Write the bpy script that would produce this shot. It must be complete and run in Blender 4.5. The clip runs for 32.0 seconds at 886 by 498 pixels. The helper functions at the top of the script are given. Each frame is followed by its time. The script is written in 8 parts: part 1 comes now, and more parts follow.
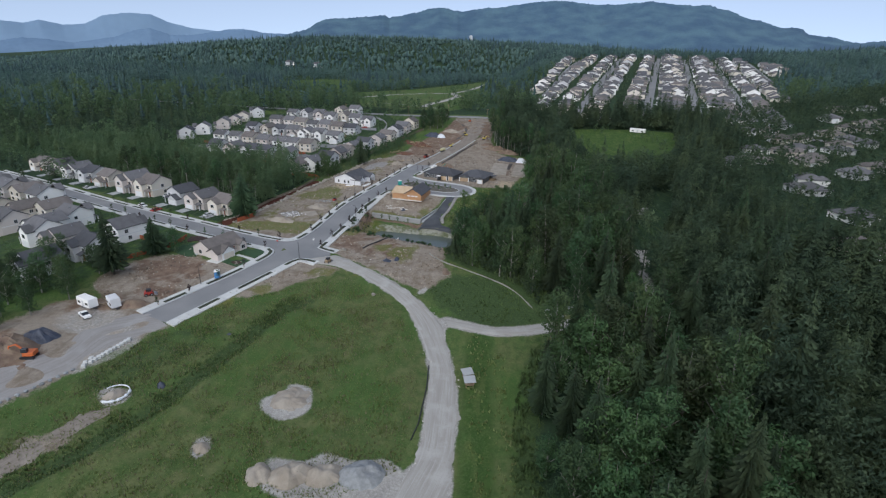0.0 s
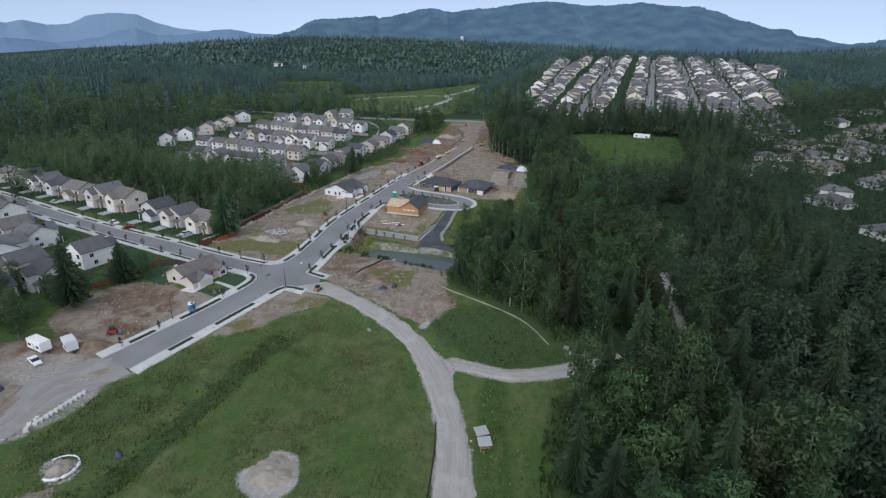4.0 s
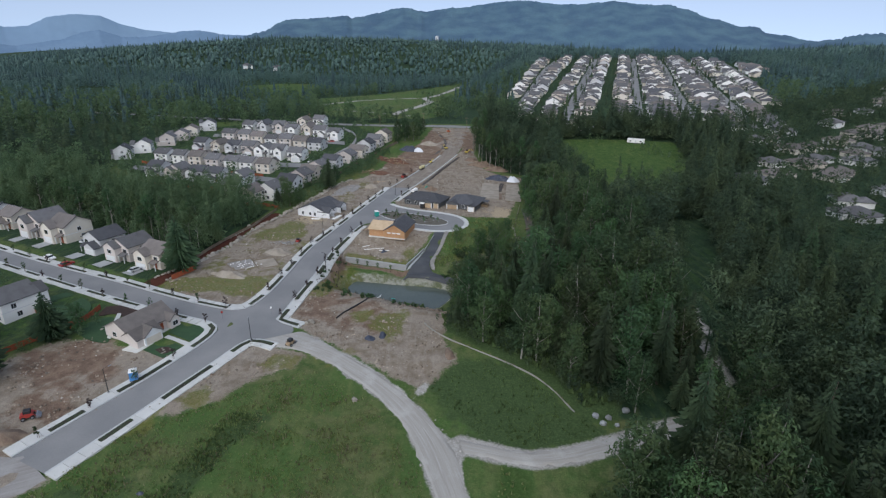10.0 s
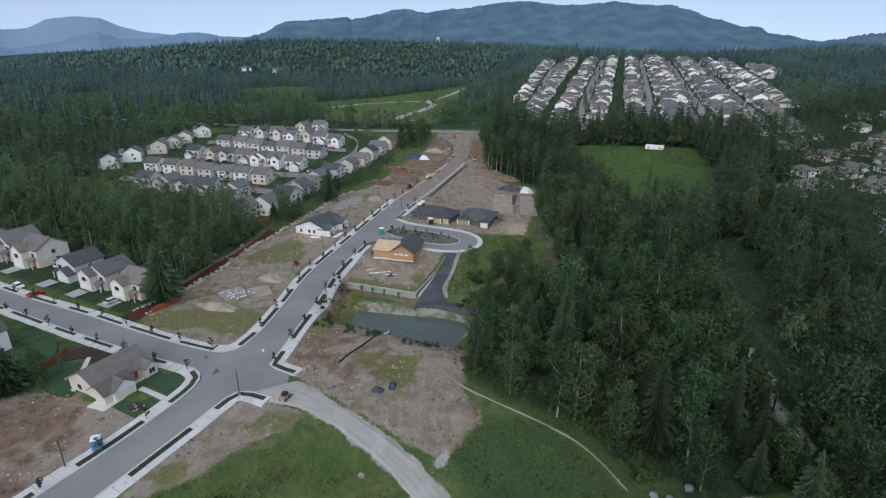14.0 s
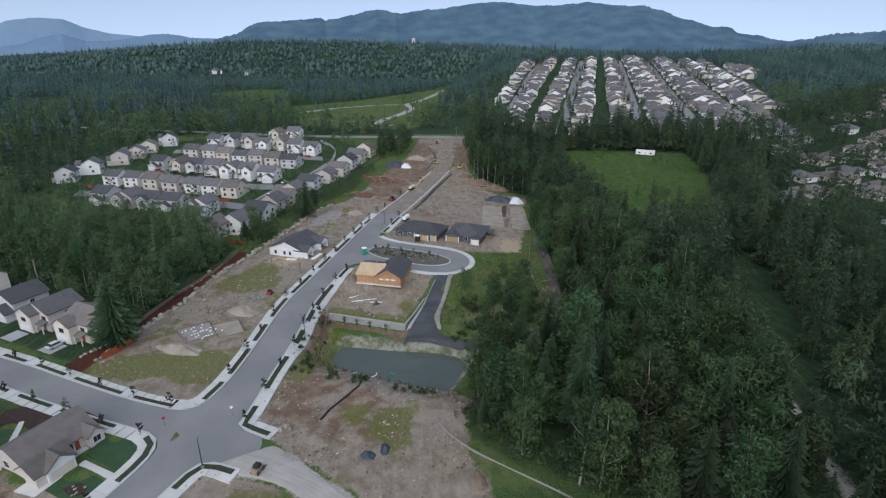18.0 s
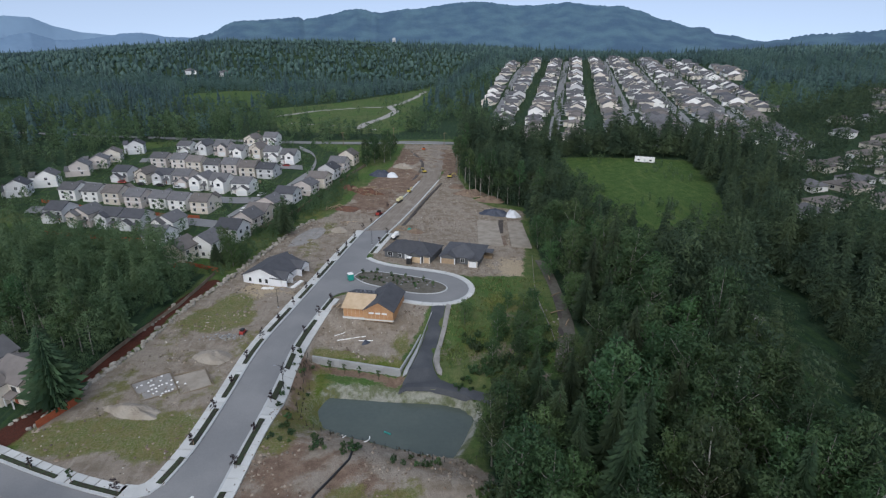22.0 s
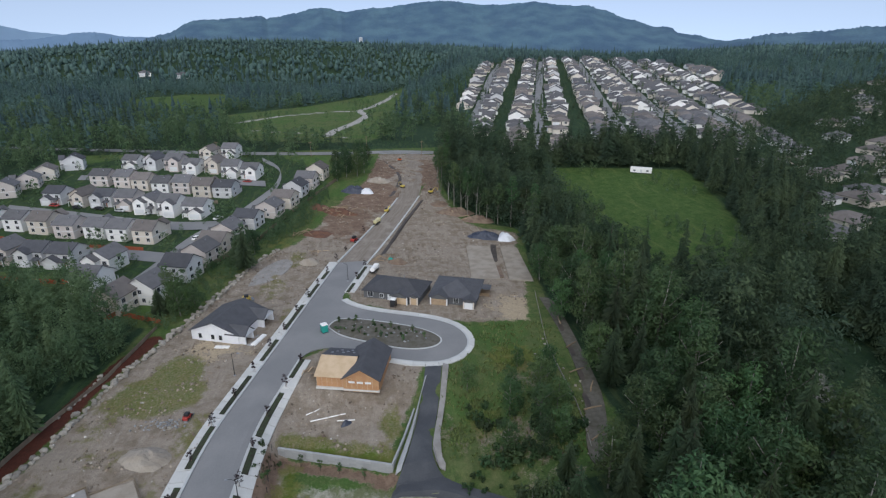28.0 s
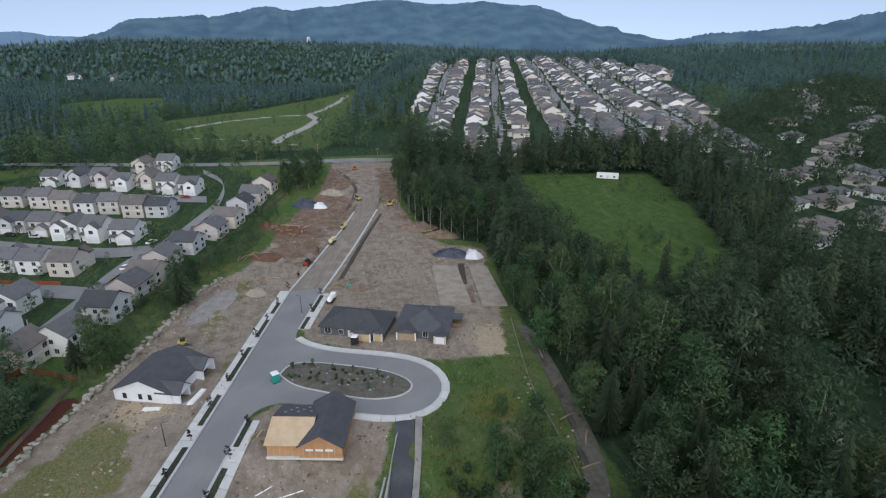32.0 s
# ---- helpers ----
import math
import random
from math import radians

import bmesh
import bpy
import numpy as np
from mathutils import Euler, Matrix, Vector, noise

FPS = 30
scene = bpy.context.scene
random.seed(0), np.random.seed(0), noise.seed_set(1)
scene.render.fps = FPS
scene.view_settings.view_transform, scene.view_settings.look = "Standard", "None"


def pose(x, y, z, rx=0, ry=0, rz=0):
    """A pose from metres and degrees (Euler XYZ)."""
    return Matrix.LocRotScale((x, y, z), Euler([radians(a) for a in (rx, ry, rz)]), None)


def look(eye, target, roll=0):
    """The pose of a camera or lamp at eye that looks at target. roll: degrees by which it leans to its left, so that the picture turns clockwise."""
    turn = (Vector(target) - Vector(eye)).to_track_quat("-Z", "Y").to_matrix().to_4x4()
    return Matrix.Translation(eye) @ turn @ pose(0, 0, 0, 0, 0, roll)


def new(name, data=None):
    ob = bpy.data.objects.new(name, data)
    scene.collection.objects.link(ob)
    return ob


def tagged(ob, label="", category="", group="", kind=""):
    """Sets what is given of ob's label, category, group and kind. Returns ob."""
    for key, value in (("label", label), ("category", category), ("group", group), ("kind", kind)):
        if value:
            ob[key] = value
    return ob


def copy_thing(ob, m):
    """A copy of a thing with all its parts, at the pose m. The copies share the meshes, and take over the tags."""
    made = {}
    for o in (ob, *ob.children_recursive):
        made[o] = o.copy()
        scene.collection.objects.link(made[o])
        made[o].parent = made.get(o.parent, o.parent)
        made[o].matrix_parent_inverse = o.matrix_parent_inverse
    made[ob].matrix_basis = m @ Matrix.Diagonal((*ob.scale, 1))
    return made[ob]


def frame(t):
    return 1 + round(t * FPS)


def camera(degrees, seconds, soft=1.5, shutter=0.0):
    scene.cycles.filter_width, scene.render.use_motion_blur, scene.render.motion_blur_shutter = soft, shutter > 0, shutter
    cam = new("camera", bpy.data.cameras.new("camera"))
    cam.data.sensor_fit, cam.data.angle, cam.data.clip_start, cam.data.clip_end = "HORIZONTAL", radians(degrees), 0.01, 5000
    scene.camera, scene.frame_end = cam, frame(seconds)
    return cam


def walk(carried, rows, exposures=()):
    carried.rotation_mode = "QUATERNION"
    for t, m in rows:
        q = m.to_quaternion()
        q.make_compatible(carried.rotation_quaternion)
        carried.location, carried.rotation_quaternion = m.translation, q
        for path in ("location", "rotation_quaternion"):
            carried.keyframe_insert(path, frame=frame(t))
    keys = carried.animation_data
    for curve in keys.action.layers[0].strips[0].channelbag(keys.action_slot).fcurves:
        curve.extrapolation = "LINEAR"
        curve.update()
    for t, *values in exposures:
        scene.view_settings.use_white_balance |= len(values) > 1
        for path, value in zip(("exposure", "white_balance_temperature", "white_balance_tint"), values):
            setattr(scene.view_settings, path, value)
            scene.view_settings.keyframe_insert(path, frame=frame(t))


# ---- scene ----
cam = camera(79.3, 32.0, soft=1.25)
PATH = [
    (0, (2.62, 3.06, 71.693), (2.512, 4.926, 70.982), 0.9),
    (0.5, (2.005, 5.629, 71.719), (1.903, 7.495, 71.008), 0.9),
    (1, (1.241, 8.226, 71.813), (1.148, 10.094, 71.102), 1.0),
    (1.5, (0.453, 10.874, 71.834), (0.361, 12.741, 71.124), 1.0),
    (2, (-0.023, 13.438, 71.884), (-0.114, 15.305, 71.175), 0.9),
    (2.5, (-0.574, 15.88, 72.013), (-0.662, 17.748, 71.305), 0.9),
    (3, (-1.205, 18.444, 72.213), (-1.285, 20.312, 71.502), 1.0),
    (3.5, (-1.856, 21.007, 72.302), (-1.93, 22.876, 71.592), 1.0),
    (5.5, (-3.677, 30.12, 72.356), (-3.758, 31.989, 71.648), 0.7),
    (6, (-4.096, 32.495, 72.442), (-4.17, 34.364, 71.734), 0.7),
    (6.5, (-4.543, 34.91, 72.674), (-4.602, 36.78, 71.965), 0.6),
    (7, (-5.127, 37.029, 72.901), (-5.165, 38.899, 72.192), 0.6),
    (7.5, (-5.527, 39.092, 73.097), (-5.548, 40.962, 72.388), 0.6),
    (8, (-6.004, 41.206, 73.178), (-6.01, 43.076, 72.469), 0.5),
    (8.5, (-6.547, 43.662, 73.251), (-6.539, 45.532, 72.542), 0.5),
    (9, (-7.185, 46.426, 73.262), (-7.177, 48.296, 72.554), 0.5),
    (9.5, (-7.776, 49.239, 73.278), (-7.769, 51.109, 72.57), 0.5),
    (10, (-8.348, 51.935, 73.325), (-8.341, 53.805, 72.616), 0.5),
    (10.5, (-8.961, 54.634, 73.385), (-8.955, 56.505, 72.677), 0.5),
    (11, (-9.537, 57.405, 73.453), (-9.531, 59.275, 72.744), 0.5),
    (11.5, (-9.995, 60.001, 73.536), (-9.989, 61.872, 72.828), 0.5),
    (12, (-10.516, 62.696, 73.602), (-10.511, 64.567, 72.895), 0.4),
    (12.5, (-11.053, 65.297, 73.659), (-11.047, 67.168, 72.952), 0.3),
    (13, (-11.564, 68.124, 73.683), (-11.559, 69.995, 72.977), 0.4),
    (13.5, (-12.172, 71.077, 73.684), (-12.166, 72.948, 72.978), 0.4),
    (14, (-12.778, 73.97, 73.625), (-12.773, 75.842, 72.919), 0.3),
    (14.5, (-13.328, 76.724, 73.518), (-13.323, 78.595, 72.812), 0.3),
    (16.5, (-15.228, 86.735, 73.838), (-15.203, 88.607, 73.135), 0.2),
    (17, (-15.655, 88.963, 74.015), (-15.609, 90.834, 73.311), 0.2),
    (17.5, (-16.016, 90.984, 74.233), (-15.95, 92.855, 73.529), 0.1),
    (18, (-16.489, 93.069, 74.509), (-16.404, 94.939, 73.806), 0.1),
    (18.5, (-16.794, 95.134, 74.82), (-16.693, 97.003, 74.116), 0.1),
    (19, (-17.229, 97.64, 75.109), (-17.114, 99.508, 74.404), 0.2),
    (19.5, (-17.699, 100.01, 75.365), (-17.58, 101.877, 74.66), 0.2),
    (20, (-18.318, 102.834, 75.514), (-18.199, 104.702, 74.809), 0.2),
    (20.5, (-18.931, 105.652, 75.673), (-18.808, 107.519, 74.968), 0.3),
    (21, (-19.478, 108.876, 75.73), (-19.342, 110.742, 75.024), 0.2),
    (21.5, (-19.835, 112.206, 75.619), (-19.686, 114.071, 74.914), 0.3),
    (22, (-20.105, 115.722, 75.348), (-19.952, 117.587, 74.644), 0.2),
    (22.5, (-20.416, 118.838, 75.267), (-20.257, 120.703, 74.562), 0.2),
    (23, (-20.802, 121.616, 75.213), (-20.639, 123.482, 74.509), 0.1),
    (23.5, (-21.098, 124.304, 75.201), (-20.927, 126.168, 74.497), 0.2),
    (24, (-21.358, 127.17, 75.296), (-21.174, 129.033, 74.593), 0.1),
    (24.5, (-21.65, 129.784, 75.352), (-21.451, 131.645, 74.648), 0.1),
    (26.5, (-22.791, 140.703, 76.112), (-22.579, 142.562, 75.407), 0.1),
    (27, (-22.949, 143.303, 76.189), (-22.728, 145.161, 75.484), 0.1),
    (27.5, (-23.042, 145.911, 76.374), (-22.804, 147.768, 75.669), 0.1),
    (28, (-23.207, 148.259, 76.584), (-22.946, 150.112, 75.878), 0.1),
    (28.5, (-23.193, 150.461, 76.85), (-22.907, 152.31, 76.143), 0.1),
    (29, (-23.054, 152.758, 77.119), (-22.73, 154.6, 76.412), 0.0),
    (29.5, (-23.238, 155.044, 77.368), (-22.89, 156.882, 76.66), 0.1),
    (30, (-23.261, 157.518, 77.538), (-22.892, 159.351, 76.829), 0.1),
    (30.5, (-23.192, 160.073, 77.701), (-22.801, 161.902, 76.993), 0.1),
    (31, (-23.093, 162.688, 77.76), (-22.688, 164.514, 77.051), 0.1),
    (31.5, (-23.003, 165.328, 77.803), (-22.588, 167.152, 77.095), 0.1),
    (32, (-22.888, 168.141, 77.762), (-22.467, 169.963, 77.054), -0.0),
]
walk(cam, [(t, look(eye, aim, roll)) for t, eye, aim, roll in PATH])

# ---- light ----
SUN_EL, SUN_AZ = radians(42), radians(195)
world = bpy.data.worlds.new("evening_sky")
scene.world = world
world.use_nodes = True
wn = world.node_tree.nodes
sky = wn.new("ShaderNodeTexSky")
sky.sky_type = "NISHITA"
sky.sun_disc = False
sky.sun_elevation, sky.sun_rotation = SUN_EL, SUN_AZ
sky.air_density, sky.dust_density, sky.ozone_density = 1.0, 0.5, 1.5
wn["Background"].inputs["Strength"].default_value = 0.103
# thin high cloud: the sky is even and pale, with little of the bright band at the horizon
way = wn.new("ShaderNodeTexCoord")
lift = wn.new("ShaderNodeVectorMath")
lift.operation = "ADD"
lift.inputs[1].default_value = (0, 0, 0.3)
soft = wn.new("ShaderNodeHueSaturation")
soft.inputs["Saturation"].default_value = 0.72
world.node_tree.links.new(way.outputs["Generated"], lift.inputs[0])
world.node_tree.links.new(lift.outputs[0], sky.inputs["Vector"])
world.node_tree.links.new(sky.outputs[0], soft.inputs["Color"])
world.node_tree.links.new(soft.outputs[0], wn["Background"].inputs["Color"])
sun = new("sun", bpy.data.lights.new("sun", "SUN"))
sun.data.energy, sun.data.angle, sun.data.color = 0.95, radians(90), (1.0, 0.97, 0.91)
# the sun's direction matches the sky's
sun.matrix_world = look(
    (600 * math.sin(SUN_AZ) * math.cos(SUN_EL), 600 * math.cos(SUN_AZ) * math.cos(SUN_EL), 600 * math.sin(SUN_EL)), (0, 0, 0))
scene.view_settings.exposure = 1.10


# ---- materials ----
def material(name, colour, rough=0.85, vary=0.25, scale=1.0, fine=12.0, bump=0.25, metal=0.0, per_object=0.0, second=None, per_island=0.0, hue=0.0, leaf=0.0):
    """A surface with coarse and fine variation; second: a colour that the coarse noise blends in."""
    m = bpy.data.materials.new(name)
    m.use_nodes = True
    nt = m.node_tree
    n, l = nt.nodes, nt.links
    bsdf = n["Principled BSDF"]
    bsdf.inputs["Roughness"].default_value, bsdf.inputs["Metallic"].default_value = rough, metal
    co = n.new("ShaderNodeTexCoord")
    big = n.new("ShaderNodeTexNoise")
    big.inputs["Scale"].default_value, big.inputs["Detail"].default_value = scale, 4
    small = n.new("ShaderNodeTexNoise")
    small.inputs["Scale"].default_value, small.inputs["Detail"].default_value = scale * fine, 3
    for tex in (big, small):
        l.new(co.outputs["Object"], tex.inputs["Vector"])
    mix = n.new("ShaderNodeMix")
    mix.data_type = "RGBA"
    mix.inputs[6].default_value = (*colour, 1)
    other = second or [c * 0.6 for c in colour]
    mix.inputs[7].default_value = (*other, 1)
    ramp = n.new("ShaderNodeMapRange")
    ramp.inputs["From Min"].default_value, ramp.inputs["From Max"].default_value = 0.4, 0.65
    ramp.inputs["To Max"].default_value = 1.0 if second else min(1.0, vary * 2)
    l.new(big.outputs[0], ramp.inputs["Value"])
    l.new(ramp.outputs[0], mix.inputs[0])
    hsv = n.new("ShaderNodeHueSaturation")
    l.new(mix.outputs[2], hsv.inputs["Color"])
    val = n.new("ShaderNodeMapRange")
    val.inputs["To Min"].default_value, val.inputs["To Max"].default_value = 1 - vary, 1 + vary
    l.new(small.outputs[0], val.inputs["Value"])
    last = val.outputs[0]
    for amount, kind, out in ((per_object, "ShaderNodeObjectInfo", "Random"), (per_island, "ShaderNodeNewGeometry", "Random Per Island")):
        if amount:
            info = n.new(kind)
            r = n.new("ShaderNodeMapRange")
            r.inputs["To Min"].default_value, r.inputs["To Max"].default_value = 1 - amount, 1 + amount
            l.new(info.outputs[out], r.inputs["Value"])
            mul = n.new("ShaderNodeMath")
            mul.operation = "MULTIPLY"
            l.new(last, mul.inputs[0])
            l.new(r.outputs[0], mul.inputs[1])
            last = mul.outputs[0]
    l.new(last, hsv.inputs["Value"])
    if hue:
        info = n.new("ShaderNodeObjectInfo")
        r = n.new("ShaderNodeMapRange")
        r.inputs["To Min"].default_value, r.inputs["To Max"].default_value = 0.5 - hue, 0.5 + hue * 0.6
        wrap = n.new("ShaderNodeMath")
        wrap.operation = "FRACT"
        scaled = n.new("ShaderNodeMath")
        scaled.operation = "MULTIPLY"
        scaled.inputs[1].default_value = 7.31
        l.new(info.outputs["Random"], scaled.inputs[0])
        l.new(scaled.outputs[0], wrap.inputs[0])
        l.new(wrap.outputs[0], r.inputs["Value"])
        l.new(r.outputs[0], hsv.inputs["Hue"])
    l.new(hsv.outputs[0], bsdf.inputs["Base Color"])
    if leaf:
        # thin leaves let light through
        thin, both = n.new("ShaderNodeBsdfTranslucent"), n.new("ShaderNodeMixShader")
        both.inputs[0].default_value = leaf
        l.new(hsv.outputs[0], thin.inputs["Color"])
        l.new(bsdf.outputs[0], both.inputs[1])
        l.new(thin.outputs[0], both.inputs[2])
        l.new(both.outputs[0], n["Material Output"].inputs["Surface"])
    if bump:
        b = n.new("ShaderNodeBump")
        b.inputs["Strength"].default_value, b.inputs["Distance"].default_value = bump, 0.1
        l.new(small.outputs[0], b.inputs["Height"])
        l.new(b.outputs[0], bsdf.inputs["Normal"])
    return m


M = {
    "asphalt": material("asphalt", (0.205, 0.206, 0.205), 0.9, 0.10, 0.08, 40, second=(0.245, 0.243, 0.238)),
    "dark_asphalt": material("fresh_asphalt", (0.052, 0.056, 0.063), 0.8, 0.2, 0.15, 20, second=(0.085, 0.09, 0.095)),
    "concrete": material("pale_concrete", (0.57, 0.57, 0.54), 0.85, 0.08, 0.5, 10, per_object=0.07),
    "kerb": material("kerb_concrete", (0.50, 0.51, 0.50), 0.85, 0.1, 0.5, 10),
    "old_concrete": material("grey_concrete", (0.36, 0.37, 0.37), 0.9, 0.15, 0.3, 12, per_object=0.08),
    "strip": material("planting_strip", (0.035, 0.05, 0.022), 0.95, 0.4, 1.5, 6, second=(0.03, 0.024, 0.017), per_object=0.2),
    "lawn": material("mown_lawn", (0.026, 0.066, 0.026), 0.95, 0.25, 0.6, 20, second=(0.034, 0.08, 0.03)),
    "mulch": material("garden_mulch", (0.035, 0.022, 0.017), 0.95, 0.4, 1.0, 10, second=(0.055, 0.03, 0.022)),
    "bark_mulch": material("red_bark_mulch", (0.10, 0.033, 0.022), 0.95, 0.4, 0.7, 12, second=(0.06, 0.025, 0.018)),
    "rock": material("quarry_rock", (0.34, 0.31, 0.26), 0.9, 0.3, 1.2, 8, bump=0.5, per_object=0.3),
    "grey_rock": material("grey_rock", (0.27, 0.28, 0.28), 0.9, 0.3, 1.2, 8, bump=0.5, per_object=0.3, per_island=0.3),
    "soil": material("bare_soil", (0.21, 0.155, 0.11), 0.95, 0.3, 0.4, 14, bump=0.6, second=(0.14, 0.095, 0.07)),
    "red_soil": material("red_soil", (0.15, 0.075, 0.045), 0.95, 0.3, 0.4, 14, bump=0.6, second=(0.10, 0.05, 0.035)),
    "sand": material("pale_sand", (0.34, 0.30, 0.245), 0.95, 0.15, 0.3, 14, bump=0.4, second=(0.26, 0.222, 0.175)),
    "grey_gravel": material("grey_gravel", (0.30, 0.285, 0.265), 0.95, 0.2, 0.4, 14, bump=0.4, second=(0.24, 0.225, 0.205)),
    "mud": material("wet_mud", (0.075, 0.06, 0.048), 0.7, 0.3, 0.5, 10, second=(0.045, 0.038, 0.033)),
    "bed": material("planting_bed", (0.13, 0.118, 0.098), 0.95, 0.35, 0.8, 8, second=(0.09, 0.085, 0.06)),
    "water": material("pond_water", (0.085, 0.105, 0.09), 0.16, 0.1, 0.1, 10, bump=0.04, second=(0.10, 0.12, 0.10)),
    "bark": material("tree_bark", (0.085, 0.07, 0.055), 0.95, 0.3, 1.0, 8, per_object=0.3),
    "pale_bark": material("alder_bark", (0.24, 0.23, 0.20), 0.95, 0.3, 1.0, 8, per_object=0.3),
    "fir": material("fir_needles", (0.050, 0.090, 0.046), 0.8, 0.3, 0.35, 8, bump=0, second=(0.070, 0.114, 0.052), per_object=0.35, per_island=0.2, hue=0.03, leaf=0.45),
    "leaf": material("broad_leaves", (0.044, 0.094, 0.036), 0.7, 0.35, 0.35, 8, bump=0, second=(0.070, 0.116, 0.044), per_object=0.35, per_island=0.22, hue=0.035, leaf=0.45),
    "bright_leaf": material("young_leaves", (0.084, 0.155, 0.054), 0.7, 0.3, 0.4, 8, bump=0, second=(0.064, 0.130, 0.050), per_object=0.3, per_island=0.22, hue=0.03, leaf=0.45),
    "purple_leaf": material("plum_leaves", (0.045, 0.03, 0.032), 0.7, 0.3, 0.8, 8, bump=0, per_object=0.3, per_island=0.3, leaf=0.45),
    "woods": material("woodland_leaves", (0.040, 0.073, 0.040), 0.8, 0.25, 0.07, 30, bump=0, second=(0.082, 0.121, 0.056), per_island=0.25, leaf=0.45),
    # distance haze is mixed into both far forest colours as a blue cast
    "far_woods": material("haze_tinted_woodland", (0.074, 0.136, 0.120), 0.9, 0.3, 0.012, 60, bump=0, second=(0.106, 0.176, 0.148), per_island=0.16, leaf=0.3),
    "far_firs": material("haze_tinted_conifers", (0.045, 0.088, 0.090), 0.9, 0.3, 0.012, 60, bump=0, second=(0.064, 0.116, 0.100), per_island=0.2, leaf=0.3),
    # lighter leaf copy: part alder tone, part brighter light put into the colour
    "alder": material("lit_alder_leaves", (0.082, 0.142, 0.066), 0.8, 0.25, 0.07, 30, bump=0, second=(0.132, 0.198, 0.092), per_island=0.25, leaf=0.45),
    "trim": material("white_trim", (0.72, 0.73, 0.73), 0.6, 0.06, 0.5, 10),
    "glass": material("window_glass", (0.03, 0.035, 0.04), 0.1, 0.1, 0.5, 4, bump=0),
    "roof_grey": material("grey_shingles", (0.125, 0.123, 0.126), 0.9, 0.2, 0.5, 16, bump=0.5, per_object=0.25),
    "roof_brown": material("brown_shingles", (0.160, 0.142, 0.130), 0.9, 0.2, 0.5, 16, bump=0.5, per_object=0.25),
    "roof_black": material("charcoal_shingles", (0.078, 0.080, 0.088), 0.9, 0.2, 0.5, 16, bump=0.5, per_object=0.2),
    "cream": material("cream_siding", (0.70, 0.645, 0.56), 0.75, 0.06, 0.4, 20, per_object=0.06),
    "white": material("white_siding", (0.83, 0.82, 0.79), 0.75, 0.05, 0.4, 20, per_object=0.05),
    "grey": material("grey_siding", (0.60, 0.60, 0.60), 0.75, 0.07, 0.4, 20, per_object=0.12),
    "taupe": material("taupe_siding", (0.60, 0.54, 0.50), 0.75, 0.07, 0.4, 20, per_object=0.1),
    "tan": material("tan_siding", (0.62, 0.56, 0.48), 0.75, 0.07, 0.4, 20, per_object=0.1),
    "dark_siding": material("slate_siding", (0.10, 0.105, 0.11), 0.75, 0.1, 0.4, 20),
    "wrap": material("house_wrap", (0.76, 0.77, 0.78), 0.6, 0.08, 0.35, 6, second=(0.70, 0.71, 0.73)),
    "sheathing": material("osb_sheathing", (0.40, 0.215, 0.105), 0.85, 0.2, 0.6, 14, second=(0.45, 0.265, 0.135), per_object=0.15),
    "plywood": material("bare_plywood", (0.57, 0.43, 0.28), 0.85, 0.12, 0.5, 14, second=(0.50, 0.365, 0.225), per_object=0.1),
    "cedar": material("cedar_boards", (0.33, 0.085, 0.035), 0.85, 0.2, 0.8, 12, per_object=0.2),
    "old_fence": material("weathered_boards", (0.21, 0.17, 0.12), 0.9, 0.2, 0.8, 12, per_object=0.2),
    "teal": material("teal_plastic", (0.02, 0.30, 0.25), 0.5, 0.08, 1.0, 6),
    "blue": material("blue_plastic", (0.06, 0.22, 0.48), 0.5, 0.08, 1.0, 6),
    "black": material("black_plastic", (0.02, 0.021, 0.023), 0.5, 0.2, 1.0, 6),
    "tarp": material("blue_black_tarp", (0.028, 0.035, 0.055), 0.5, 0.3, 0.8, 6, second=(0.05, 0.06, 0.085)),
    "white_sheet": material("white_plastic_sheet", (0.70, 0.72, 0.74), 0.5, 0.1, 0.5, 8),
    "yellow": material("yellow_paint", (0.62, 0.47, 0.10), 0.5, 0.15, 1.0, 6),
    "pale_yellow": material("cream_yellow_paint", (0.66, 0.60, 0.34), 0.5, 0.15, 1.0, 6),
    "red": material("red_paint", (0.38, 0.045, 0.035), 0.5, 0.15, 1.0, 6),
    "orange": material("orange_paint", (0.55, 0.13, 0.035), 0.5, 0.15, 1.0, 6),
    "steel": material("galvanised_steel", (0.33, 0.34, 0.36), 0.45, 0.15, 1.0, 10, metal=0.7),
    "silt": material("silt_fabric", (0.30, 0.29, 0.26), 0.9, 0.15, 0.6, 10),
    "timber": material("rough_timber", (0.30, 0.22, 0.14), 0.9, 0.25, 1.0, 10, per_object=0.25),
    "silver": material("silver_paint", (0.55, 0.56, 0.57), 0.35, 0.05, 1.0, 6),
    # aerial haze is put into the blues of these three skyline materials
    "backdrop": material("haze_blue_mountain", (0.048, 0.100, 0.158), 1.0, 0.35, 0.008, 14, bump=0, second=(0.080, 0.152, 0.196)),
    "mid_backdrop": material("haze_blue_foothills", (0.122, 0.200, 0.300), 1.0, 0.08, 0.004, 8, bump=0, second=(0.145, 0.228, 0.33)),
    "far_backdrop": material("haze_blue_range", (0.165, 0.255, 0.365), 1.0, 0.06, 0.002, 8, bump=0, second=(0.185, 0.28, 0.39)),
}


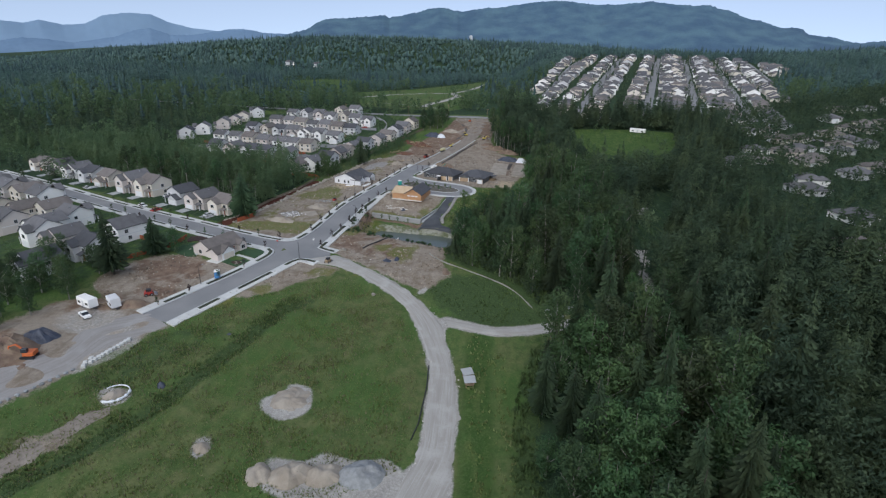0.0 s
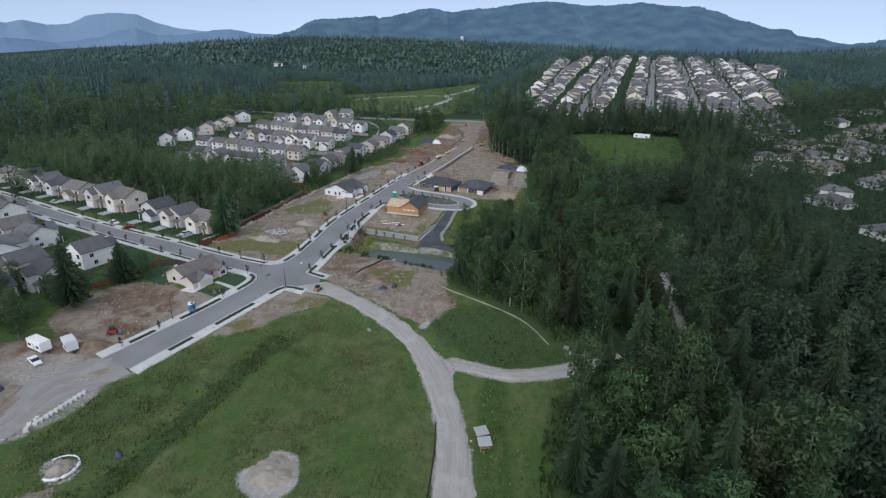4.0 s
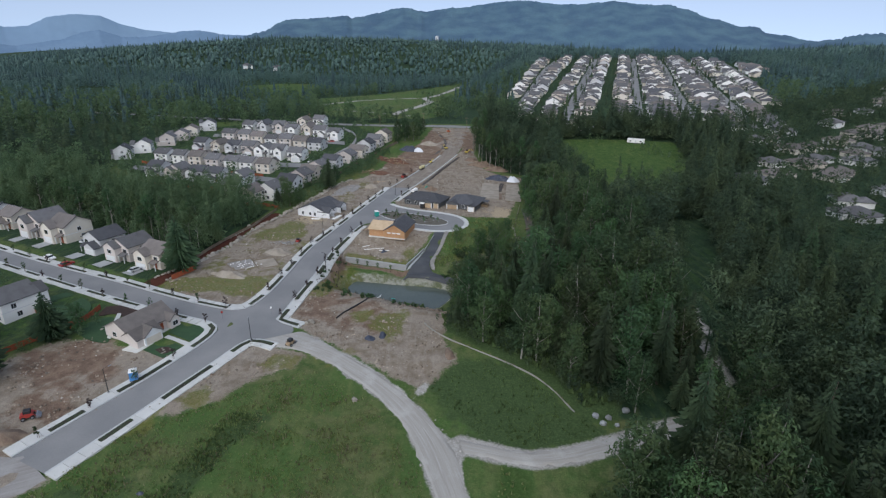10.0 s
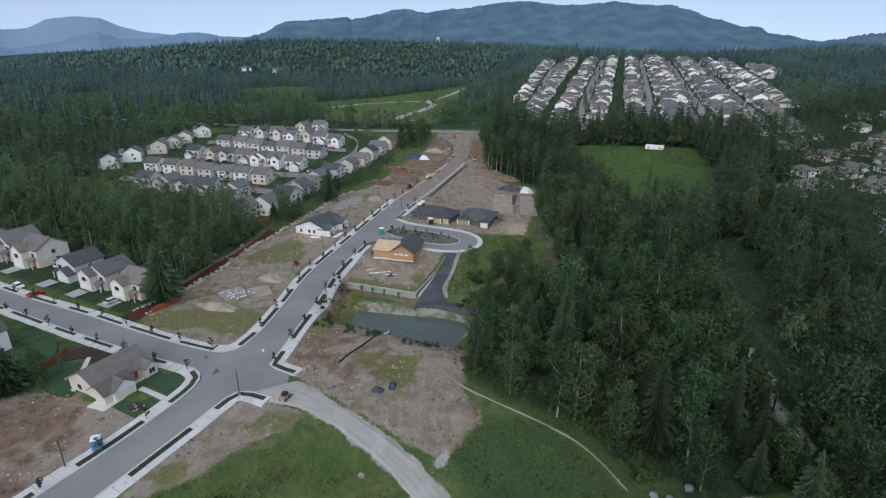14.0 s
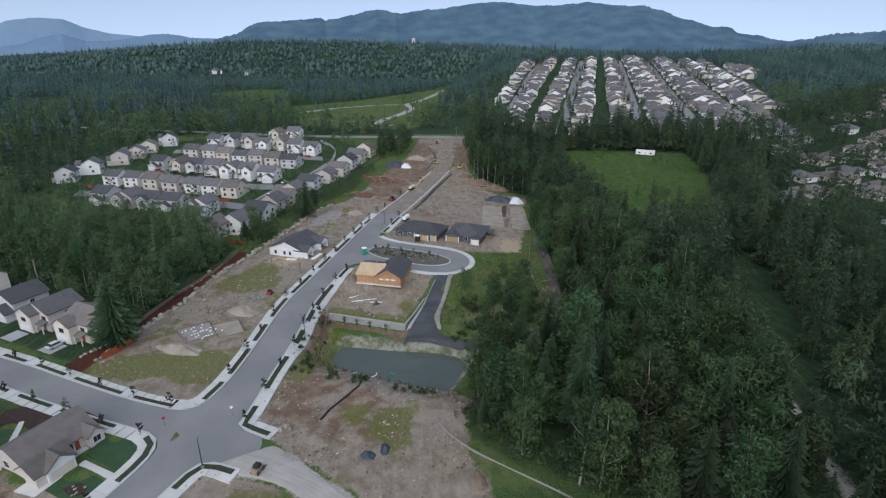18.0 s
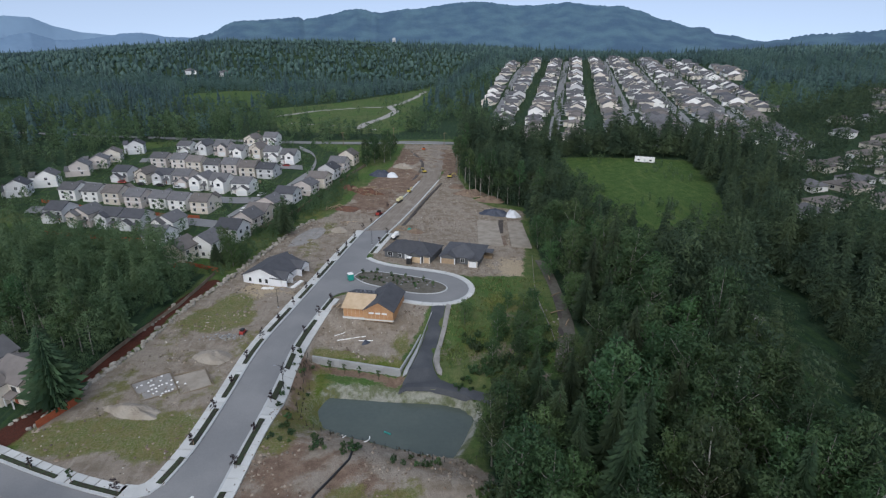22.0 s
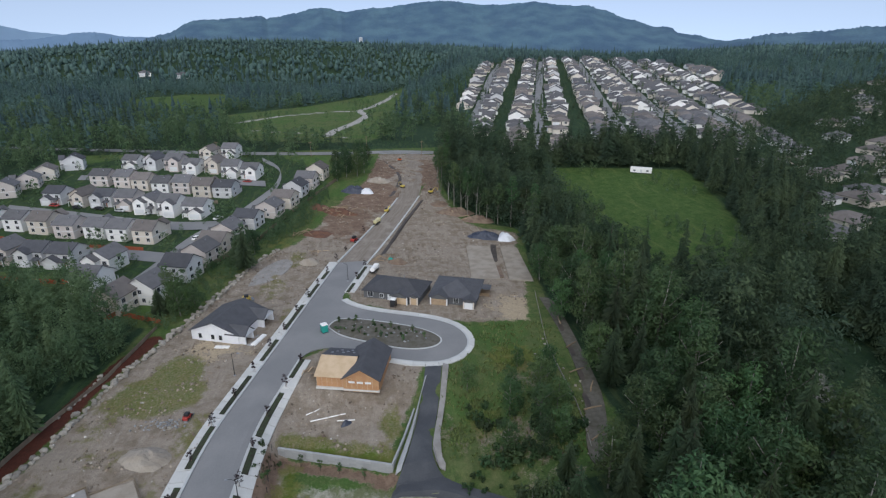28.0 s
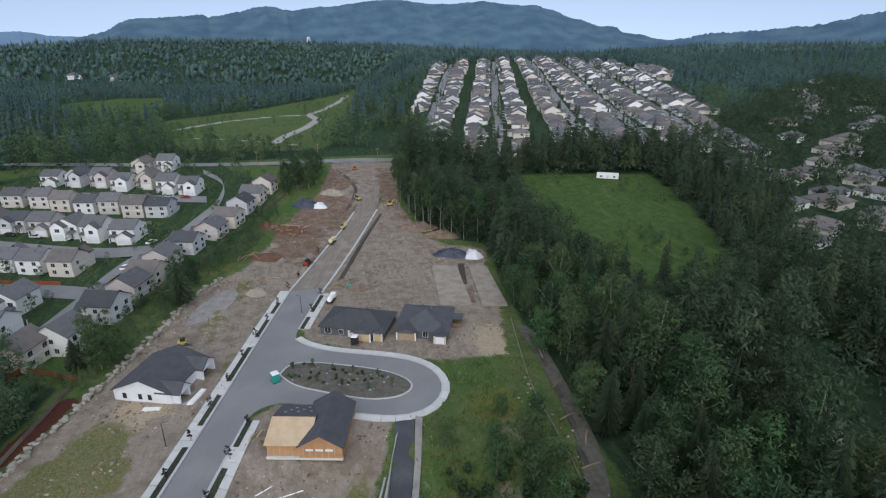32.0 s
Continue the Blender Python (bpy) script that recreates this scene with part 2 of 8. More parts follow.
# ---- building blocks ----
class Geo:
    """Gathers vertices and faces of one mesh."""

    def __init__(self):
        self.v, self.f = [], []

    def add(self, verts, faces):
        k = len(self.v)
        self.v += [tuple(p) for p in verts]
        self.f += [tuple(i + k for i in f) for f in faces]
        return self

    def box(self, x0, x1, y0, y1, z0, z1):
        return self.add([(x, y, z) for z in (z0, z1) for x, y in ((x0, y0), (x1, y0), (x1, y1), (x0, y1))],
                        [(3, 2, 1, 0), (4, 5, 6, 7), (0, 1, 5, 4), (1, 2, 6, 5), (2, 3, 7, 6), (3, 0, 4, 7)])

    def chamfer(self, x0, x1, y0, y1, z0, z1, c=0.1):
        """A box with its upper edges cut back."""
        ring = lambda d, z: [(x0 + d, y0 + d, z), (x1 - d, y0 + d, z), (x1 - d, y1 - d, z), (x0 + d, y1 - d, z)]
        return self.add(ring(0, z0) + ring(0, z1 - c) + ring(c, z1),
                        [(3, 2, 1, 0), (8, 9, 10, 11)] + [(k + i, k + (i + 1) % 4, k + 4 + (i + 1) % 4, k + 4 + i) for k in (0, 4) for i in range(4)])

    def tube(self, path, radii, sides=6):
        """A tapered tube along points."""
        k = len(self.v)
        pts = [Vector(p) for p in path]
        for i, p in enumerate(pts):
            d = (pts[min(i + 1, len(pts) - 1)] - pts[max(i - 1, 0)]).normalized()
            a = d.orthogonal().normalized()
            b = d.cross(a)
            for s in range(sides):
                w = 2 * math.pi * s / sides
                self.v.append(tuple(p + (a * math.cos(w) + b * math.sin(w)) * radii[i]))
        for i in range(len(pts) - 1):
            for s in range(sides):
                t = (s + 1) % sides
                self.f.append((k + i * sides + s, k + i * sides + t, k + (i + 1) * sides + t, k + (i + 1) * sides + s))
        self.f.append(tuple(k + s for s in reversed(range(sides))))
        self.f.append(tuple(k + (len(pts) - 1) * sides + s for s in range(sides)))
        return self

    def extrude(self, outline, axis, a, b):
        """A closed outline in the plane across an axis (0 x, 1 y, 2 z), from a to b along it."""
        def at(p, w):
            q = list(p)
            q.insert(axis, w)
            return q
        n = len(outline)
        return self.add([at(p, a) for p in outline] + [at(p, b) for p in outline],
                        [tuple(reversed(range(n))), tuple(range(n, 2 * n))] + [(i, (i + 1) % n, n + (i + 1) % n, n + i) for i in range(n)])

    def mesh(self, name, mat):
        me = bpy.data.meshes.new(name)
        me.from_pydata(self.v, [], self.f)
        me.materials.append(M[mat])
        bm = bmesh.new()
        bm.from_mesh(me)
        bmesh.ops.recalc_face_normals(bm, faces=bm.faces)
        bm.to_mesh(me)
        bm.free()
        return me


def part(name, geo, mat, parent, label="", at=None):
    ob = new(name, geo.mesh(name, mat))
    ob.parent = parent
    if at is not None:
        ob.matrix_basis = at
    if label:
        ob["label"] = label
    return ob


def thing(name, label, category, at=None, group="", kind=""):
    ob = new(name)
    if at is not None:
        ob.matrix_basis = at
    return tagged(ob, label, category, group, kind)


def solid(name, geo, mat, label, category, at=None, group="", kind=""):
    ob = new(name, geo.mesh(name, mat))
    if at is not None:
        ob.matrix_basis = at
    return tagged(ob, label, category, group, kind)


def sheet(name, verts, faces, mat, label, category, kind="stuff", normals=None):
    """One large mesh from arrays of triangles."""
    me = bpy.data.meshes.new(name)
    nf = len(faces)
    me.vertices.add(len(verts))
    me.vertices.foreach_set("co", np.asarray(verts, np.float32).ravel())
    me.loops.add(nf * 3)
    me.loops.foreach_set("vertex_index", np.asarray(faces, np.int32).ravel())
    me.polygons.add(nf)
    me.polygons.foreach_set("loop_start", np.arange(nf, dtype=np.int32) * 3)
    me.update(calc_edges=True)
    me.materials.append(M[mat])
    if normals is not None:
        me.polygons.foreach_set("use_smooth", np.ones(nf, bool))
        me.normals_split_custom_set_from_vertices(normals)
    return tagged(new(name, me), label, category, kind=kind)


# ---- terrain ----
def ramp01(a, b, v):
    u = np.clip((v - a) / (b - a), 0, 1)
    return u * u * (3 - 2 * u)


# a grassy ridge on the open slope with a ditch full of brambles at its foot; the ridge's shaded face is painted into
# that band
RIDGE = [(-76, 70), (-65, 84), (-58.5, 97), (-53.5, 113), (-47, 136)]
DITCH = [(-82, 68), (-71, 85), (-65, 97), (-59.5, 114), (-52.5, 137), (-48, 146)]


# waterline of the detention pond
WATER = [(-38.5, 229.4), (-30, 227.8), (-23.8, 226.4), (-12.7, 225), (-7, 222.6), (-5.2, 219.5), (-7.6, 214), (-11.1, 207.6), (-16, 208.6), (-23.4, 211.2), (-32.5, 214.8), (-39, 219.8), (-40.4, 225)]


def hollow(x, y):
    """1 within the pond, 0 outside its banks."""
    return ramp01(0, 0.5, inside(x, y, WATER, 6.5))


def lie(x, y):
    """Height of the land, for numbers or arrays."""
    x, y = np.asarray(x, float), np.asarray(y, float)
    z = -0.045 * np.clip(175 - np.maximum(y, -150), 0, None) * (1 - 0.6 * ramp01(80, 140, -x))
    z = z - 0.035 * np.clip(x + 45, 0, 60) * ramp01(-175, -140, -y)
    z = z + 11 * ramp01(330, 560, y) + 9 * ramp01(45, 130, x) * ramp01(60, 160, y) + 36 * ramp01(430, 1100, y) * ramp01(40, 140, x)
    z = z + 10 * ramp01(200, 900, -x)
    hills = np.interp(np.degrees(np.arctan2(x, np.maximum(y, 1))), [-60, -41, -34, -24, -15, -5, 8, 23, 34, 60], [-10, -8, 34, 66, 84, 84, 69, 42, 70, 80])
    w = ramp01(1000, 1850, np.hypot(x, y)) * (y > 0)
    z = z * (1 - w) + hills * w
    # the land sinks towards the pond
    south = ramp01(191, 207, y + 0.436 * (x + 11))
    z = z - (3.0 * ramp01(-266, -246, -y) + 2.1 * (1 - ramp01(222, 234, y))) * south * ramp01(-52, -42, x) * ramp01(-12, -2, -x)
    pit = hollow(x, y)
    bench = beside(x, y, [(-22, 229.5), (-12, 229.6), (-5, 225.5), (4, 220)], 7, 4)
    z = z * (1 - bench) - 4.3 * bench
    z = z * (1 - pit) - 8.0 * pit
    # the ground drops at the foot of the retaining wall
    foot = 234.8 - 0.343 * (x + 21.2)
    z = z + 2.2 * beside(x, y, RIDGE, 3, 9) - 0.8 * beside(x, y, DITCH, 3, 4)
    z = z - 1.9 * (1 - pit) * ramp01(-2.2, -0.5, foot - y) * ramp01(219, 233, y) * ramp01(-46, -45, x) * ramp01(20.6, 21.4, -x)
    return z


def ground(x, y):
    return float(lie(x, y))


def inside(X, Y, poly, soft=1.0):
    """1 within a polygon, 0 outside, with an edge soft metres wide."""
    X, Y = np.asarray(X, float), np.asarray(Y, float)
    dist, odd = np.full(X.shape, 1e9), np.zeros(X.shape, bool)
    for (ax, ay), (bx, by) in zip(poly, poly[1:] + poly[:1]):
        dx, dy = bx - ax, by - ay
        u = np.clip(((X - ax) * dx + (Y - ay) * dy) / (dx * dx + dy * dy + 1e-9), 0, 1)
        dist = np.minimum(dist, np.hypot(X - ax - u * dx, Y - ay - u * dy))
        odd ^= ((ay > Y) != (by > Y)) & (X < (bx - ax) * (Y - ay) / (by - ay + 1e-12) + ax)
    return np.clip(0.5 + np.where(odd, dist, -dist) / soft, 0, 1)


def beside(X, Y, line, width, soft=1.0):
    """1 along a line of that width."""
    dist = np.full(np.shape(X), 1e9)
    for (ax, ay), (bx, by) in zip(line, line[1:]):
        dx, dy = bx - ax, by - ay
        u = np.clip(((X - ax) * dx + (Y - ay) * dy) / (dx * dx + dy * dy + 1e-9), 0, 1)
        dist = np.minimum(dist, np.hypot(X - ax - u * dx, Y - ay - u * dy))
    return np.clip(0.5 + (width / 2 - dist) / soft, 0, 1)


def disc(X, Y, x, y, rx, ry, soft=1.0):
    return np.clip((1 - np.hypot((X - x) / rx, (Y - y) / ry)) * min(rx, ry) / soft + 0.5, 0, 1)


# plan: kerb lines of the streets
MAIN_W = [(-68.1, 193.1), (-64.8, 196.1), (-62.4, 204), (-60.6, 222), (-59.7, 236), (-58.4, 247), (-54.6, 263), (-50.7, 279.4), (-46.3, 298.4), (-41.6, 319), (-36.4, 340), (-25.5, 370.5), (-15.8, 395.7), (-9.0, 417), (-4, 436)]
MAIN_E = [(-55.6, 187.4), (-54.6, 190), (-53.4, 203.5), (-52.2, 213), (-51.0, 224.8), (-50.2, 243.8), (-48.8, 253.3), (-46.2, 262.5), (-43.6, 273), (-37.8, 290), (-34.0, 308), (-33.0, 313), (-26.4, 336), (-21.4, 350), (-9.7, 383.9), (2.0, 419), (6.5, 436)]
CROSS_N = [(-271, 290.6), (-240, 275.5), (-211.6, 261), (-177.5, 242), (-141.5, 224.2), (-115.5, 213), (-102, 206.3), (-83, 197.4), (-72, 193.5), (-68.1, 193.1)]
CROSS_S = [(-266, 280), (-234, 264.5), (-205, 250), (-169, 230.5), (-129, 210.6), (-107.5, 200.2), (-89, 192), (-80.3, 188.5), (-73, 185.6), (-69, 182)]
SW_W = [(-69, 182), (-69.7, 176.4), (-73.7, 167.2), (-77.8, 158.6), (-83.9, 148), (-91.2, 134.4)]
SW_E = [(-58.6, 176.6), (-60.6, 175), (-64.5, 166), (-68.5, 158), (-73, 148.4), (-82, 130.4)]
TIP = [(-58.6, 176.6), (-56, 176.4), (-50.8, 174.3)]
CORNER = [(-47.6, 182.7), (-53.5, 185.6), (-55.6, 187.4)]
LOOP = [(-43.6, 273), (-41.2, 277), (-37, 278.2), (-33, 277), (-19.7, 270), (-13, 267.4), (-7.6, 266.6), (-2.1, 268.6), (1.5, 273.5), (2.3, 279), (0.3, 285), (-4.3, 289.6), (-11.5, 293.2), (-19.4, 296.2), (-26, 299.3), (-31, 303), (-33.8, 307), (-33.4, 313)]
ISLAND = [(-37.4, 289.6), (-35.8, 293.2), (-32.5, 294.6), (-24.5, 292.2), (-12.3, 286.6), (-6.6, 281.8), (-4.6, 277.4), (-7.6, 274), (-13.8, 273.6), (-20.7, 276.2), (-27.2, 279.9), (-33.7, 284)]
GRAVEL_L = [(-58, 175), (-43.3, 171), (-33.7, 164), (-22.7, 153.9), (-15.1, 143.2), (-10.4, 130.2), (-7, 117.8), (-6.7, 106.8), (-6.7, 97.4), (-6.8, 89), (-9, 82), (-14, 66), (-18, 40), (-20, -20)]
GRAVEL_R = [(-46, 181), (-35, 172), (-26, 164.5), (-18.2, 157.6), (-9.4, 146.6), (-4.2, 137.4), (-3.2, 127.6), (-1.2, 119), (0.6, 110), (1.0, 100), (0.6, 90), (0.4, 78.8), (-3, 62), (-8, 40), (-10, -20)]
BRANCH = [(-4, 140), (2, 138.4), (9, 136.6), (18, 138), (28.7, 141.5), (45, 147)]
ROCKS = [(-99, 214), (-96, 222), (-94.5, 233), (-91, 243), (-89.4, 252), (-87.0, 269), (-81.3, 288), (-74.6, 311), (-69.8, 332), (-67.4, 345), (-60, 356)]
WEST_LOTS = ROCKS + [(-53, 364), (-46, 386), (-39, 412), (-25, 449), (-18, 490), (-15, 508), (22, 503), (19, 470), (7, 437), (-5, 437)] + MAIN_W[::-1] + [(-83, 198), (-98, 206)]
EAST_LOTS = [(-33, 314), (-30, 305), (-11, 294), (1, 288), (22, 286), (29, 313), (33, 340), (40, 363), (24, 372), (17, 386), (14, 425), (20, 480), (22, 503), (7, 437), (2, 419), (-10, 384), (-22, 350)]
POND_LOT = [(-50, 244), (-46, 262), (-43, 273), (-37, 278), (-19, 270), (-12, 266), (-15, 256), (-20, 243), (-22, 238), (-44, 244.5)]
CORNER_LOT = [(-54, 188), (-47, 182), (-38, 175), (-24, 164), (-13, 156), (-4, 168), (-8, 178), (-7, 186), (-3, 195), (-7, 203), (-12, 206), (-24, 209), (-38, 216), (-50, 222), (-52, 205)]
RED_LOT = [(-73, 167), (-80, 171), (-88, 171), (-100, 177), (-112, 173), (-119, 160), (-116, 148), (-104, 142), (-92, 135), (-83, 148)]
YARD = [(-81, 129), (-92, 136), (-104, 143), (-118, 140), (-126, 124), (-124, 105), (-140, 90), (-150, 60), (-118, 60), (-104, 84), (-97, 96), (-93, 104), (-89, 113), (-84.5, 122)]
TIP_LOT = [(-59, 175.5), (-50, 173), (-43, 170), (-44, 164), (-52, 160), (-58, 152), (-66, 147), (-75, 143), (-72, 150)]
MEADOW = [(82, 450), (118, 428), (150, 420), (146, 396), (128, 343), (112, 310), (98, 302), (84, 308), (68, 332), (64, 355), (66, 390), (66, 425)]
THICKET = [(60, 345), (68, 318), (84, 300), (104, 300), (102, 280), (84, 280), (62, 292), (52, 316)]
GLADE = [(88, 268), (98, 262), (91, 238), (83, 214), (75, 196), (69, 180), (66, 162), (55, 162), (58, 184), (63, 202), (70, 222), (78, 246)]
EAST_GRASS = [(-5, 264), (3, 272), (4, 286), (28, 284), (25, 262), (23, 244), (18, 230), (6, 228), (-11, 236), (-10, 250)]
TRIANGLE = [(-12, 157), (-5, 147), (0, 140), (12, 139), (28, 143), (22, 150), (16, 160), (8, 167), (-3, 169)]
FIELD = [(-143, 640), (-165, 735), (-90, 816), (-21, 942), (43, 1080), (39, 928), (4, 717), (-8, 581), (-25, 548), (-79, 556), (-114, 570)]
FIELD_W = [(-330, 927), (-285, 983), (-216, 988), (-176, 783), (-208, 732), (-277, 803)]
WOODS_E = [(-7, 190), (0, 179.5), (10, 169), (19, 162), (25, 151.5), (34, 148), (52, 150), (46, 138), (32, 133), (24, 127), (19, 108), (16, 90), (14, 60), (10, 20), (70, 0), (190, 40), (136, 130), (122, 165), (118, 200), (132, 240), (128, 300), (140, 328), (164, 342), (182, 400), (172, 455), (75, 462), (55, 478), (36, 520), (23, 500), (17, 425), (20, 391), (27, 378), (44, 367), (37, 340), (33, 305), (29, 262), (29, 235), (20, 224), (4, 224), (-3, 212), (-4, 198)]
WOODS_W = [(-100, 226), (-96.5, 240), (-93, 262), (-91, 285), (-89, 296), (-100, 301), (-109, 314), (-138, 327), (-170, 337), (-230, 362), (-330, 372), (-330, 330), (-250, 304), (-215, 288), (-160, 266), (-128, 248), (-112, 236)]
SUBDIV = [(-100, 300), (-60, 380), (-44, 460), (-85, 520), (-140, 540), (-215, 490), (-235, 400), (-180, 352), (-140, 340), (-112, 322)]
ESTATE = [(66, 500), (84, 464), (165, 453), (238, 455), (262, 482), (290, 545), (335, 665), (455, 860), (440, 960), (315, 1060), (167, 985), (78, 740), (66, 612)]
HOMES_E = [(125, 160), (120, 200), (134, 240), (130, 300), (142, 328), (166, 342), (184, 400), (174, 455), (260, 520), (420, 640), (620, 760), (700, 700), (560, 420), (330, 230), (210, 130)]
STREET_W = [(-275, 292), (-160, 228), (-72, 180), (-84, 168), (-118, 168), (-122, 146), (-140, 130), (-300, 190), (-330, 270)]


def ground_sheet():
    xs = np.r_[np.arange(-4600, -900, 260), np.arange(-900, -340, 40), np.arange(-340, -132, 8), np.arange(-132, 40, 1.5), np.arange(40, 180, 4), np.arange(180, 420, 16), np.arange(420, 1000, 45), np.arange(1000, 4700, 260)]
    ys = np.r_[np.arange(-1500, -100, 200), np.arange(-100, 60, 10), np.arange(60, 300, 1.5), np.arange(300, 520, 2.2), np.arange(520, 900, 9), np.arange(900, 1500, 40), np.arange(1500, 4700, 140)]
    X, Y = np.meshgrid(xs, ys)
    Z = lie(X, Y)
    wob = 0.9 * np.sin(X * 0.5 + 2 * np.sin(Y * 0.3)) + 0.8 * np.sin(Y * 0.45 + 2 * np.sin(X * 0.27))
    rough = 0.35 * np.sin(X * 0.31 + np.sin(Y * 0.23) * 2) * np.sin(Y * 0.27 + np.sin(X * 0.17) * 2)
    dirt = np.zeros(X.shape)
    for poly, s in ((WEST_LOTS, 5), (EAST_LOTS, 4), (POND_LOT, 3), (CORNER_LOT, 4), (RED_LOT, 5), (YARD, 5), (TIP_LOT, 4)):
        dirt = np.maximum(dirt, inside(X, Y, poly, s))
    dirt = np.maximum(dirt, inside(X, Y, [(-51, 208), (-49, 246), (-43, 244), (-42, 214), (-36, 209), (-10, 200), (-14, 194), (-44, 206)], 3))
    for x, y, rx, ry in ((3, 239, 8, 9), (10, 228, 7, 6), (13, 258, 6, 8), (-8, 244, 3, 8)):
        dirt = np.maximum(dirt, 0.46 * disc(X + wob, Y - wob, x, y, rx, ry, 5))
    moss = np.zeros(X.shape)
    for x, y, rx, ry, w in ((-73, 270, 6.5, 9, 1), (-86, 211, 15, 6, 1), (-71, 210, 9, 8, .95), (-88, 228, 4, 10, .6), (-66, 228, 3, 9, .5), (-63, 246, 4, 9, .55), (-75, 262, 11, 9, .9), (-84, 255, 4, 13, .5), (-80, 241, 10, 4, .4), (-71, 148, 3, 9, .9), (-24, 186, 4, 6, 1), (-46, 213, 3, 7, 1), (-47, 208, 4, 5, 1.1), (-31, 190, 3, 4, 1), (-22, 183, 3.4, 6, 1), (-20, 190, 2.5, 4, .9),
                            (-21, 247, 2.5, 5, 1), (-63, 153, 3, 4, .9), (-76, 222, 8, 6, .35), (-42, 222, 5, 12, .8), (-52, 345, 5, 9, .6), (-57, 320, 5, 12, .5), (-60, 362, 5, 9, .5), (-50, 300, 2, 8, .5), (12, 266, 7, 7, .8), (0, 246, 6, 6, .5), (-35, 168, 6, 5, .5), (-48, 166, 5, 4, .7)):
        moss = np.maximum(moss, w * disc(X, Y, x, y, rx, ry, 4))
    moss = np.maximum(moss, beside(X, Y, [(-43, 245.4), (-23, 238.4)], 4.5, 3))
    moss = np.maximum(moss, 0.9 * beside(X, Y, [(-42, 238), (-42.5, 220)], 4, 3))
    gravel = inside(X + wob * 0.22, Y + wob * 0.2, GRAVEL_L + GRAVEL_R[::-1], 2.0)
    gravel = np.maximum(gravel, 0.9 * beside(X, Y, BRANCH, 5.5, 2.5))
    for x, y, rx, ry in ((-37, 101, 5.6, 6), (-49.8, 85.5, 2.4, 2.2), (-77, 99.6, 3, 3), (-26, 80, 10, 6), (-16, 81, 9, 5), (-92, 118, 9, 12), (-104, 130, 10, 8), (-12, 156.6, 1.8, 3.0)):
        gravel = np.maximum(gravel, (0.52 if x < -85 else 1.0) * disc(X + wob * 0.8, Y - wob * 0.7, x, y, rx, ry, 2.5))
    dirt = np.maximum(dirt, 0.8 * beside(X + wob, Y - wob, [(-77, 93), (-81, 85), (-87, 77), (-96, 62)], 5.5, 5))
    for line, w in (([(-142, 672), (-107, 721), (-68, 748), (-31.5, 759), (-16, 799), (7, 895), (21, 980)], 8), ([(-31.5, 759), (-22, 714), (-33, 661), (-50, 610), (-54, 586)], 9), ([(-118, 620), (-70, 596), (-32, 567)], 4)):
        gravel = np.maximum(gravel, 0.8 * beside(X, Y, line, w, 4))
    tan = np.maximum(0.7 * disc(X + wob, Y - wob, 22, 292, 9, 14, 8), 0.7 * disc(X + wob, Y - wob, -66, 281, 8, 6, 5))
    red = np.zeros(X.shape)
    for x, y, rx, ry in ((-27, 192, 5, 6), (-40, 200, 12, 7), (-45, 194, 7, 9), (-32, 186, 12, 5), (-34, 388, 14, 28), (-22, 425, 16, 30), (-100, 165, 14, 10), (-38, 400, 12, 30), (-20, 470, 16, 28), (-116, 112, 12, 10), (-108, 138, 12, 7), (-112, 92, 14, 10), (10, 445, 8, 30), (12, 460, 10, 40), (13, 268, 6, 6), (-95, 150, 8, 10)):
        red = np.maximum(red, 0.72 * disc(X + 2.5 * wob, Y - 2.5 * wob, x, y, rx, ry, 9))
    scrub = inside(X + wob, Y, [(-48.9, 245), (-44, 242), (-43, 216), (-48, 213)], 3)
    foot = beside(X, Y, [(-44, 240.6), (-21.5, 232.8)], 3, 1.5)
    red = np.maximum(red, np.maximum(0.75 * scrub, foot))
    dirt = np.maximum(dirt, np.maximum(scrub, foot))
    mulch = np.maximum(beside(X, Y, [(-104, 208), (-100, 220), (-97.5, 232)], 6, 2), (Y > 216) * beside(X, Y, [(x - 3.6, y + 1) for x, y in ROCKS[1:7]], 4.5, 2))
    lush = np.maximum(inside(X, Y, MEADOW, 14), 0.5 * inside(X, Y, TRIANGLE, 3))
    lush = np.maximum(lush, np.maximum(0.28 * inside(X, Y, EAST_GRASS, 5), 0.3 * inside(X, Y, FIELD, 20)))
    lush = np.maximum(lush, 0.6 * inside(X, Y, FIELD_W, 20))
    lush = np.maximum(lush, 0.7 * beside(X, Y, [(6, 132), (5, 112), (5, 80)], 8, 3))
    # darker green ground below the woods and among the houses
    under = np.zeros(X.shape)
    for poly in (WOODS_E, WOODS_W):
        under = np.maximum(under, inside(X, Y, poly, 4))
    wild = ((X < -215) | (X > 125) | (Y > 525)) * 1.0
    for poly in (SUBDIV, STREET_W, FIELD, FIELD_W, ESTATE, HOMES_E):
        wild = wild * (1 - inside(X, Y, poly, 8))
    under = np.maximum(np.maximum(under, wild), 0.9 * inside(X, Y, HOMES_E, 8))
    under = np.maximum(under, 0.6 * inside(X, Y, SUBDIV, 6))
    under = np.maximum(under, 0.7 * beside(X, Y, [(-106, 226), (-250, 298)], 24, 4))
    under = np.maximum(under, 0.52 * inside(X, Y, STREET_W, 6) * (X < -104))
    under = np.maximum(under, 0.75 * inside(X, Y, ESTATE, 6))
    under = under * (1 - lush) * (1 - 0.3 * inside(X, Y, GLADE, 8))
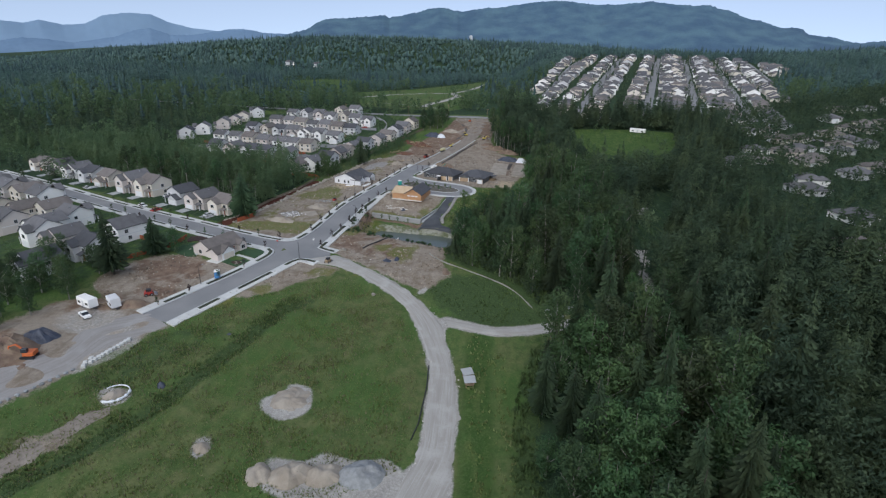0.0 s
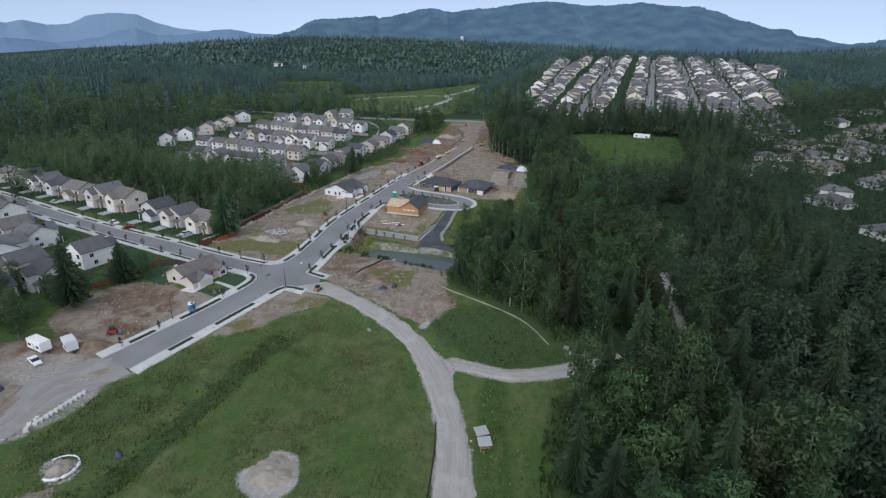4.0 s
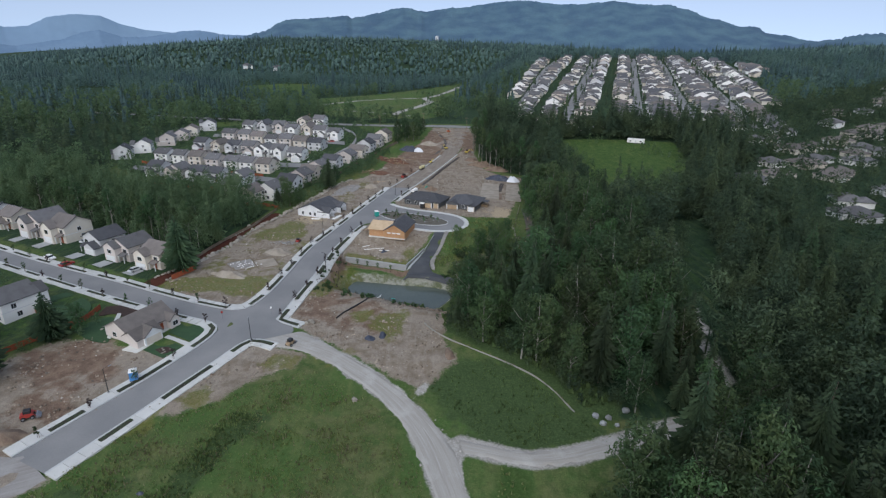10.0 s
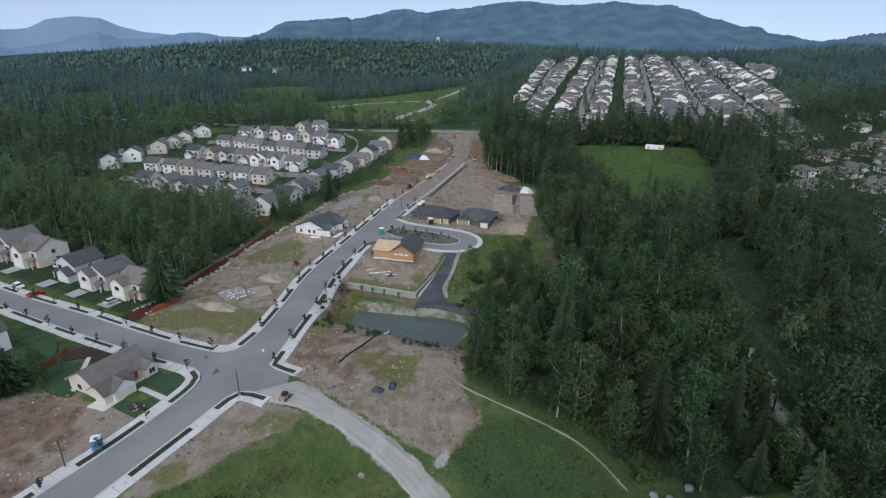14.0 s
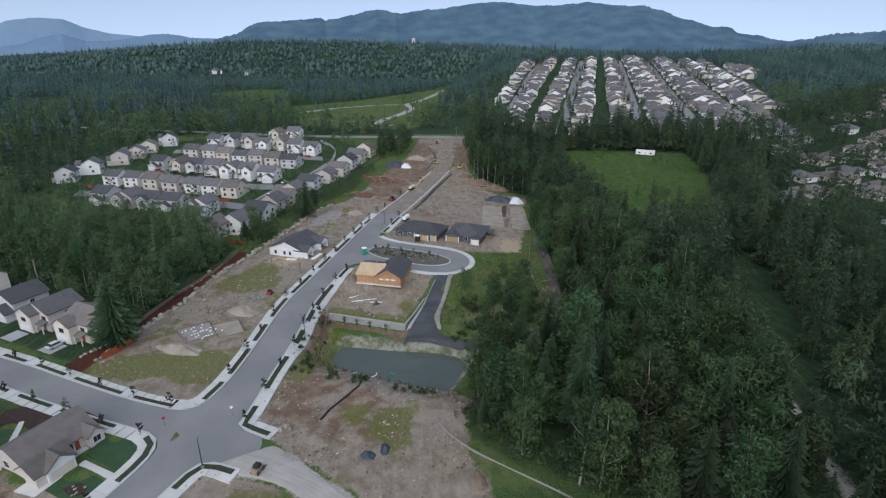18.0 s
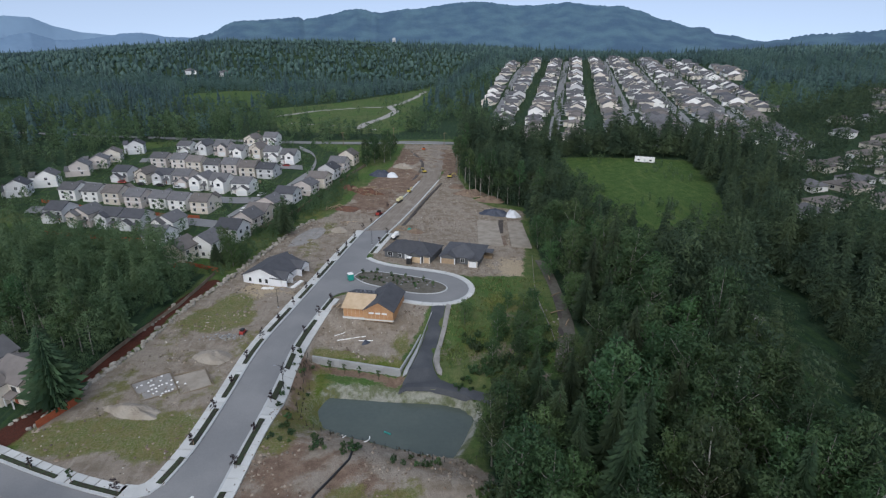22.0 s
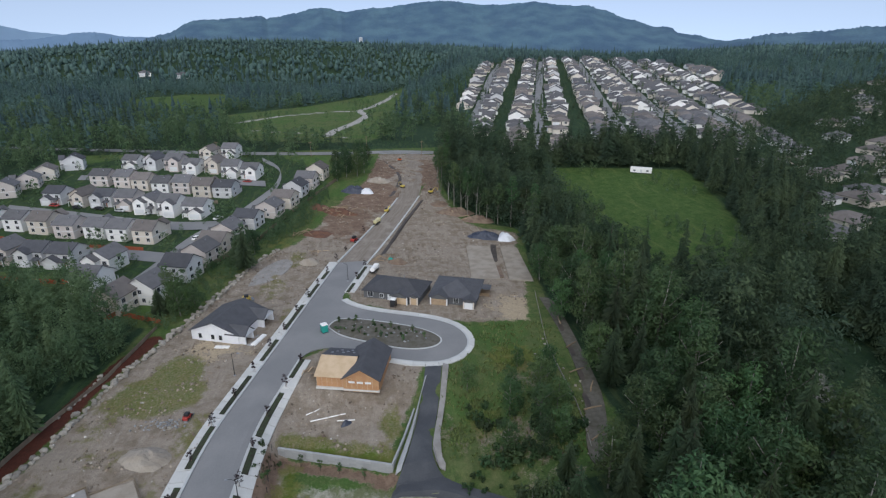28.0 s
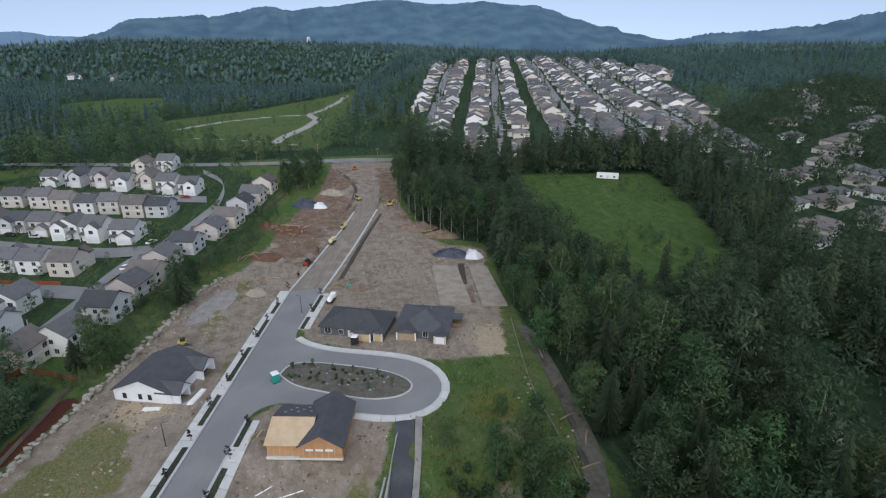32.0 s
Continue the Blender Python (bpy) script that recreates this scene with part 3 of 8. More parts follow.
    # dark weeds; the band along the ditch also holds the ridge's painted shade
    bramble_shade = np.maximum(beside(X, Y, DITCH, 5.5, 3), 0.52 * inside(X, Y, [(-89, 104), (-83, 122), (-77, 128), (-66, 131), (-62, 127), (-70, 113), (-76, 104), (-84, 98)], 4))
    bramble_shade = np.maximum(bramble_shade, 1.0 * inside(X, Y, TRIANGLE, 7))
    bramble_shade = np.maximum(bramble_shade, 0.95 * beside(X, Y, [(-8, 189), (3, 179), (12, 171), (20, 164), (27, 152)], 10, 3))
    bramble_shade = np.maximum(bramble_shade, 0.7 * beside(X, Y, [(14, 60), (15, 90), (17, 108), (22, 127)], 6, 4))
    bank = np.clip(inside(X, Y, WATER, 8) * 5, 0, 1)
    bank = np.maximum(bank, 0.8 * inside(X + wob * 0.6, Y, [(-40, 234), (-22, 231), (-20, 226), (-38, 228)], 3))
    road = np.zeros(X.shape)
    for a, b in ((MAIN_W, MAIN_E), (CROSS_N, CROSS_S), (SW_W, SW_E)):
        road = np.maximum(road, inside(X, Y, a + b[::-1], 3.0))
    road = np.maximum(road, inside(X, Y, LOOP, 3.0))
    gravel = np.maximum(gravel, 0.8 * beside(X + wob * 0.5, Y, [(60.4, 160), (61, 172), (64, 186), (65, 193)], 4.5, 3))
    gravel = np.maximum(gravel, 0.6 * beside(X + wob * 0.5, Y, [(76, 236), (81, 245)], 6, 4))
    Z = Z + rough * (1 - road) * np.clip((np.maximum(dirt, 1 - gravel)) , 0, 1) * 0.6 - 0.35 * road
    nx, ny = len(xs), len(ys)
    idx = np.arange(nx * ny).reshape(ny, nx)
    a, b, c, d = idx[:-1, :-1].ravel(), idx[:-1, 1:].ravel(), idx[1:, 1:].ravel(), idx[1:, :-1].ravel()
    faces = np.r_[np.c_[a, b, c], np.c_[a, c, d]]
    M["ground"] = ground_material()
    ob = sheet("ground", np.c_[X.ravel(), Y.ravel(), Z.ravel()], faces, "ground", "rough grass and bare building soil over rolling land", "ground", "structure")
    for name, data in (("dirt", dirt), ("moss", moss), ("gravel", gravel), ("tan", tan), ("red", red), ("mulch", mulch), ("lush", lush), ("under", under), ("bank", bank), ("bramble_shade", bramble_shade)):
        ob.data.attributes.new(name, "FLOAT", "POINT").data.foreach_set("value", data.ravel().astype(np.float32))
    ob.data.polygons.foreach_set("use_smooth", np.ones(len(faces), bool))
    return ob


def ground_material():
    m = bpy.data.materials.new("ground_cover")
    m.use_nodes = True
    n, l = m.node_tree.nodes, m.node_tree.links
    bsdf = n["Principled BSDF"]
    bsdf.inputs["Roughness"].default_value = 0.95
    bsdf.inputs["Specular IOR Level"].default_value = 0.1
    co = n.new("ShaderNodeTexCoord")

    def noise_at(scale, detail=5, rough=0.6):
        t = n.new("ShaderNodeTexNoise")
        t.inputs["Scale"].default_value, t.inputs["Detail"].default_value, t.inputs["Roughness"].default_value = scale, detail, rough
        l.new(co.outputs["Object"], t.inputs["Vector"])
        return t.outputs[0]

    def map_range(v, a, b, c=0.0, d=1.0):
        r = n.new("ShaderNodeMapRange")
        for k, w in zip(("From Min", "From Max", "To Min", "To Max"), (a, b, c, d)):
            r.inputs[k].default_value = w
        l.new(v, r.inputs["Value"])
        return r.outputs[0]

    def blend(fac, a, b):
        x = n.new("ShaderNodeMix")
        x.data_type = "RGBA"
        l.new(fac, x.inputs[0])
        for k, c in ((6, a), (7, b)):
            if isinstance(c, tuple):
                x.inputs[k].default_value = (*c, 1)
            else:
                l.new(c, x.inputs[k])
        return x.outputs[2]

    n1, n2, n3, n4 = noise_at(0.05), noise_at(0.3), noise_at(2.2, 6, 0.75), noise_at(9, 3, 0.7)

    def mask(name, ragged=0.7):
        at = n.new("ShaderNodeAttribute")
        at.attribute_name = name
        s = n.new("ShaderNodeMath")
        s.operation = "ADD"
        l.new(at.outputs["Fac"], s.inputs[0])
        mid = n.new("ShaderNodeMath")
        mid.operation = "ADD"
        l.new(map_range(n2, 0.2, 0.8, -ragged * 0.6, ragged * 0.6), mid.inputs[0])
        l.new(map_range(n3, 0.2, 0.8, -ragged * 0.5, ragged * 0.5), mid.inputs[1])
        edge = n.new("ShaderNodeMath")
        edge.operation = "MULTIPLY"
        l.new(mid.outputs[0], edge.inputs[0])
        tent = n.new("ShaderNodeMath")
        tent.operation = "MULTIPLY"
        l.new(map_range(at.outputs["Fac"], 0, 0.25), tent.inputs[0])
        l.new(map_range(at.outputs["Fac"], 1, 0.6, 0.35, 1), tent.inputs[1])
        l.new(tent.outputs[0], edge.inputs[1])
        l.new(edge.outputs[0], s.inputs[1])
        return map_range(s.outputs[0], 0.38, 0.62)

    grass = blend(map_range(n2, 0.36, 0.64), (0.060, 0.102, 0.031), (0.130, 0.146, 0.062))
    grass = blend(map_range(n1, 0.42, 0.6), grass, (0.066, 0.122, 0.034))
    grass = blend(map_range(n3, 0.52, 0.75), grass, (0.142, 0.146, 0.062))
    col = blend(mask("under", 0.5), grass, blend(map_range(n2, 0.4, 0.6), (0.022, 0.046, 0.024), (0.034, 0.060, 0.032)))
    col = blend(mask("lush", 0.5), col, blend(map_range(n3, 0.45, 0.7), blend(map_range(n2, 0.38, 0.62), (0.032, 0.080, 0.018), (0.066, 0.112, 0.030)), (0.092, 0.122, 0.046)))
    streak = n.new("ShaderNodeMapping")
    streak.inputs["Rotation"].default_value = (0, 0, radians(-28))
    streak.inputs["Scale"].default_value = (0.5, 0.06, 1)
    l.new(co.outputs["Object"], streak.inputs["Vector"])
    lines = n.new("ShaderNodeTexNoise")
    lines.inputs["Scale"].default_value, lines.inputs["Detail"].default_value = 1.0, 6
    l.new(streak.outputs[0], lines.inputs["Vector"])
    col = blend(map_range(lines.outputs[0], 0.54, 0.74, 0, 0.55), col, (0.130, 0.156, 0.056))
    col = blend(map_range(lines.outputs[0], 0.46, 0.3, 0, 0.5), col, (0.054, 0.094, 0.028))
    col = blend(mask("bramble_shade", 0.9), col, blend(map_range(n3, 0.42, 0.62), (0.042, 0.072, 0.028), (0.070, 0.105, 0.040)))
    soil = blend(map_range(n2, 0.4, 0.62), (0.295, 0.252, 0.202), (0.205, 0.166, 0.124))
    soil = blend(map_range(n1, 0.5, 0.62), soil, (0.290, 0.248, 0.200))
    soil = blend(map_range(n3, 0.52, 0.7, 0, 0.6), soil, (0.19, 0.158, 0.125))
    soil = blend(map_range(n3, 0.42, 0.28, 0, 0.6), soil, (0.37, 0.325, 0.265))
    turn = n.new("ShaderNodeMapping")
    turn.inputs["Rotation"].default_value = (0, 0, radians(18))
    turn.inputs["Scale"].default_value = (0.9, 0.11, 1)
    l.new(co.outputs["Object"], turn.inputs["Vector"])
    drag = n.new("ShaderNodeTexNoise")
    drag.inputs["Scale"].default_value, drag.inputs["Detail"].default_value = 0.8, 5
    l.new(turn.outputs[0], drag.inputs["Vector"])
    soil = blend(map_range(drag.outputs[0], 0.56, 0.8, 0, 0.6), soil, (0.39, 0.347, 0.29))
    soil = blend(map_range(drag.outputs[0], 0.43, 0.25, 0, 0.7), soil, (0.19, 0.158, 0.125))
    soil = blend(mask("tan"), soil, (0.40, 0.325, 0.225))
    soil = blend(mask("red", 0.45), soil, blend(map_range(n2, 0.4, 0.6), (0.220, 0.156, 0.114), (0.162, 0.112, 0.082)))
    col = blend(mask("dirt"), col, soil)
    col = blend(mask("bank"), col, blend(map_range(n2, 0.42, 0.58), (0.30, 0.30, 0.25), (0.13, 0.145, 0.08)))
    thin = n.new("ShaderNodeMath")
    thin.operation = "MULTIPLY"
    l.new(mask("moss", 0.85), thin.inputs[0])
    l.new(map_range(n3, 0.6, 0.4, 0.5, 1.0), thin.inputs[1])
    col = blend(thin.outputs[0], col, blend(map_range(n2, 0.4, 0.6), (0.100, 0.128, 0.024), (0.148, 0.146, 0.044)))
    grit = blend(map_range(n2, 0.38, 0.62), (0.400, 0.380, 0.345), (0.315, 0.298, 0.270))
    col = blend(mask("gravel", 0.3), col, blend(map_range(n3, 0.5, 0.75), grit, (0.46, 0.44, 0.40)))
    col = blend(mask("mulch", 0.5), col, blend(map_range(n3, 0.4, 0.6), (0.105, 0.036, 0.024), (0.065, 0.028, 0.02)))
    hsv = n.new("ShaderNodeHueSaturation")
    l.new(col, hsv.inputs["Color"])
    lump = n.new("ShaderNodeMath")
    lump.operation = "MULTIPLY"
    l.new(map_range(n4, 0.28, 0.72, 0.74, 1.26), lump.inputs[0])
    l.new(map_range(noise_at(1.1, 8, 0.8), 0.3, 0.7, 0.76, 1.24), lump.inputs[1])
    l.new(lump.outputs[0], hsv.inputs["Value"])
    l.new(hsv.outputs[0], bsdf.inputs["Base Color"])
    b = n.new("ShaderNodeBump")
    b.inputs["Strength"].default_value, b.inputs["Distance"].default_value = 0.6, 0.35
    l.new(n3, b.inputs["Height"])
    l.new(b.outputs[0], bsdf.inputs["Normal"])
    return m


ground_sheet()


# ---- streets ----
def along(line, step):
    """Points at even steps on a line, with the direction to its left."""
    pts = [Vector(p) for p in line]
    out, carry = [], 0.0
    for a, b in zip(pts, pts[1:]):
        length = (b - a).length
        d = (b - a) / length
        while carry < length:
            out.append((a + d * carry, Vector((-d.y, d.x))))
            carry += step
        carry -= length
    return out


def rounded(line, times=2):
    """A line with its corners cut."""
    for _ in range(times):
        q = [line[0]]
        for (ax, ay), (bx, by) in zip(line, line[1:]):
            q += [(ax * .75 + bx * .25, ay * .75 + by * .25), (ax * .25 + bx * .75, ay * .25 + by * .75)]
        line = q + [line[-1]]
    return line


def at_share(line, u):
    lengths = [math.dist(a, b) for a, b in zip(line, line[1:])]
    want = u * sum(lengths)
    for (a, b), s in zip(zip(line, line[1:]), lengths):
        if want <= s:
            return (a[0] + (b[0] - a[0]) * want / s, a[1] + (b[1] - a[1]) * want / s)
        want -= s
    return line[-1]


def roadway(name, left, right, lift, mat, label, n=90, cols=6):
    g = Geo()
    left, right = rounded(left), rounded(right)
    for i in range(n + 1):
        a, b = at_share(left, i / n), at_share(right, i / n)
        for j in range(cols + 1):
            u = j / cols
            x, y = a[0] + (b[0] - a[0]) * u, a[1] + (b[1] - a[1]) * u
            g.v.append((x, y, ground(x, y) + lift + 0.10 * (1 - (2 * u - 1) ** 2)))
    w = cols + 1
    for i in range(n):
        for j in range(cols):
            g.f.append((i * w + j, i * w + j + 1, (i + 1) * w + j + 1, (i + 1) * w + j))
    return solid(name, g, mat, label, "road", kind="structure")


def track_material(name, bed, rut, crown):
    """Packed dirt with wheel ruts along the road; reads the mesh's own across and along."""
    m = bpy.data.materials.new(name)
    m.use_nodes = True
    n, l = m.node_tree.nodes, m.node_tree.links
    bsdf = n["Principled BSDF"]
    bsdf.inputs["Roughness"].default_value, bsdf.inputs["Specular IOR Level"].default_value = 0.95, 0.1
    at = {}
    for key in ("across", "along"):
        at[key] = n.new("ShaderNodeAttribute")
        at[key].attribute_name = key
    join = n.new("ShaderNodeCombineXYZ")
    squeeze = n.new("ShaderNodeMath")
    squeeze.operation, squeeze.inputs[1].default_value = "MULTIPLY", 0.045
    l.new(at["along"].outputs["Fac"], squeeze.inputs[0])
    l.new(at["across"].outputs["Fac"], join.inputs[0])
    l.new(squeeze.outputs[0], join.inputs[1])
    co = n.new("ShaderNodeTexCoord")
    last = None
    for source, scale, a, b, colour in ((join.outputs[0], 1.1, 0.42, 0.66, rut), (join.outputs[0], 2.6, 0.5, 0.72, crown), (co.outputs["Object"], 0.22, 0.5, 0.68, crown), (co.outputs["Object"], 4.0, 0.5, 0.8, rut)):
        tex, ramp, mix = n.new("ShaderNodeTexNoise"), n.new("ShaderNodeMapRange"), n.new("ShaderNodeMix")
        tex.inputs["Scale"].default_value, tex.inputs["Detail"].default_value = scale, 4
        ramp.inputs["From Min"].default_value, ramp.inputs["From Max"].default_value, ramp.inputs["To Max"].default_value = a, b, 0.8
        mix.data_type = "RGBA"
        mix.inputs[7].default_value = (*colour, 1)
        if last is None:
            mix.inputs[6].default_value = (*bed, 1)
        else:
            l.new(last, mix.inputs[6])
        l.new(source, tex.inputs["Vector"])
        l.new(tex.outputs[0], ramp.inputs["Value"])
        l.new(ramp.outputs[0], mix.inputs[0])
        last = mix.outputs[2]
    l.new(last, bsdf.inputs["Base Color"])
    return m


def dirt_road(name, left, right, lift, mat, label, n=120, cols=8, ragged=0.0):
    """A dirt road with its width and length kept on the mesh, for the ruts; ragged: how far the edge wanders."""
    g, across, along_ = Geo(), [], []
    left, right = rounded(left), rounded(right)
    total = sum(math.dist(a, b) for a, b in zip(left, left[1:]))
    for i in range(n + 1):
        a, b = at_share(left, i / n), at_share(right, i / n)
        wide = math.dist(a, b)
        for j in range(cols + 1):
            u = j / cols
            if j in (0, cols):
                u += (1 if j else -1) * ragged / wide * noise.noise(Vector((i * 0.37, j * 5.0, 1.0)))
            x, y = a[0] + (b[0] - a[0]) * u, a[1] + (b[1] - a[1]) * u
            g.v.append((x, y, ground(x, y) + (lift if 0 < j < cols else -0.12)))
            across.append(u * wide)
            along_.append(total * i / n)
    w = cols + 1
    for i in range(n):
        for j in range(cols):
            g.f.append((i * w + j, i * w + j + 1, (i + 1) * w + j + 1, (i + 1) * w + j))
    ob = solid(name, g, mat, label, "road", kind="structure")
    for key, data in (("across", across), ("along", along_)):
        ob.data.attributes.new(key, "FLOAT", "POINT").data.foreach_set("value", np.array(data, np.float32))
    ob.data.polygons.foreach_set("use_smooth", np.ones(len(ob.data.polygons), bool))
    return ob


def flat(name, outline, lift, mat, label, category="road", parent=None, sharp=False):
    g = Geo()
    outline = [at_share(outline + outline[:1], k / 40) for k in range(40)] if sharp else rounded(outline + outline[:1])[:-1]
    g.add([(x, y, ground(x, y) + lift) for x, y in outline] + [(x, y, ground(x, y) + lift - 0.3) for x, y in outline],
          [tuple(range(len(outline)))] + [(i, (i + 1) % len(outline), len(outline) + (i + 1) % len(outline), len(outline) + i) for i in range(len(outline))])
    if parent:
        return part(name, g, mat, parent, label)
    return solid(name, g, mat, label, category, kind="structure")


roadway("road_main", MAIN_W[:11], MAIN_E[:13] + [(-25.0, 340)], 0.02, "asphalt", "grey asphalt street through the new lots")
M["packed_gravel"] = track_material("packed_gravel", (0.375, 0.358, 0.325), (0.310, 0.290, 0.258), (0.45, 0.435, 0.405))
M["subgrade"] = track_material("graded_dirt", (0.245, 0.212, 0.176), (0.185, 0.155, 0.125), (0.315, 0.280, 0.238))
dirt_road("road_gravel", GRAVEL_L, GRAVEL_R, 0.14, "packed_gravel", "pale packed gravel road with wheel tracks", 160, 10, 1.6)
dirt_road("road_branch", [(x - 0.6, y + 2.1) for x, y in BRANCH], [(x + 0.6, y - 2.3) for x, y in BRANCH], 0.15, "packed_gravel", "pale gravel side track into the wood", 60, 6, 1.6)
M["yard_gravel"] = track_material("yard_gravel", (0.300, 0.285, 0.268), (0.245, 0.225, 0.205), (0.350, 0.340, 0.325))
dirt_road("road_yard", [(-112.6, 100.3), (-109.7, 106.3), (-105.9, 112.1), (-101.6, 119.3), (-103.8, 127.9), (-99.8, 131.5), (-90.3, 135.5)], [(-100.8, 87.4), (-98.4, 93.0), (-95.7, 99.2), (-92.8, 108.2), (-90.6, 113.2), (-86.7, 121.1), (-81.1, 129.3)], 0.1, "yard_gravel", "grey rolled gravel track through the storage yard", 60, 8, 1.2)
dirt_road("bare_strip", [(-88.8, 74.3), (-87.0, 79.7), (-84.0, 86.1), (-79.8, 93.7), (-75.7, 96.2)], [(-83.9, 68.8), (-82.5, 74.5), (-80.0, 80.9), (-76.3, 88.7), (-73.8, 93.2)], 0.1, "subgrade", "strip of bare trodden soil beside the ditch", 40, 6, 1.6)
roadway("road_cross", CROSS_N, CROSS_S, 0.025, "asphalt", "grey asphalt street past the finished houses")
roadway("road_lower", SW_W, SW_E, 0.03, "asphalt", "grey asphalt street ending at a gravel yard", 50)
flat("road_junction", [(-68.1, 193.1), (-64.8, 196.1), (-54.6, 190), (-55.6, 187.4), (-47.6, 182.7), (-50.8, 174.3), (-58.6, 176.6), (-60.6, 175), (-69.7, 176.4), (-69, 182), (-73, 185.6)], 0.10, "asphalt", "grey asphalt street junction")
flat("road_loop", LOOP + [(-38, 306), (-43, 290)], 0.09, "asphalt", "grey asphalt turning loop with a planted island")


def pavement(line, side, name, label, gaps=(), width=1.45, strip=1.5, planted=True, skip=0.0):
    """Kerb, planting strips and slabs along a kerb line; side 1 is to the line's left."""
    walkway = thing(name, label, "pavement", kind="structure")
    line = rounded(line)
    total = sum(math.dist(a, b) for a, b in zip(line, line[1:]))
    n = int(total / 3.0)
    kerb = Geo()

    def edge(u, off, z):
        a, b = at_share(line, max(0, u - 0.004)), at_share(line, min(1, u + 0.004))
        d = Vector((b[0] - a[0], b[1] - a[1])).normalized()
        p = Vector(at_share(line, u)) + Vector((-d.y, d.x)) * side * off
        return (p.x, p.y, ground(p.x, p.y) + z)

    def bar(g, u0, u1, o0, o1, z0, z1, steps=1):
        for k in range(steps):
            a, b = u0 + (u1 - u0) * k / steps, u0 + (u1 - u0) * (k + 1) / steps
            g.add([edge(a, o0, z0), edge(b, o0, z0), edge(b, o1, z0), edge(a, o1, z0), edge(a, o0, z1), edge(b, o0, z1), edge(b, o1, z1), edge(a, o1, z1)],
                  [(0, 1, 2, 3), (4, 5, 6, 7), (0, 1, 5, 4), (1, 2, 6, 5), (2, 3, 7, 6), (3, 0, 4, 7)])
    bar(kerb, 0, 1, -0.15, 0.3, -0.4, 0.26, n)
    part("kerb", kerb, "kerb", walkway)
    for i in range(n):
        g = Geo()
        bar(g, i / n + 0.0006, (i + 1) / n - 0.0006, 0.3 + strip * 0.0, 0.3 + strip + width, -0.3, 0.24 + 0.012 * ((i * 7) % 3 - 1))
        part("slab", g, "concrete", walkway)
    if planted:
        at = skip
        while at < total - 6:
            run = 7 + (at * 7.3) % 9
            u0, u1 = at / total, min(1, (at + run) / total)
            if not any(a < (u0 + u1) / 2 < b for a, b in gaps):
                g = Geo()
                bar(g, u0, u1, 0.42, 0.1 + strip, 0.1, 0.34, 4)
                part("planting_strip", g, "strip", walkway, "dark planted strip beside the kerb")
            at += run + 3.5 + (at * 3.1) % 4
    return walkway


PAVE = "pale new concrete pavement with planting strips"
pavement(MAIN_W[1:11], 1, "pavement_main_west", PAVE)
pavement(MAIN_W[10:14], 1, "kerb_main_west", "bare pale kerb along the unfinished street", width=0.1, strip=0.15, planted=False)
pavement(CORNER + MAIN_E[1:9], -1, "pavement_main_east", PAVE, skip=1)
pavement(MAIN_E[11:13], -1, "pavement_main_north", PAVE)
pavement(MAIN_E[12:16], -1, "kerb_main_east", "bare pale kerb along the unfinished street", width=0.1, strip=0.15, planted=False)
pavement([(-72.4, 193.6), (-69.4, 193.0), (-67, 193.6), (-65.5, 195), (-64.7, 196.6)], 1, "pavement_corner", PAVE, planted=False)
pavement(CROSS_N[:-1], 1, "pavement_cross_north", PAVE, strip=1.2)
pavement(CROSS_S[:-1], -1, "pavement_cross_south", PAVE, strip=1.2)
pavement([(-73, 185.6), (-69.5, 182.6)] + SW_W[1:], -1, "pavement_lower_west", PAVE, skip=1)
pavement(TIP[::-1] + SW_E[1:], 1, "pavement_lower_east", PAVE, skip=1)
pavement(LOOP[4:-1], -1, "pavement_loop", "pale concrete pavement round the turning loop", width=0.9, strip=0.7, planted=False)


# ---- distance ----
def ridge(name, profile, radius, depth, base, mat, label, crest=4.0):
    """A wooded range on an arc about the place: degrees east of north and height."""
    g = Geo()
    rng = random.Random(5)
    az = np.arange(profile[0][0], profile[-1][0], 0.12)
    tops = np.interp(az, [a for a, _ in profile], [h for _, h in profile])
    # knolls and treetops along the skyline
    teeth = crest * np.array([1.6 * noise.noise(Vector((a * 0.9, 3, radius))) + 0.9 * noise.noise(Vector((a * 3.1, 7, radius))) + 0.8 * noise.noise(Vector((a * 9, 9, radius))) + rng.uniform(-.5, .5) for a in az])
    rows = 16
    for a, h, tooth in zip(az, tops, teeth):
        for r in range(rows):
            u = r / (rows - 1)
            p = Vector((a * 0.35, u * 2.0, radius * 0.01))
            fold = noise.noise(p) + 0.5 * noise.noise(p * 2.3) + 0.25 * noise.noise(p * 5.1)
            z = tooth * (1 - u) ** 8 + base + (h - base) * (1 - u) ** 1.1 * (1 + 0.28 * fold * min(1, u * 3)) 
            d = radius - depth * u + fold * depth * 0.12 * min(1, u * 3)
            g.v.append((d * math.sin(radians(a)), d * math.cos(radians(a)), z))
    for i in range(len(az) - 1):
        for r in range(rows - 1):
            k = i * rows + r
            g.f.append((k, k + 1, k + rows + 1, k + rows))
    ob = solid(name, g, mat, label, "backdrop", kind="structure")
    ob.data.polygons.foreach_set("use_smooth", np.ones(len(ob.data.polygons), bool))
    return ob


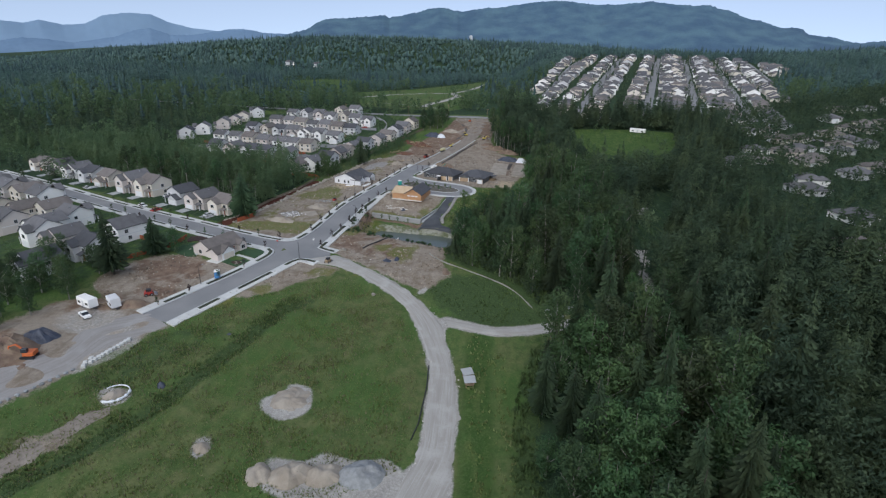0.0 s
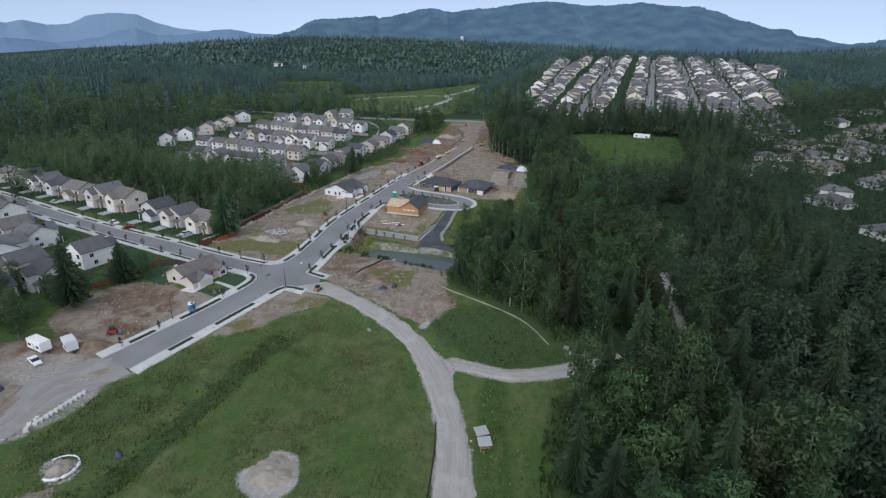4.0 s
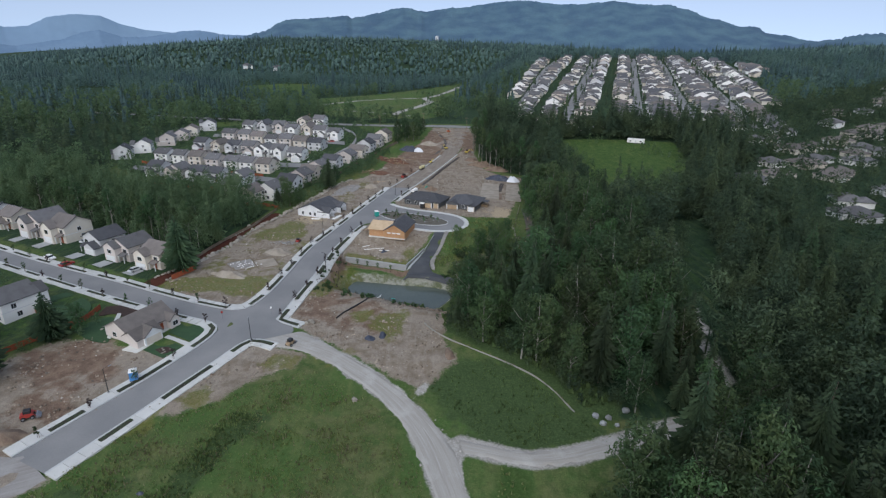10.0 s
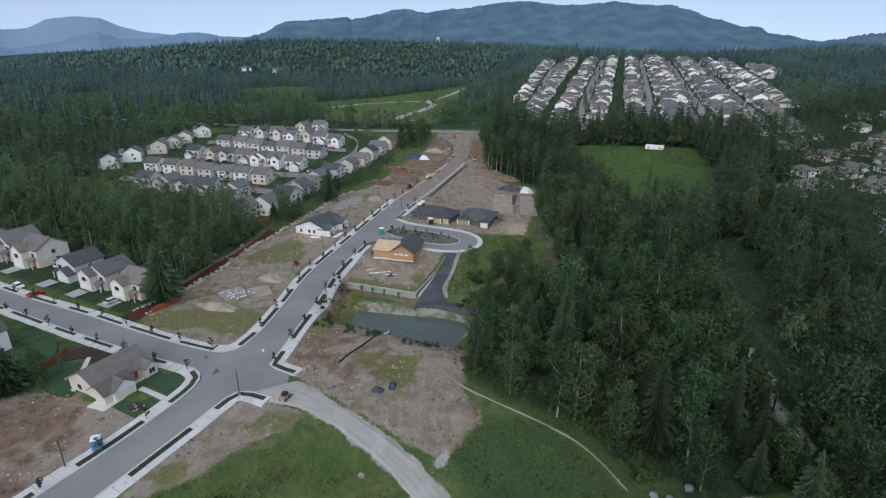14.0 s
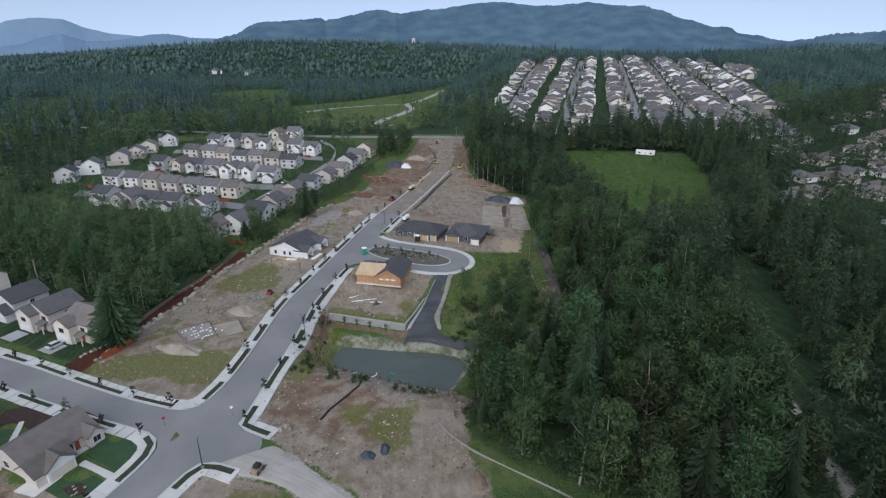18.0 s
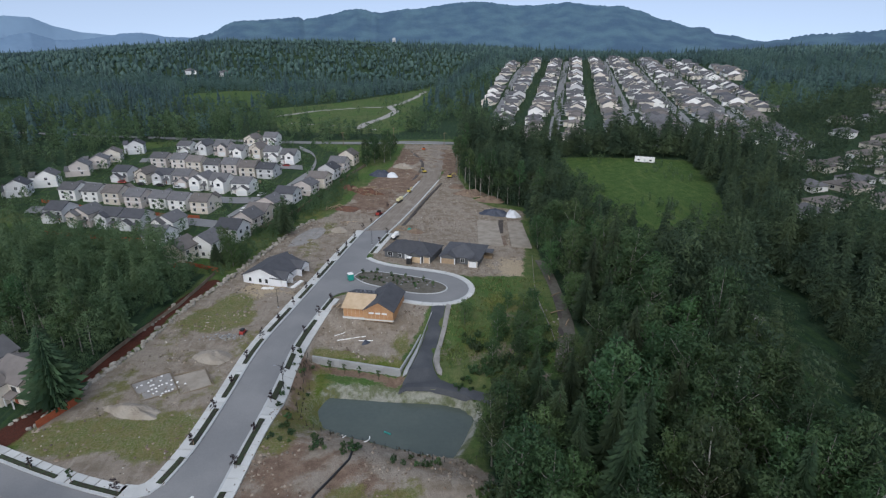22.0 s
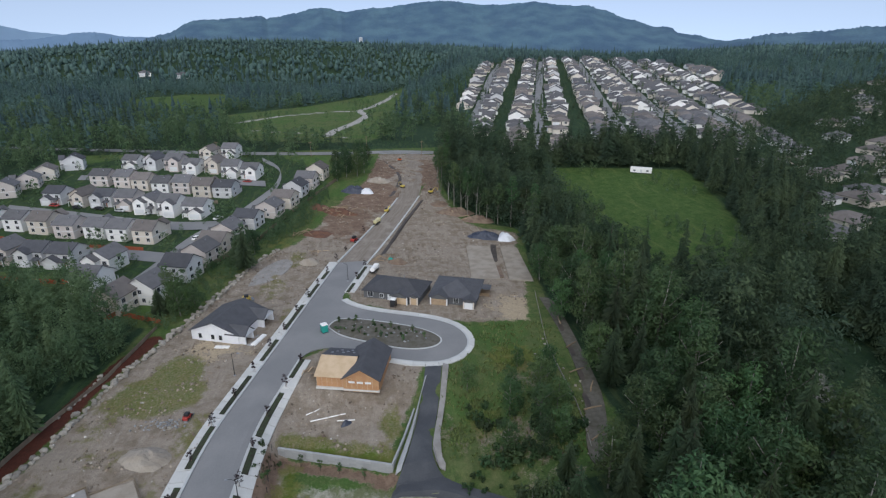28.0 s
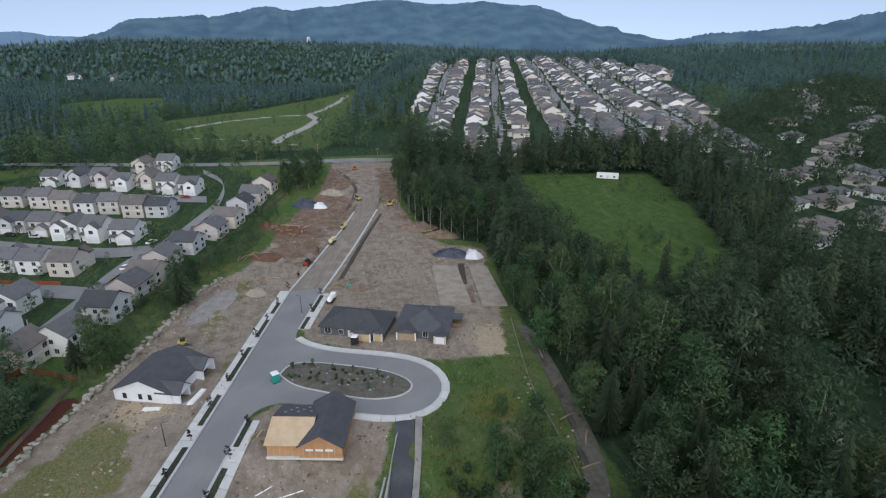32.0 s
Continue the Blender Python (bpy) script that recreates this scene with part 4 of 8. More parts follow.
MAIN_PROFILE = [(-19, 120), (-17.6, 150), (-16.6, 170), (-15.7, 210), (-15, 228), (-12.5, 241), (-9.4, 259), (-8.9, 245), (-7.5, 262), (-6.2, 284), (-4, 316), (-3.2, 312), (-2.6, 294), (-2.2, 299), (-1.9, 288), (-0.5, 305), (0.7, 315), (2, 318), (3.5, 338), (5.9, 360), (8.1, 362), (10.8, 338), (13.4, 341), (15.8, 357), (17.9, 337), (21.2, 324), (22.3, 300), (23.8, 260), (25.5, 228), (26.6, 200), (27.4, 203), (28.2, 198), (28.8, 164), (30.3, 150), (32, 122), (38, 100)]
FAR_PROFILE = [(-70, 150), (-55, 200), (-45, 180), (-40.9, 185), (-39.5, 176), (-38.4, 197), (-36.9, 169), (-35.3, 180), (-34, 235), (-32.5, 259), (-30.3, 258), (-28.9, 204), (-27.1, 169), (-24.2, 146), (-19.2, 142), (-10, 130)]
MID_PROFILE = [(-70, 90), (-55, 110), (-45, 85), (-41.3, 61), (-39.8, 83), (-37.9, 72), (-36.4, 54), (-34.9, 76), (-33.4, 92), (-31.8, 137), (-30.5, 157), (-29, 114), (-27.1, 117), (-24.2, 155), (-22.7, 165), (-21, 141), (-18.1, 130), (-12, 110)]
EAST_PROFILE = [(27, 60), (31.6, 96), (33.8, 118), (35.4, 134), (38.2, 141), (40, 149), (43, 160), (45.2, 186), (47.4, 209), (56, 240), (75, 200)]
ridge("backdrop_far_range", FAR_PROFILE, 4800, 250, -40, "far_backdrop", "distant mountain range with evening haze painted pale blue", 2.0)
ridge("backdrop_foothills", MID_PROFILE, 4400, 300, -40, "mid_backdrop", "foothills before the distant range, painted haze blue", 3.0)
ridge("backdrop_mountain", MAIN_PROFILE, 4000, 900, 20, "backdrop", "wooded mountain ridge on the skyline, tinted blue green by painted haze", 4.5)
ridge("backdrop_east_hill", EAST_PROFILE, 3000, 700, 20, "backdrop", "dark wooded hill on the skyline with painted blue haze", 5.0)


# ---- trees ----
def fir_crown(h, radius, levels, arms, fronds, seed, low=0.12, slim=0.62):
    rng = random.Random(seed)
    v, f = [], []
    for i in range(levels):
        u = (i + rng.random() * 0.8) / levels
        z = h * (low + (1 - low) * u)
        r = radius * (1 - u) ** 0.8 * (0.75 + 0.5 * rng.random()) + 0.12
        if u < 0.12:
            r *= 0.6 + 3 * u
        turn = rng.random() * 6.28
        for k in range(max(3, round(arms * (0.55 + 0.45 * (1 - u))))):
            a = turn + 6.283 * k / arms + rng.uniform(-0.4, 0.4)
            rr = r * rng.uniform(0.65, 1.12)
            ca, sa = math.cos(a), math.sin(a)
            for s in range(fronds):
                p0, p1 = rr * s / fronds * 0.85, rr * (s + 1) / fronds
                wide = (0.28 + 0.26 * rr) * (1 - 0.45 * s / fronds) * rng.uniform(0.7, 1.2) * slim
                z0, z1 = z - 0.28 * p0 + 0.1, z - 0.30 * p1 - 0.15 * rng.random()
                o = len(v)
                v += [(ca * p0, sa * p0, z0 + 0.12), (ca * p1 * 0.8 - sa * wide, sa * p1 * 0.8 + ca * wide, z1 - 0.12 * rr),
                      (ca * p1 * 1.05, sa * p1 * 1.05, z1), (ca * p1 * 0.8 + sa * wide, sa * p1 * 0.8 - ca * wide, z1 - 0.12 * rr)]
                f += [(o, o + 2, o + 1), (o, o + 3, o + 2)]
    v += [(0.12, 0, h * 0.93), (-0.1, 0.1, h * 0.93), (0, -0.12, h * 0.93), (0, 0, h * 1.03)]
    o = len(v) - 4
    f += [(o, o + 1, o + 3), (o + 1, o + 2, o + 3), (o + 2, o, o + 3)]
    return np.array(v), np.array(f)


def leafy_crown(h, radius, clumps, leaves, size, seed, low=0.25, single=False):
    rng = random.Random(seed)
    v, f = [], []
    for c in range(clumps):
        u = (c + rng.random()) / clumps
        z = h * (low + (0.94 - low) * u)
        spread = radius * math.sin(math.pi * (0.16 + 0.74 * u)) ** 0.8
        a, d = c * 2.4 + rng.random(), spread * math.sqrt(rng.random()) * 0.85
        cx, cy = d * math.cos(a), d * math.sin(a)
        cr = radius * rng.uniform(0.3, 0.5)
        for _ in range(leaves):
            q = Vector((rng.gauss(0, 1), rng.gauss(0, 1), rng.gauss(0, 0.8))).normalized() * cr * rng.uniform(0.55, 1.08)
            n = (q.normalized() + Vector((rng.uniform(-.7, .7), rng.uniform(-.7, .7), rng.uniform(0, .9)))).normalized()
            t = n.orthogonal().normalized()
            t.rotate(Matrix.Rotation(rng.random() * 6.28, 3, n))
            b = n.cross(t)
            s = size * rng.uniform(0.6, 1.3)
            p = Vector((cx, cy, z)) + q
            o = len(v)
            v += [tuple(p + t * s), tuple(p + b * s * 0.7 - t * s * 0.2), tuple(p - t * s * 0.9 + n * s * -0.25), tuple(p - b * s * 0.7 - t * s * 0.1)]
            if single:
                v.pop()
                f += [(o, o + 1, o + 2)]
            else:
                f += [(o, o + 1, o + 2), (o, o + 2, o + 3)]
    return np.array(v), np.array(f)


def tier_crown(h, radius, tiers, sides, seed):
    """A distant conifer: ragged skirts one above another."""
    rng = random.Random(seed)
    v, f = [], []
    for i in range(tiers):
        z0, z1 = h * (0.08 + 0.8 * i / tiers), h * (0.08 + 0.92 * (i + 1.25) / (tiers + 0.25))
        r = radius * (1 - 0.78 * i / tiers)
        o, turn = len(v), rng.random() * 6
        for k in range(sides):
            a, d = turn + 6.283 * k / sides, r * rng.uniform(0.62, 1.1)
            v.append((d * math.cos(a), d * math.sin(a), z0 + rng.uniform(-0.05, 0.05) * h))
        v.append((rng.uniform(-.1, .1) * r, rng.uniform(-.1, .1) * r, min(z1, h)))
        f += [(o + k, o + (k + 1) % sides, o + sides) for k in range(sides)]
    return np.array(v), np.array(f)


def billow_crown(h, radius, fine, seed):
    """A distant broadleaf tree: a tall, crumpled mass of foliage."""
    rng = random.Random(seed)
    bm = bmesh.new()
    bmesh.ops.create_icosphere(bm, subdivisions=fine, radius=1)
    off = Vector((seed * 1.7, 0, 0))
    v = []
    for q in bm.verts:
        k = (1 + 0.5 * noise.noise(q.co * 1.7 + off)) * rng.uniform(0.62, 1.2)
        v.append((q.co.x * k * radius, q.co.y * k * radius, h * 0.56 + q.co.z * h * 0.42 * (0.6 + 0.4 * k)))
    f = [[q.index for q in w.verts] for w in bm.faces]
    bm.free()
    return np.array(v), np.array(f)


def trunk_geo(h, r, lean, limbs, seed, reach=0.0):
    rng = random.Random(seed)
    g = Geo()
    g.tube([(0, 0, -0.6), (lean * 0.2, 0, h * 0.3), (lean * 0.6, lean * 0.3, h * 0.65), (lean, lean * 0.4, h * 0.97)], [r, r * 0.8, r * 0.5, r * 0.1])
    for k in range(limbs):
        a, z = k * 2.4 + rng.random(), h * rng.uniform(0.28, 0.6)
        d = reach * rng.uniform(0.5, 0.9)
        g.tube([(0, 0, z), (d * .5 * math.cos(a), d * .5 * math.sin(a), z + d * 0.5), (d * math.cos(a), d * math.sin(a), z + d * 1.15)], [r * 0.45, r * 0.3, r * 0.08], 5)
    return g


def crown_mesh(name, vf, mat):
    g = Geo()
    g.v, g.f = [tuple(p) for p in vf[0]], [tuple(int(i) for i in q) for q in vf[1]]
    me = bpy.data.meshes.new(name)
    me.from_pydata(g.v, [], g.f)
    me.materials.append(M[mat])
    return me


def make_tree(kind, label, trunk, trunk_mat, crown, crown_mat):
    t = thing(kind, label, "tree", group="woodland trees")
    part("trunk", trunk, trunk_mat, t)
    c = new("crown", crown_mesh("crown", crown, crown_mat))
    c.parent = t
    return t


FIRS = [make_tree("fir_tree", "dark green conifer with drooping branches", trunk_geo(h, 0.32, 0.3, 0, s), "bark", fir_crown(h, r, 54, 12, 3, s, slim=0.3), "fir")
        for h, r, s in ((20, 4.5, 1), (23, 4.8, 2), (16, 4.0, 3), (25, 4.4, 4))]
LEAFY = [make_tree("broadleaf_tree", "broad green deciduous tree with dense foliage", trunk_geo(h, 0.26, 0.8, 6, s, r), "pale_bark", leafy_crown(h, r, c, 84, 0.40, s, 0.2, True), mat)
         for h, r, c, s, mat in ((15, 4.2, 26, 11, "leaf"), (18, 4.6, 28, 12, "leaf"), (12, 3.6, 20, 13, "leaf"), (14, 4.0, 22, 14, "bright_leaf"))]
# lighter versions for woods further off
MID_FIRS = [fir_crown(h, r, 32, 9, 2, s, slim=0.36) for h, r, s in ((20, 4.0, 21), (24, 4.4, 22), (16, 3.6, 23))]
MID_LEAFY = [leafy_crown(h, r, 15, 44, 0.46, s, 0.15, True) for h, r, s in ((15, 4.4, 31), (17, 4.6, 32), (12, 3.8, 33))]
HILL_FIRS = [fir_crown(h, r, 13, 6, 1, s) for h, r, s in ((20, 4.0, 24), (24, 4.4, 25), (16, 3.6, 26))]
HILL_LEAFY = [leafy_crown(h, r, 10, 20, 0.85, s, 0.2, True) for h, r, s in ((15, 4.4, 34), (17, 4.6, 35), (12, 3.8, 36))]
FAR_FIRS = [tier_crown(h, r, 4, 6, s) for h, r, s in ((19, 3.8, 41), (23, 4.2, 42), (16, 3.5, 43))]
FAR_LEAFY = [leafy_crown(h, r, 9, 9, 1.05, s, 0.12, True) for h, r, s in ((14, 4.4, 51), (16, 4.8, 52), (12, 4.2, 53), (17, 4.4, 54))]
HORIZON_LEAFY = [billow_crown(h, r, 1, s) for h, r, s in ((13, 4.2, 55), (15, 4.6, 56), (11, 4.0, 57))]
HORIZON_FIRS = [tier_crown(h, r, 2, 5, s) for h, r, s in ((19, 3.6, 45), (23, 4.0, 46), (16, 3.4, 47))]


def forest(name, spots, shapes, mat, label, rng, scale=(0.75, 1.2), patch=0.22):
    """Many crowns with simple stems joined into one object."""
    vs, fs, k = [], [], 0
    picks = rng.integers(0, len(shapes), len(spots))
    for i, (v, f) in enumerate(shapes):
        mine = spots[picks == i]
        if not len(mine):
            continue
        stem = np.array([(0.25, 0, -1.5), (-0.15, 0.2, -1.5), (-0.15, -0.2, -1.5), (0, 0, v[:, 2].max() * 0.8)])
        v = np.r_[v, stem]
        o = len(v) - 4
        f = np.r_[f, [(o, o + 1, o + 3), (o + 1, o + 2, o + 3), (o + 2, o, o + 3)]]
        a = rng.uniform(0, 6.28, len(mine))
        s = rng.uniform(*scale, len(mine))
        s = s * (1 + patch * np.sin(mine[:, 0] * 0.031 + 2 * np.sin(mine[:, 1] * 0.013)) * np.sin(mine[:, 1] * 0.027 + 2 * np.sin(mine[:, 0] * 0.017)))
        ca, sa = (np.cos(a) * s)[:, None], (np.sin(a) * s)[:, None]
        x = v[None, :, 0] * ca - v[None, :, 1] * sa + mine[:, 0:1]
        y = v[None, :, 0] * sa + v[None, :, 1] * ca + mine[:, 1:2]
        z = v[None, :, 2] * (s * rng.uniform(0.85, 1.2, len(mine)))[:, None] + lie(mine[:, 0], mine[:, 1])[:, None]
        vs.append(np.stack([x, y, z], -1).reshape(-1, 3))
        fs.append((f[None] + k + np.arange(len(mine))[:, None, None] * len(v)).reshape(-1, 3))
        k += len(mine) * len(v)
    return sheet(name, np.concatenate(vs), np.concatenate(fs), mat, label, "trees")


def scatter(rng, x0, x1, y0, y1, step):
    X, Y = np.meshgrid(np.arange(x0, x1, step), np.arange(y0, y1, step))
    p = np.c_[X.ravel(), Y.ravel()]
    return p + rng.uniform(-0.48, 0.48, p.shape) * step


RNG = np.random.default_rng(7)


def keep(p, *polys, soft=0.01):
    ok = np.zeros(len(p), bool)
    for poly in polys:
        ok |= inside(p[:, 0], p[:, 1], poly, soft) > 0.5
    return ok


# woodland beside the lots: tall trees, lower along the western edge
east = scatter(RNG, -8, 175, 0, 525, 6.3)
east = east[keep(east, WOODS_E) & ~(keep(east, MEADOW) & (RNG.random(len(east)) > 0.012)) & ~(keep(east, GLADE) & (RNG.random(len(east)) > 0.13))]
east = east[RNG.random(len(east)) < 0.94]
LANDMARKS = [(19.7, 103.4, 12.0, 0), (29.4, 160.2, 20.3, 1), (41.8, 95.7, 22.0, 2), (38.2, 113.6, 14.5, 5), (58.8, 128.7, 21.8, 1), (87, 158.5, 28.7, 3), (63.5, 220, 17.5, 6), (57, 227, 27.8, 5), (38.4, 131.2, 24.0, 3), (13.7, 233.8, 9.4, 7), (32, 251, 17.5, 0), (48.5, 243.5, 21.2, 4), (98.7, 167.4, 26.7, 1), (45, 121, 20, 4), (52, 100, 19, 5), (70, 115, 22, 0), (80, 138, 25, 3), (36, 205, 17, 2), (44, 262, 18, 6), (94, 182, 25, 1), (88, 196, 24, 3), (104, 204, 25, 0), (106, 228, 24, 1)]
gap = np.min(np.hypot(east[:, None, 0] - np.array(LANDMARKS)[None, :, 0], east[:, None, 1] - np.array(LANDMARKS)[None, :, 1]), 1)
east = east[gap > 5]
near = (east[:, 0] < 64) & (east[:, 1] > 62) & (east[:, 1] < 330)
conifer = RNG.random(len(east)) < 0.27 + 0.5 * np.sin(east[:, 0] * 0.11) * np.sin(east[:, 1] * 0.07) + 0.3 * (east[:, 0] > 80)
depth = inside(east[:, 0], east[:, 1], WOODS_E, 34) * 2 - 1
low = keep(east, THICKET, GLADE)
names = {}
for ok, stock, most in ((near & conifer, FIRS, 130), (near & ~conifer, LEAFY, 150)):
    order = np.argsort(east[ok][:, 0])
    for i, ((x, y), deep) in enumerate(zip(east[ok][order], depth[ok][order])):
        if i >= most:
            names.setdefault(stock is FIRS, []).append((x, y))
            continue
        s = (0.62 + 0.3 * deep) * RNG.uniform(0.8, 1.2) if stock is FIRS else (0.85 + 0.3 * deep) * RNG.uniform(0.8, 1.25)
        t = copy_thing(stock[int(RNG.integers(0, 4))], pose(x, y, ground(x, y) - 0.2, RNG.uniform(-3, 3), RNG.uniform(-3, 3), RNG.uniform(0, 360)))
        t.scale = (s, s, s * RNG.uniform(0.9, 1.15))
for i, (x, y, top, k) in enumerate(LANDMARKS):
    stock = (FIRS + LEAFY)[k]
    s = (top - ground(x, y)) / (20, 23, 16, 25, 15, 18, 12, 14)[k]
    t = copy_thing(stock, pose(x, y, ground(x, y) - 0.2, 0, 0, 77 * i))
    t.scale = (min(s, 1.25), min(s, 1.25), s)
forest("thicket_trees", east[low & ~near], MID_LEAFY, "woods", "low young trees in the ravine below the meadow", RNG, (0.45, 1.0))
near = near | low
belt = east[(east[:, 0] > 112) & (east[:, 1] > 290)]
forest("meadow_belt", belt, MID_FIRS + MID_LEAFY[:1], "woods", "tall dark trees between the meadow and the homes", RNG, (0.85, 1.2))
near = near | ((east[:, 0] > 112) & (east[:, 1] > 290))
rest_f = np.array(list(east[~near & conifer]) + names.get(True, []))
rest_l = np.array(list(east[~near & ~conifer]) + names.get(False, []))
forest("east_woods_firs", rest_f, MID_FIRS, "woods", "dense dark conifers of the ravine woodland", RNG, (0.75, 1.1))
forest("east_woods_broadleaves", rest_l, MID_LEAFY, "woods", "dense green broadleaf trees of the ravine woodland", RNG, (0.9, 1.4))
west = scatter(RNG, -330, -86, 224, 382, 5.6)
west = west[keep(west, WOODS_W)]
# low bushes along the southern front, bare alder stems behind them
front = west[:, 1] - 226 + 0.55 * (west[:, 0] + 100) < 13
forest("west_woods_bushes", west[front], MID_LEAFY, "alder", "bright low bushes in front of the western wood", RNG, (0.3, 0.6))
west = west[~front]
wf = RNG.random(len(west)) < 0.3
# these conifers take the lightened leaf colour as well
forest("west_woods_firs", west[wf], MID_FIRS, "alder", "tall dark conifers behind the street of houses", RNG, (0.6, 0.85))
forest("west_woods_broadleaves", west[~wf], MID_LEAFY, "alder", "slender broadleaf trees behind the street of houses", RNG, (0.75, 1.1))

spots = scatter(RNG, 58, 150, 285, 450, 4)
spots = spots[keep(spots, MEADOW) & (np.sin(spots[:, 0] * 0.13 + 1) * np.sin(spots[:, 1] * 0.06) + RNG.uniform(-.6, .6, len(spots)) > 0.75)]
spots = np.concatenate([spots, RNG.uniform((60, 345), (78, 440), (70, 2))])
forest("meadow_shrubs", spots, HILL_LEAFY, "alder", "low shrubs and young trees on the meadow", RNG, (0.15, 0.42))

spots = scatter(RNG, -95, -40, 285, 445, 2.9)
spots = spots[keep(spots, [(-92, 300), (-84, 290), (-77, 312), (-72, 332), (-69.5, 350), (-58, 366), (-49, 392), (-43, 418), (-46, 436), (-56, 412), (-64, 391), (-70, 369), (-79, 354), (-86, 338), (-88, 318)])]
forest("boundary_hedge", spots, HILL_LEAFY, "alder", "uneven bushes between the lots and the back gardens", RNG, (0.12, 0.36))

spots = scatter(RNG, -12, 34, 130, 196, 2.6)
spots = spots[keep(spots, [(-11, 188), (-3, 177), (9, 168.5), (17.5, 162.5), (24, 151.5), (33, 152), (26, 166), (14, 176), (4, 186), (-6, 194)], [(14, 60), (15, 90), (18, 108), (23, 128), (34, 132), (30, 112), (24, 92), (20, 60)]) | ((spots[:, 1] < 150) & keep(spots, [(19, 108), (23, 128), (34, 132), (30, 112)]))]
forest("edge_thicket", spots, HILL_LEAFY, "woods", "dark tangled bushes along the edge of the wood", RNG, (0.16, 0.42))
spots = scatter(RNG, -170, 45, 550, 1080, 9)
spots = spots[keep(spots, FIELD, FIELD_W) & (np.array([noise.noise(Vector((x * 0.02, y * 0.02, 2))) for x, y in spots]) + RNG.uniform(-.3, .3, len(spots)) > 0.27)]
forest("field_shrubs", spots, HILL_LEAFY, "alder", "scattered bushes and young trees on the open field", RNG, (0.12, 0.5))

# woods out to the hills
OPEN = (SUBDIV, ESTATE, HOMES_E, FIELD, FIELD_W, MEADOW, WOODS_E, WOODS_W, STREET_W, WEST_LOTS, EAST_LOTS)
far = np.concatenate([scatter(RNG, -900, 700, 520, 1100, 9.2), scatter(RNG, -900, -215, 100, 520, 9), scatter(RNG, 180, 900, 60, 520, 11),
                      scatter(RNG, -1500, 1500, 1100, 1700, 14.5), scatter(RNG, -2200, 2200, 1700, 2300, 18), scatter(RNG, -1700, -900, 300, 1100, 15), scatter(RNG, 700, 1600, 300, 1100, 16)])
az = np.degrees(np.arctan2(far[:, 0], far[:, 1]))
far = far[(np.abs(az) < 62) & ~keep(far, *OPEN)]
far = far[~((far[:, 0] > -30) & (far[:, 0] < 60) & (far[:, 1] < 545) & (far[:, 1] > 470) & (far[:, 0] < 25))]
far = far[RNG.random(len(far)) < 0.85]
close = np.hypot(far[:, 0], far[:, 1] - 200) < 540 + RNG.uniform(-170, 170, len(far))
stand = np.array([noise.noise(Vector((x * 0.0055, y * 0.0075, 0))) + 0.5 * noise.noise(Vector((x * 0.02, y * 0.02, 5))) for x, y in far])
ff = RNG.random(len(far)) < np.clip(0.40 + 1.5 * stand, 0.06, 0.94)
# small glades in the far woods
far, ff, close = (q[stand > -0.52 + 0.1 * np.sin(far[:, 0] * 0.05)] for q in (far, ff, close))
forest("near_hill_firs", far[close & ff], HILL_FIRS, "woods", "dark conifers of the wooded plain", RNG, (0.55, 1.0))
forest("near_hill_broadleaves", far[close & ~ff], HILL_LEAFY, "alder", "green broadleaf trees of the wooded plain", RNG)
beyond = far[:, 1] > 1100
forest("far_hill_firs", far[~close & ff & ~beyond], FAR_FIRS, "far_firs", "distant dark conifer forest on the plain, haze-tinted", RNG, (0.6, 1.0))
forest("far_hill_broadleaves", far[~close & ~ff & ~beyond], FAR_LEAFY, "far_woods", "distant haze-tinted broadleaf forest on the plain", RNG, (0.7, 1.1))
forest("horizon_firs", far[~close & ff & beyond], HORIZON_FIRS, "far_firs", "dark haze-tinted conifer forest on the far hills", RNG, (0.6, 1.0))
forest("horizon_broadleaves", far[~close & ~ff & beyond], HORIZON_LEAFY, "far_woods", "haze-tinted green broadleaf forest on the far hills", RNG, (0.6, 1.0))

# single trees among the houses
for k, x, y, s in ((3, -115, 158, .95), (2, -111, 176, .95), (0, -97.5, 222, 1.1), (3, -101, 227, .85), (3, -69.5, 337, .75), (1, -73, 343, .6), (2, -85, 309, .6), (0, -88, 304, .5)):
    t = copy_thing(FIRS[k], pose(x, y, ground(x, y) - 0.2, 0, 0, 90 * k + x))
    t.scale = (s * 1.35, s * 1.35, s * 0.92)
for k, x, y, s in ((1, -120, 158, .6), (0, -125, 162, .55), (2, -131, 141, .75), (0, -106, 180, .6), (1, -138, 166, .6), (0, -122, 146, .8), (1, -117, 140, .7), (2, -128, 143, .9), (3, -133, 150, .8), (0, -138, 141, .8), (0, -124, 122, .6), (3, -128, 128, .6), (1, -121, 130, .55), (2, -132, 135, .7), (3, -126, 150, .7), (0, -141, 150, .7), (1, -136, 158, .7), (2, -144, 140, .8), (0, -135, 126, .6), (3, -2, 256, .6), (3, 6, 246, .75), (0, 11, 240, .7), (3, 14, 250, .8), (1, 9, 231, .55), (3, 3, 236, .6), (3, 16, 243, .7), (0, 18, 256, .65), (3, 12, 262, .45), (3, 8, 254, .5), (0, -69, 352, .7), (2, -41, 449, 1), (1, -36, 456, 1), (0, -30, 458, 1), (2, -34, 466, .9), (1, -26, 464, .9), (3, -82, 303, .9), (0, -42, 462, 1), (1, -28, 476, 1), (2, -37, 480, 1), (0, -24, 486, .8), (1, -85, 307, .8), (3, -78, 305, .6)):
    t = copy_thing(LEAFY[k], pose(x, y, ground(x, y) - 0.2, 0, 0, 70 * k + x))
    t.scale = (s, s, s)
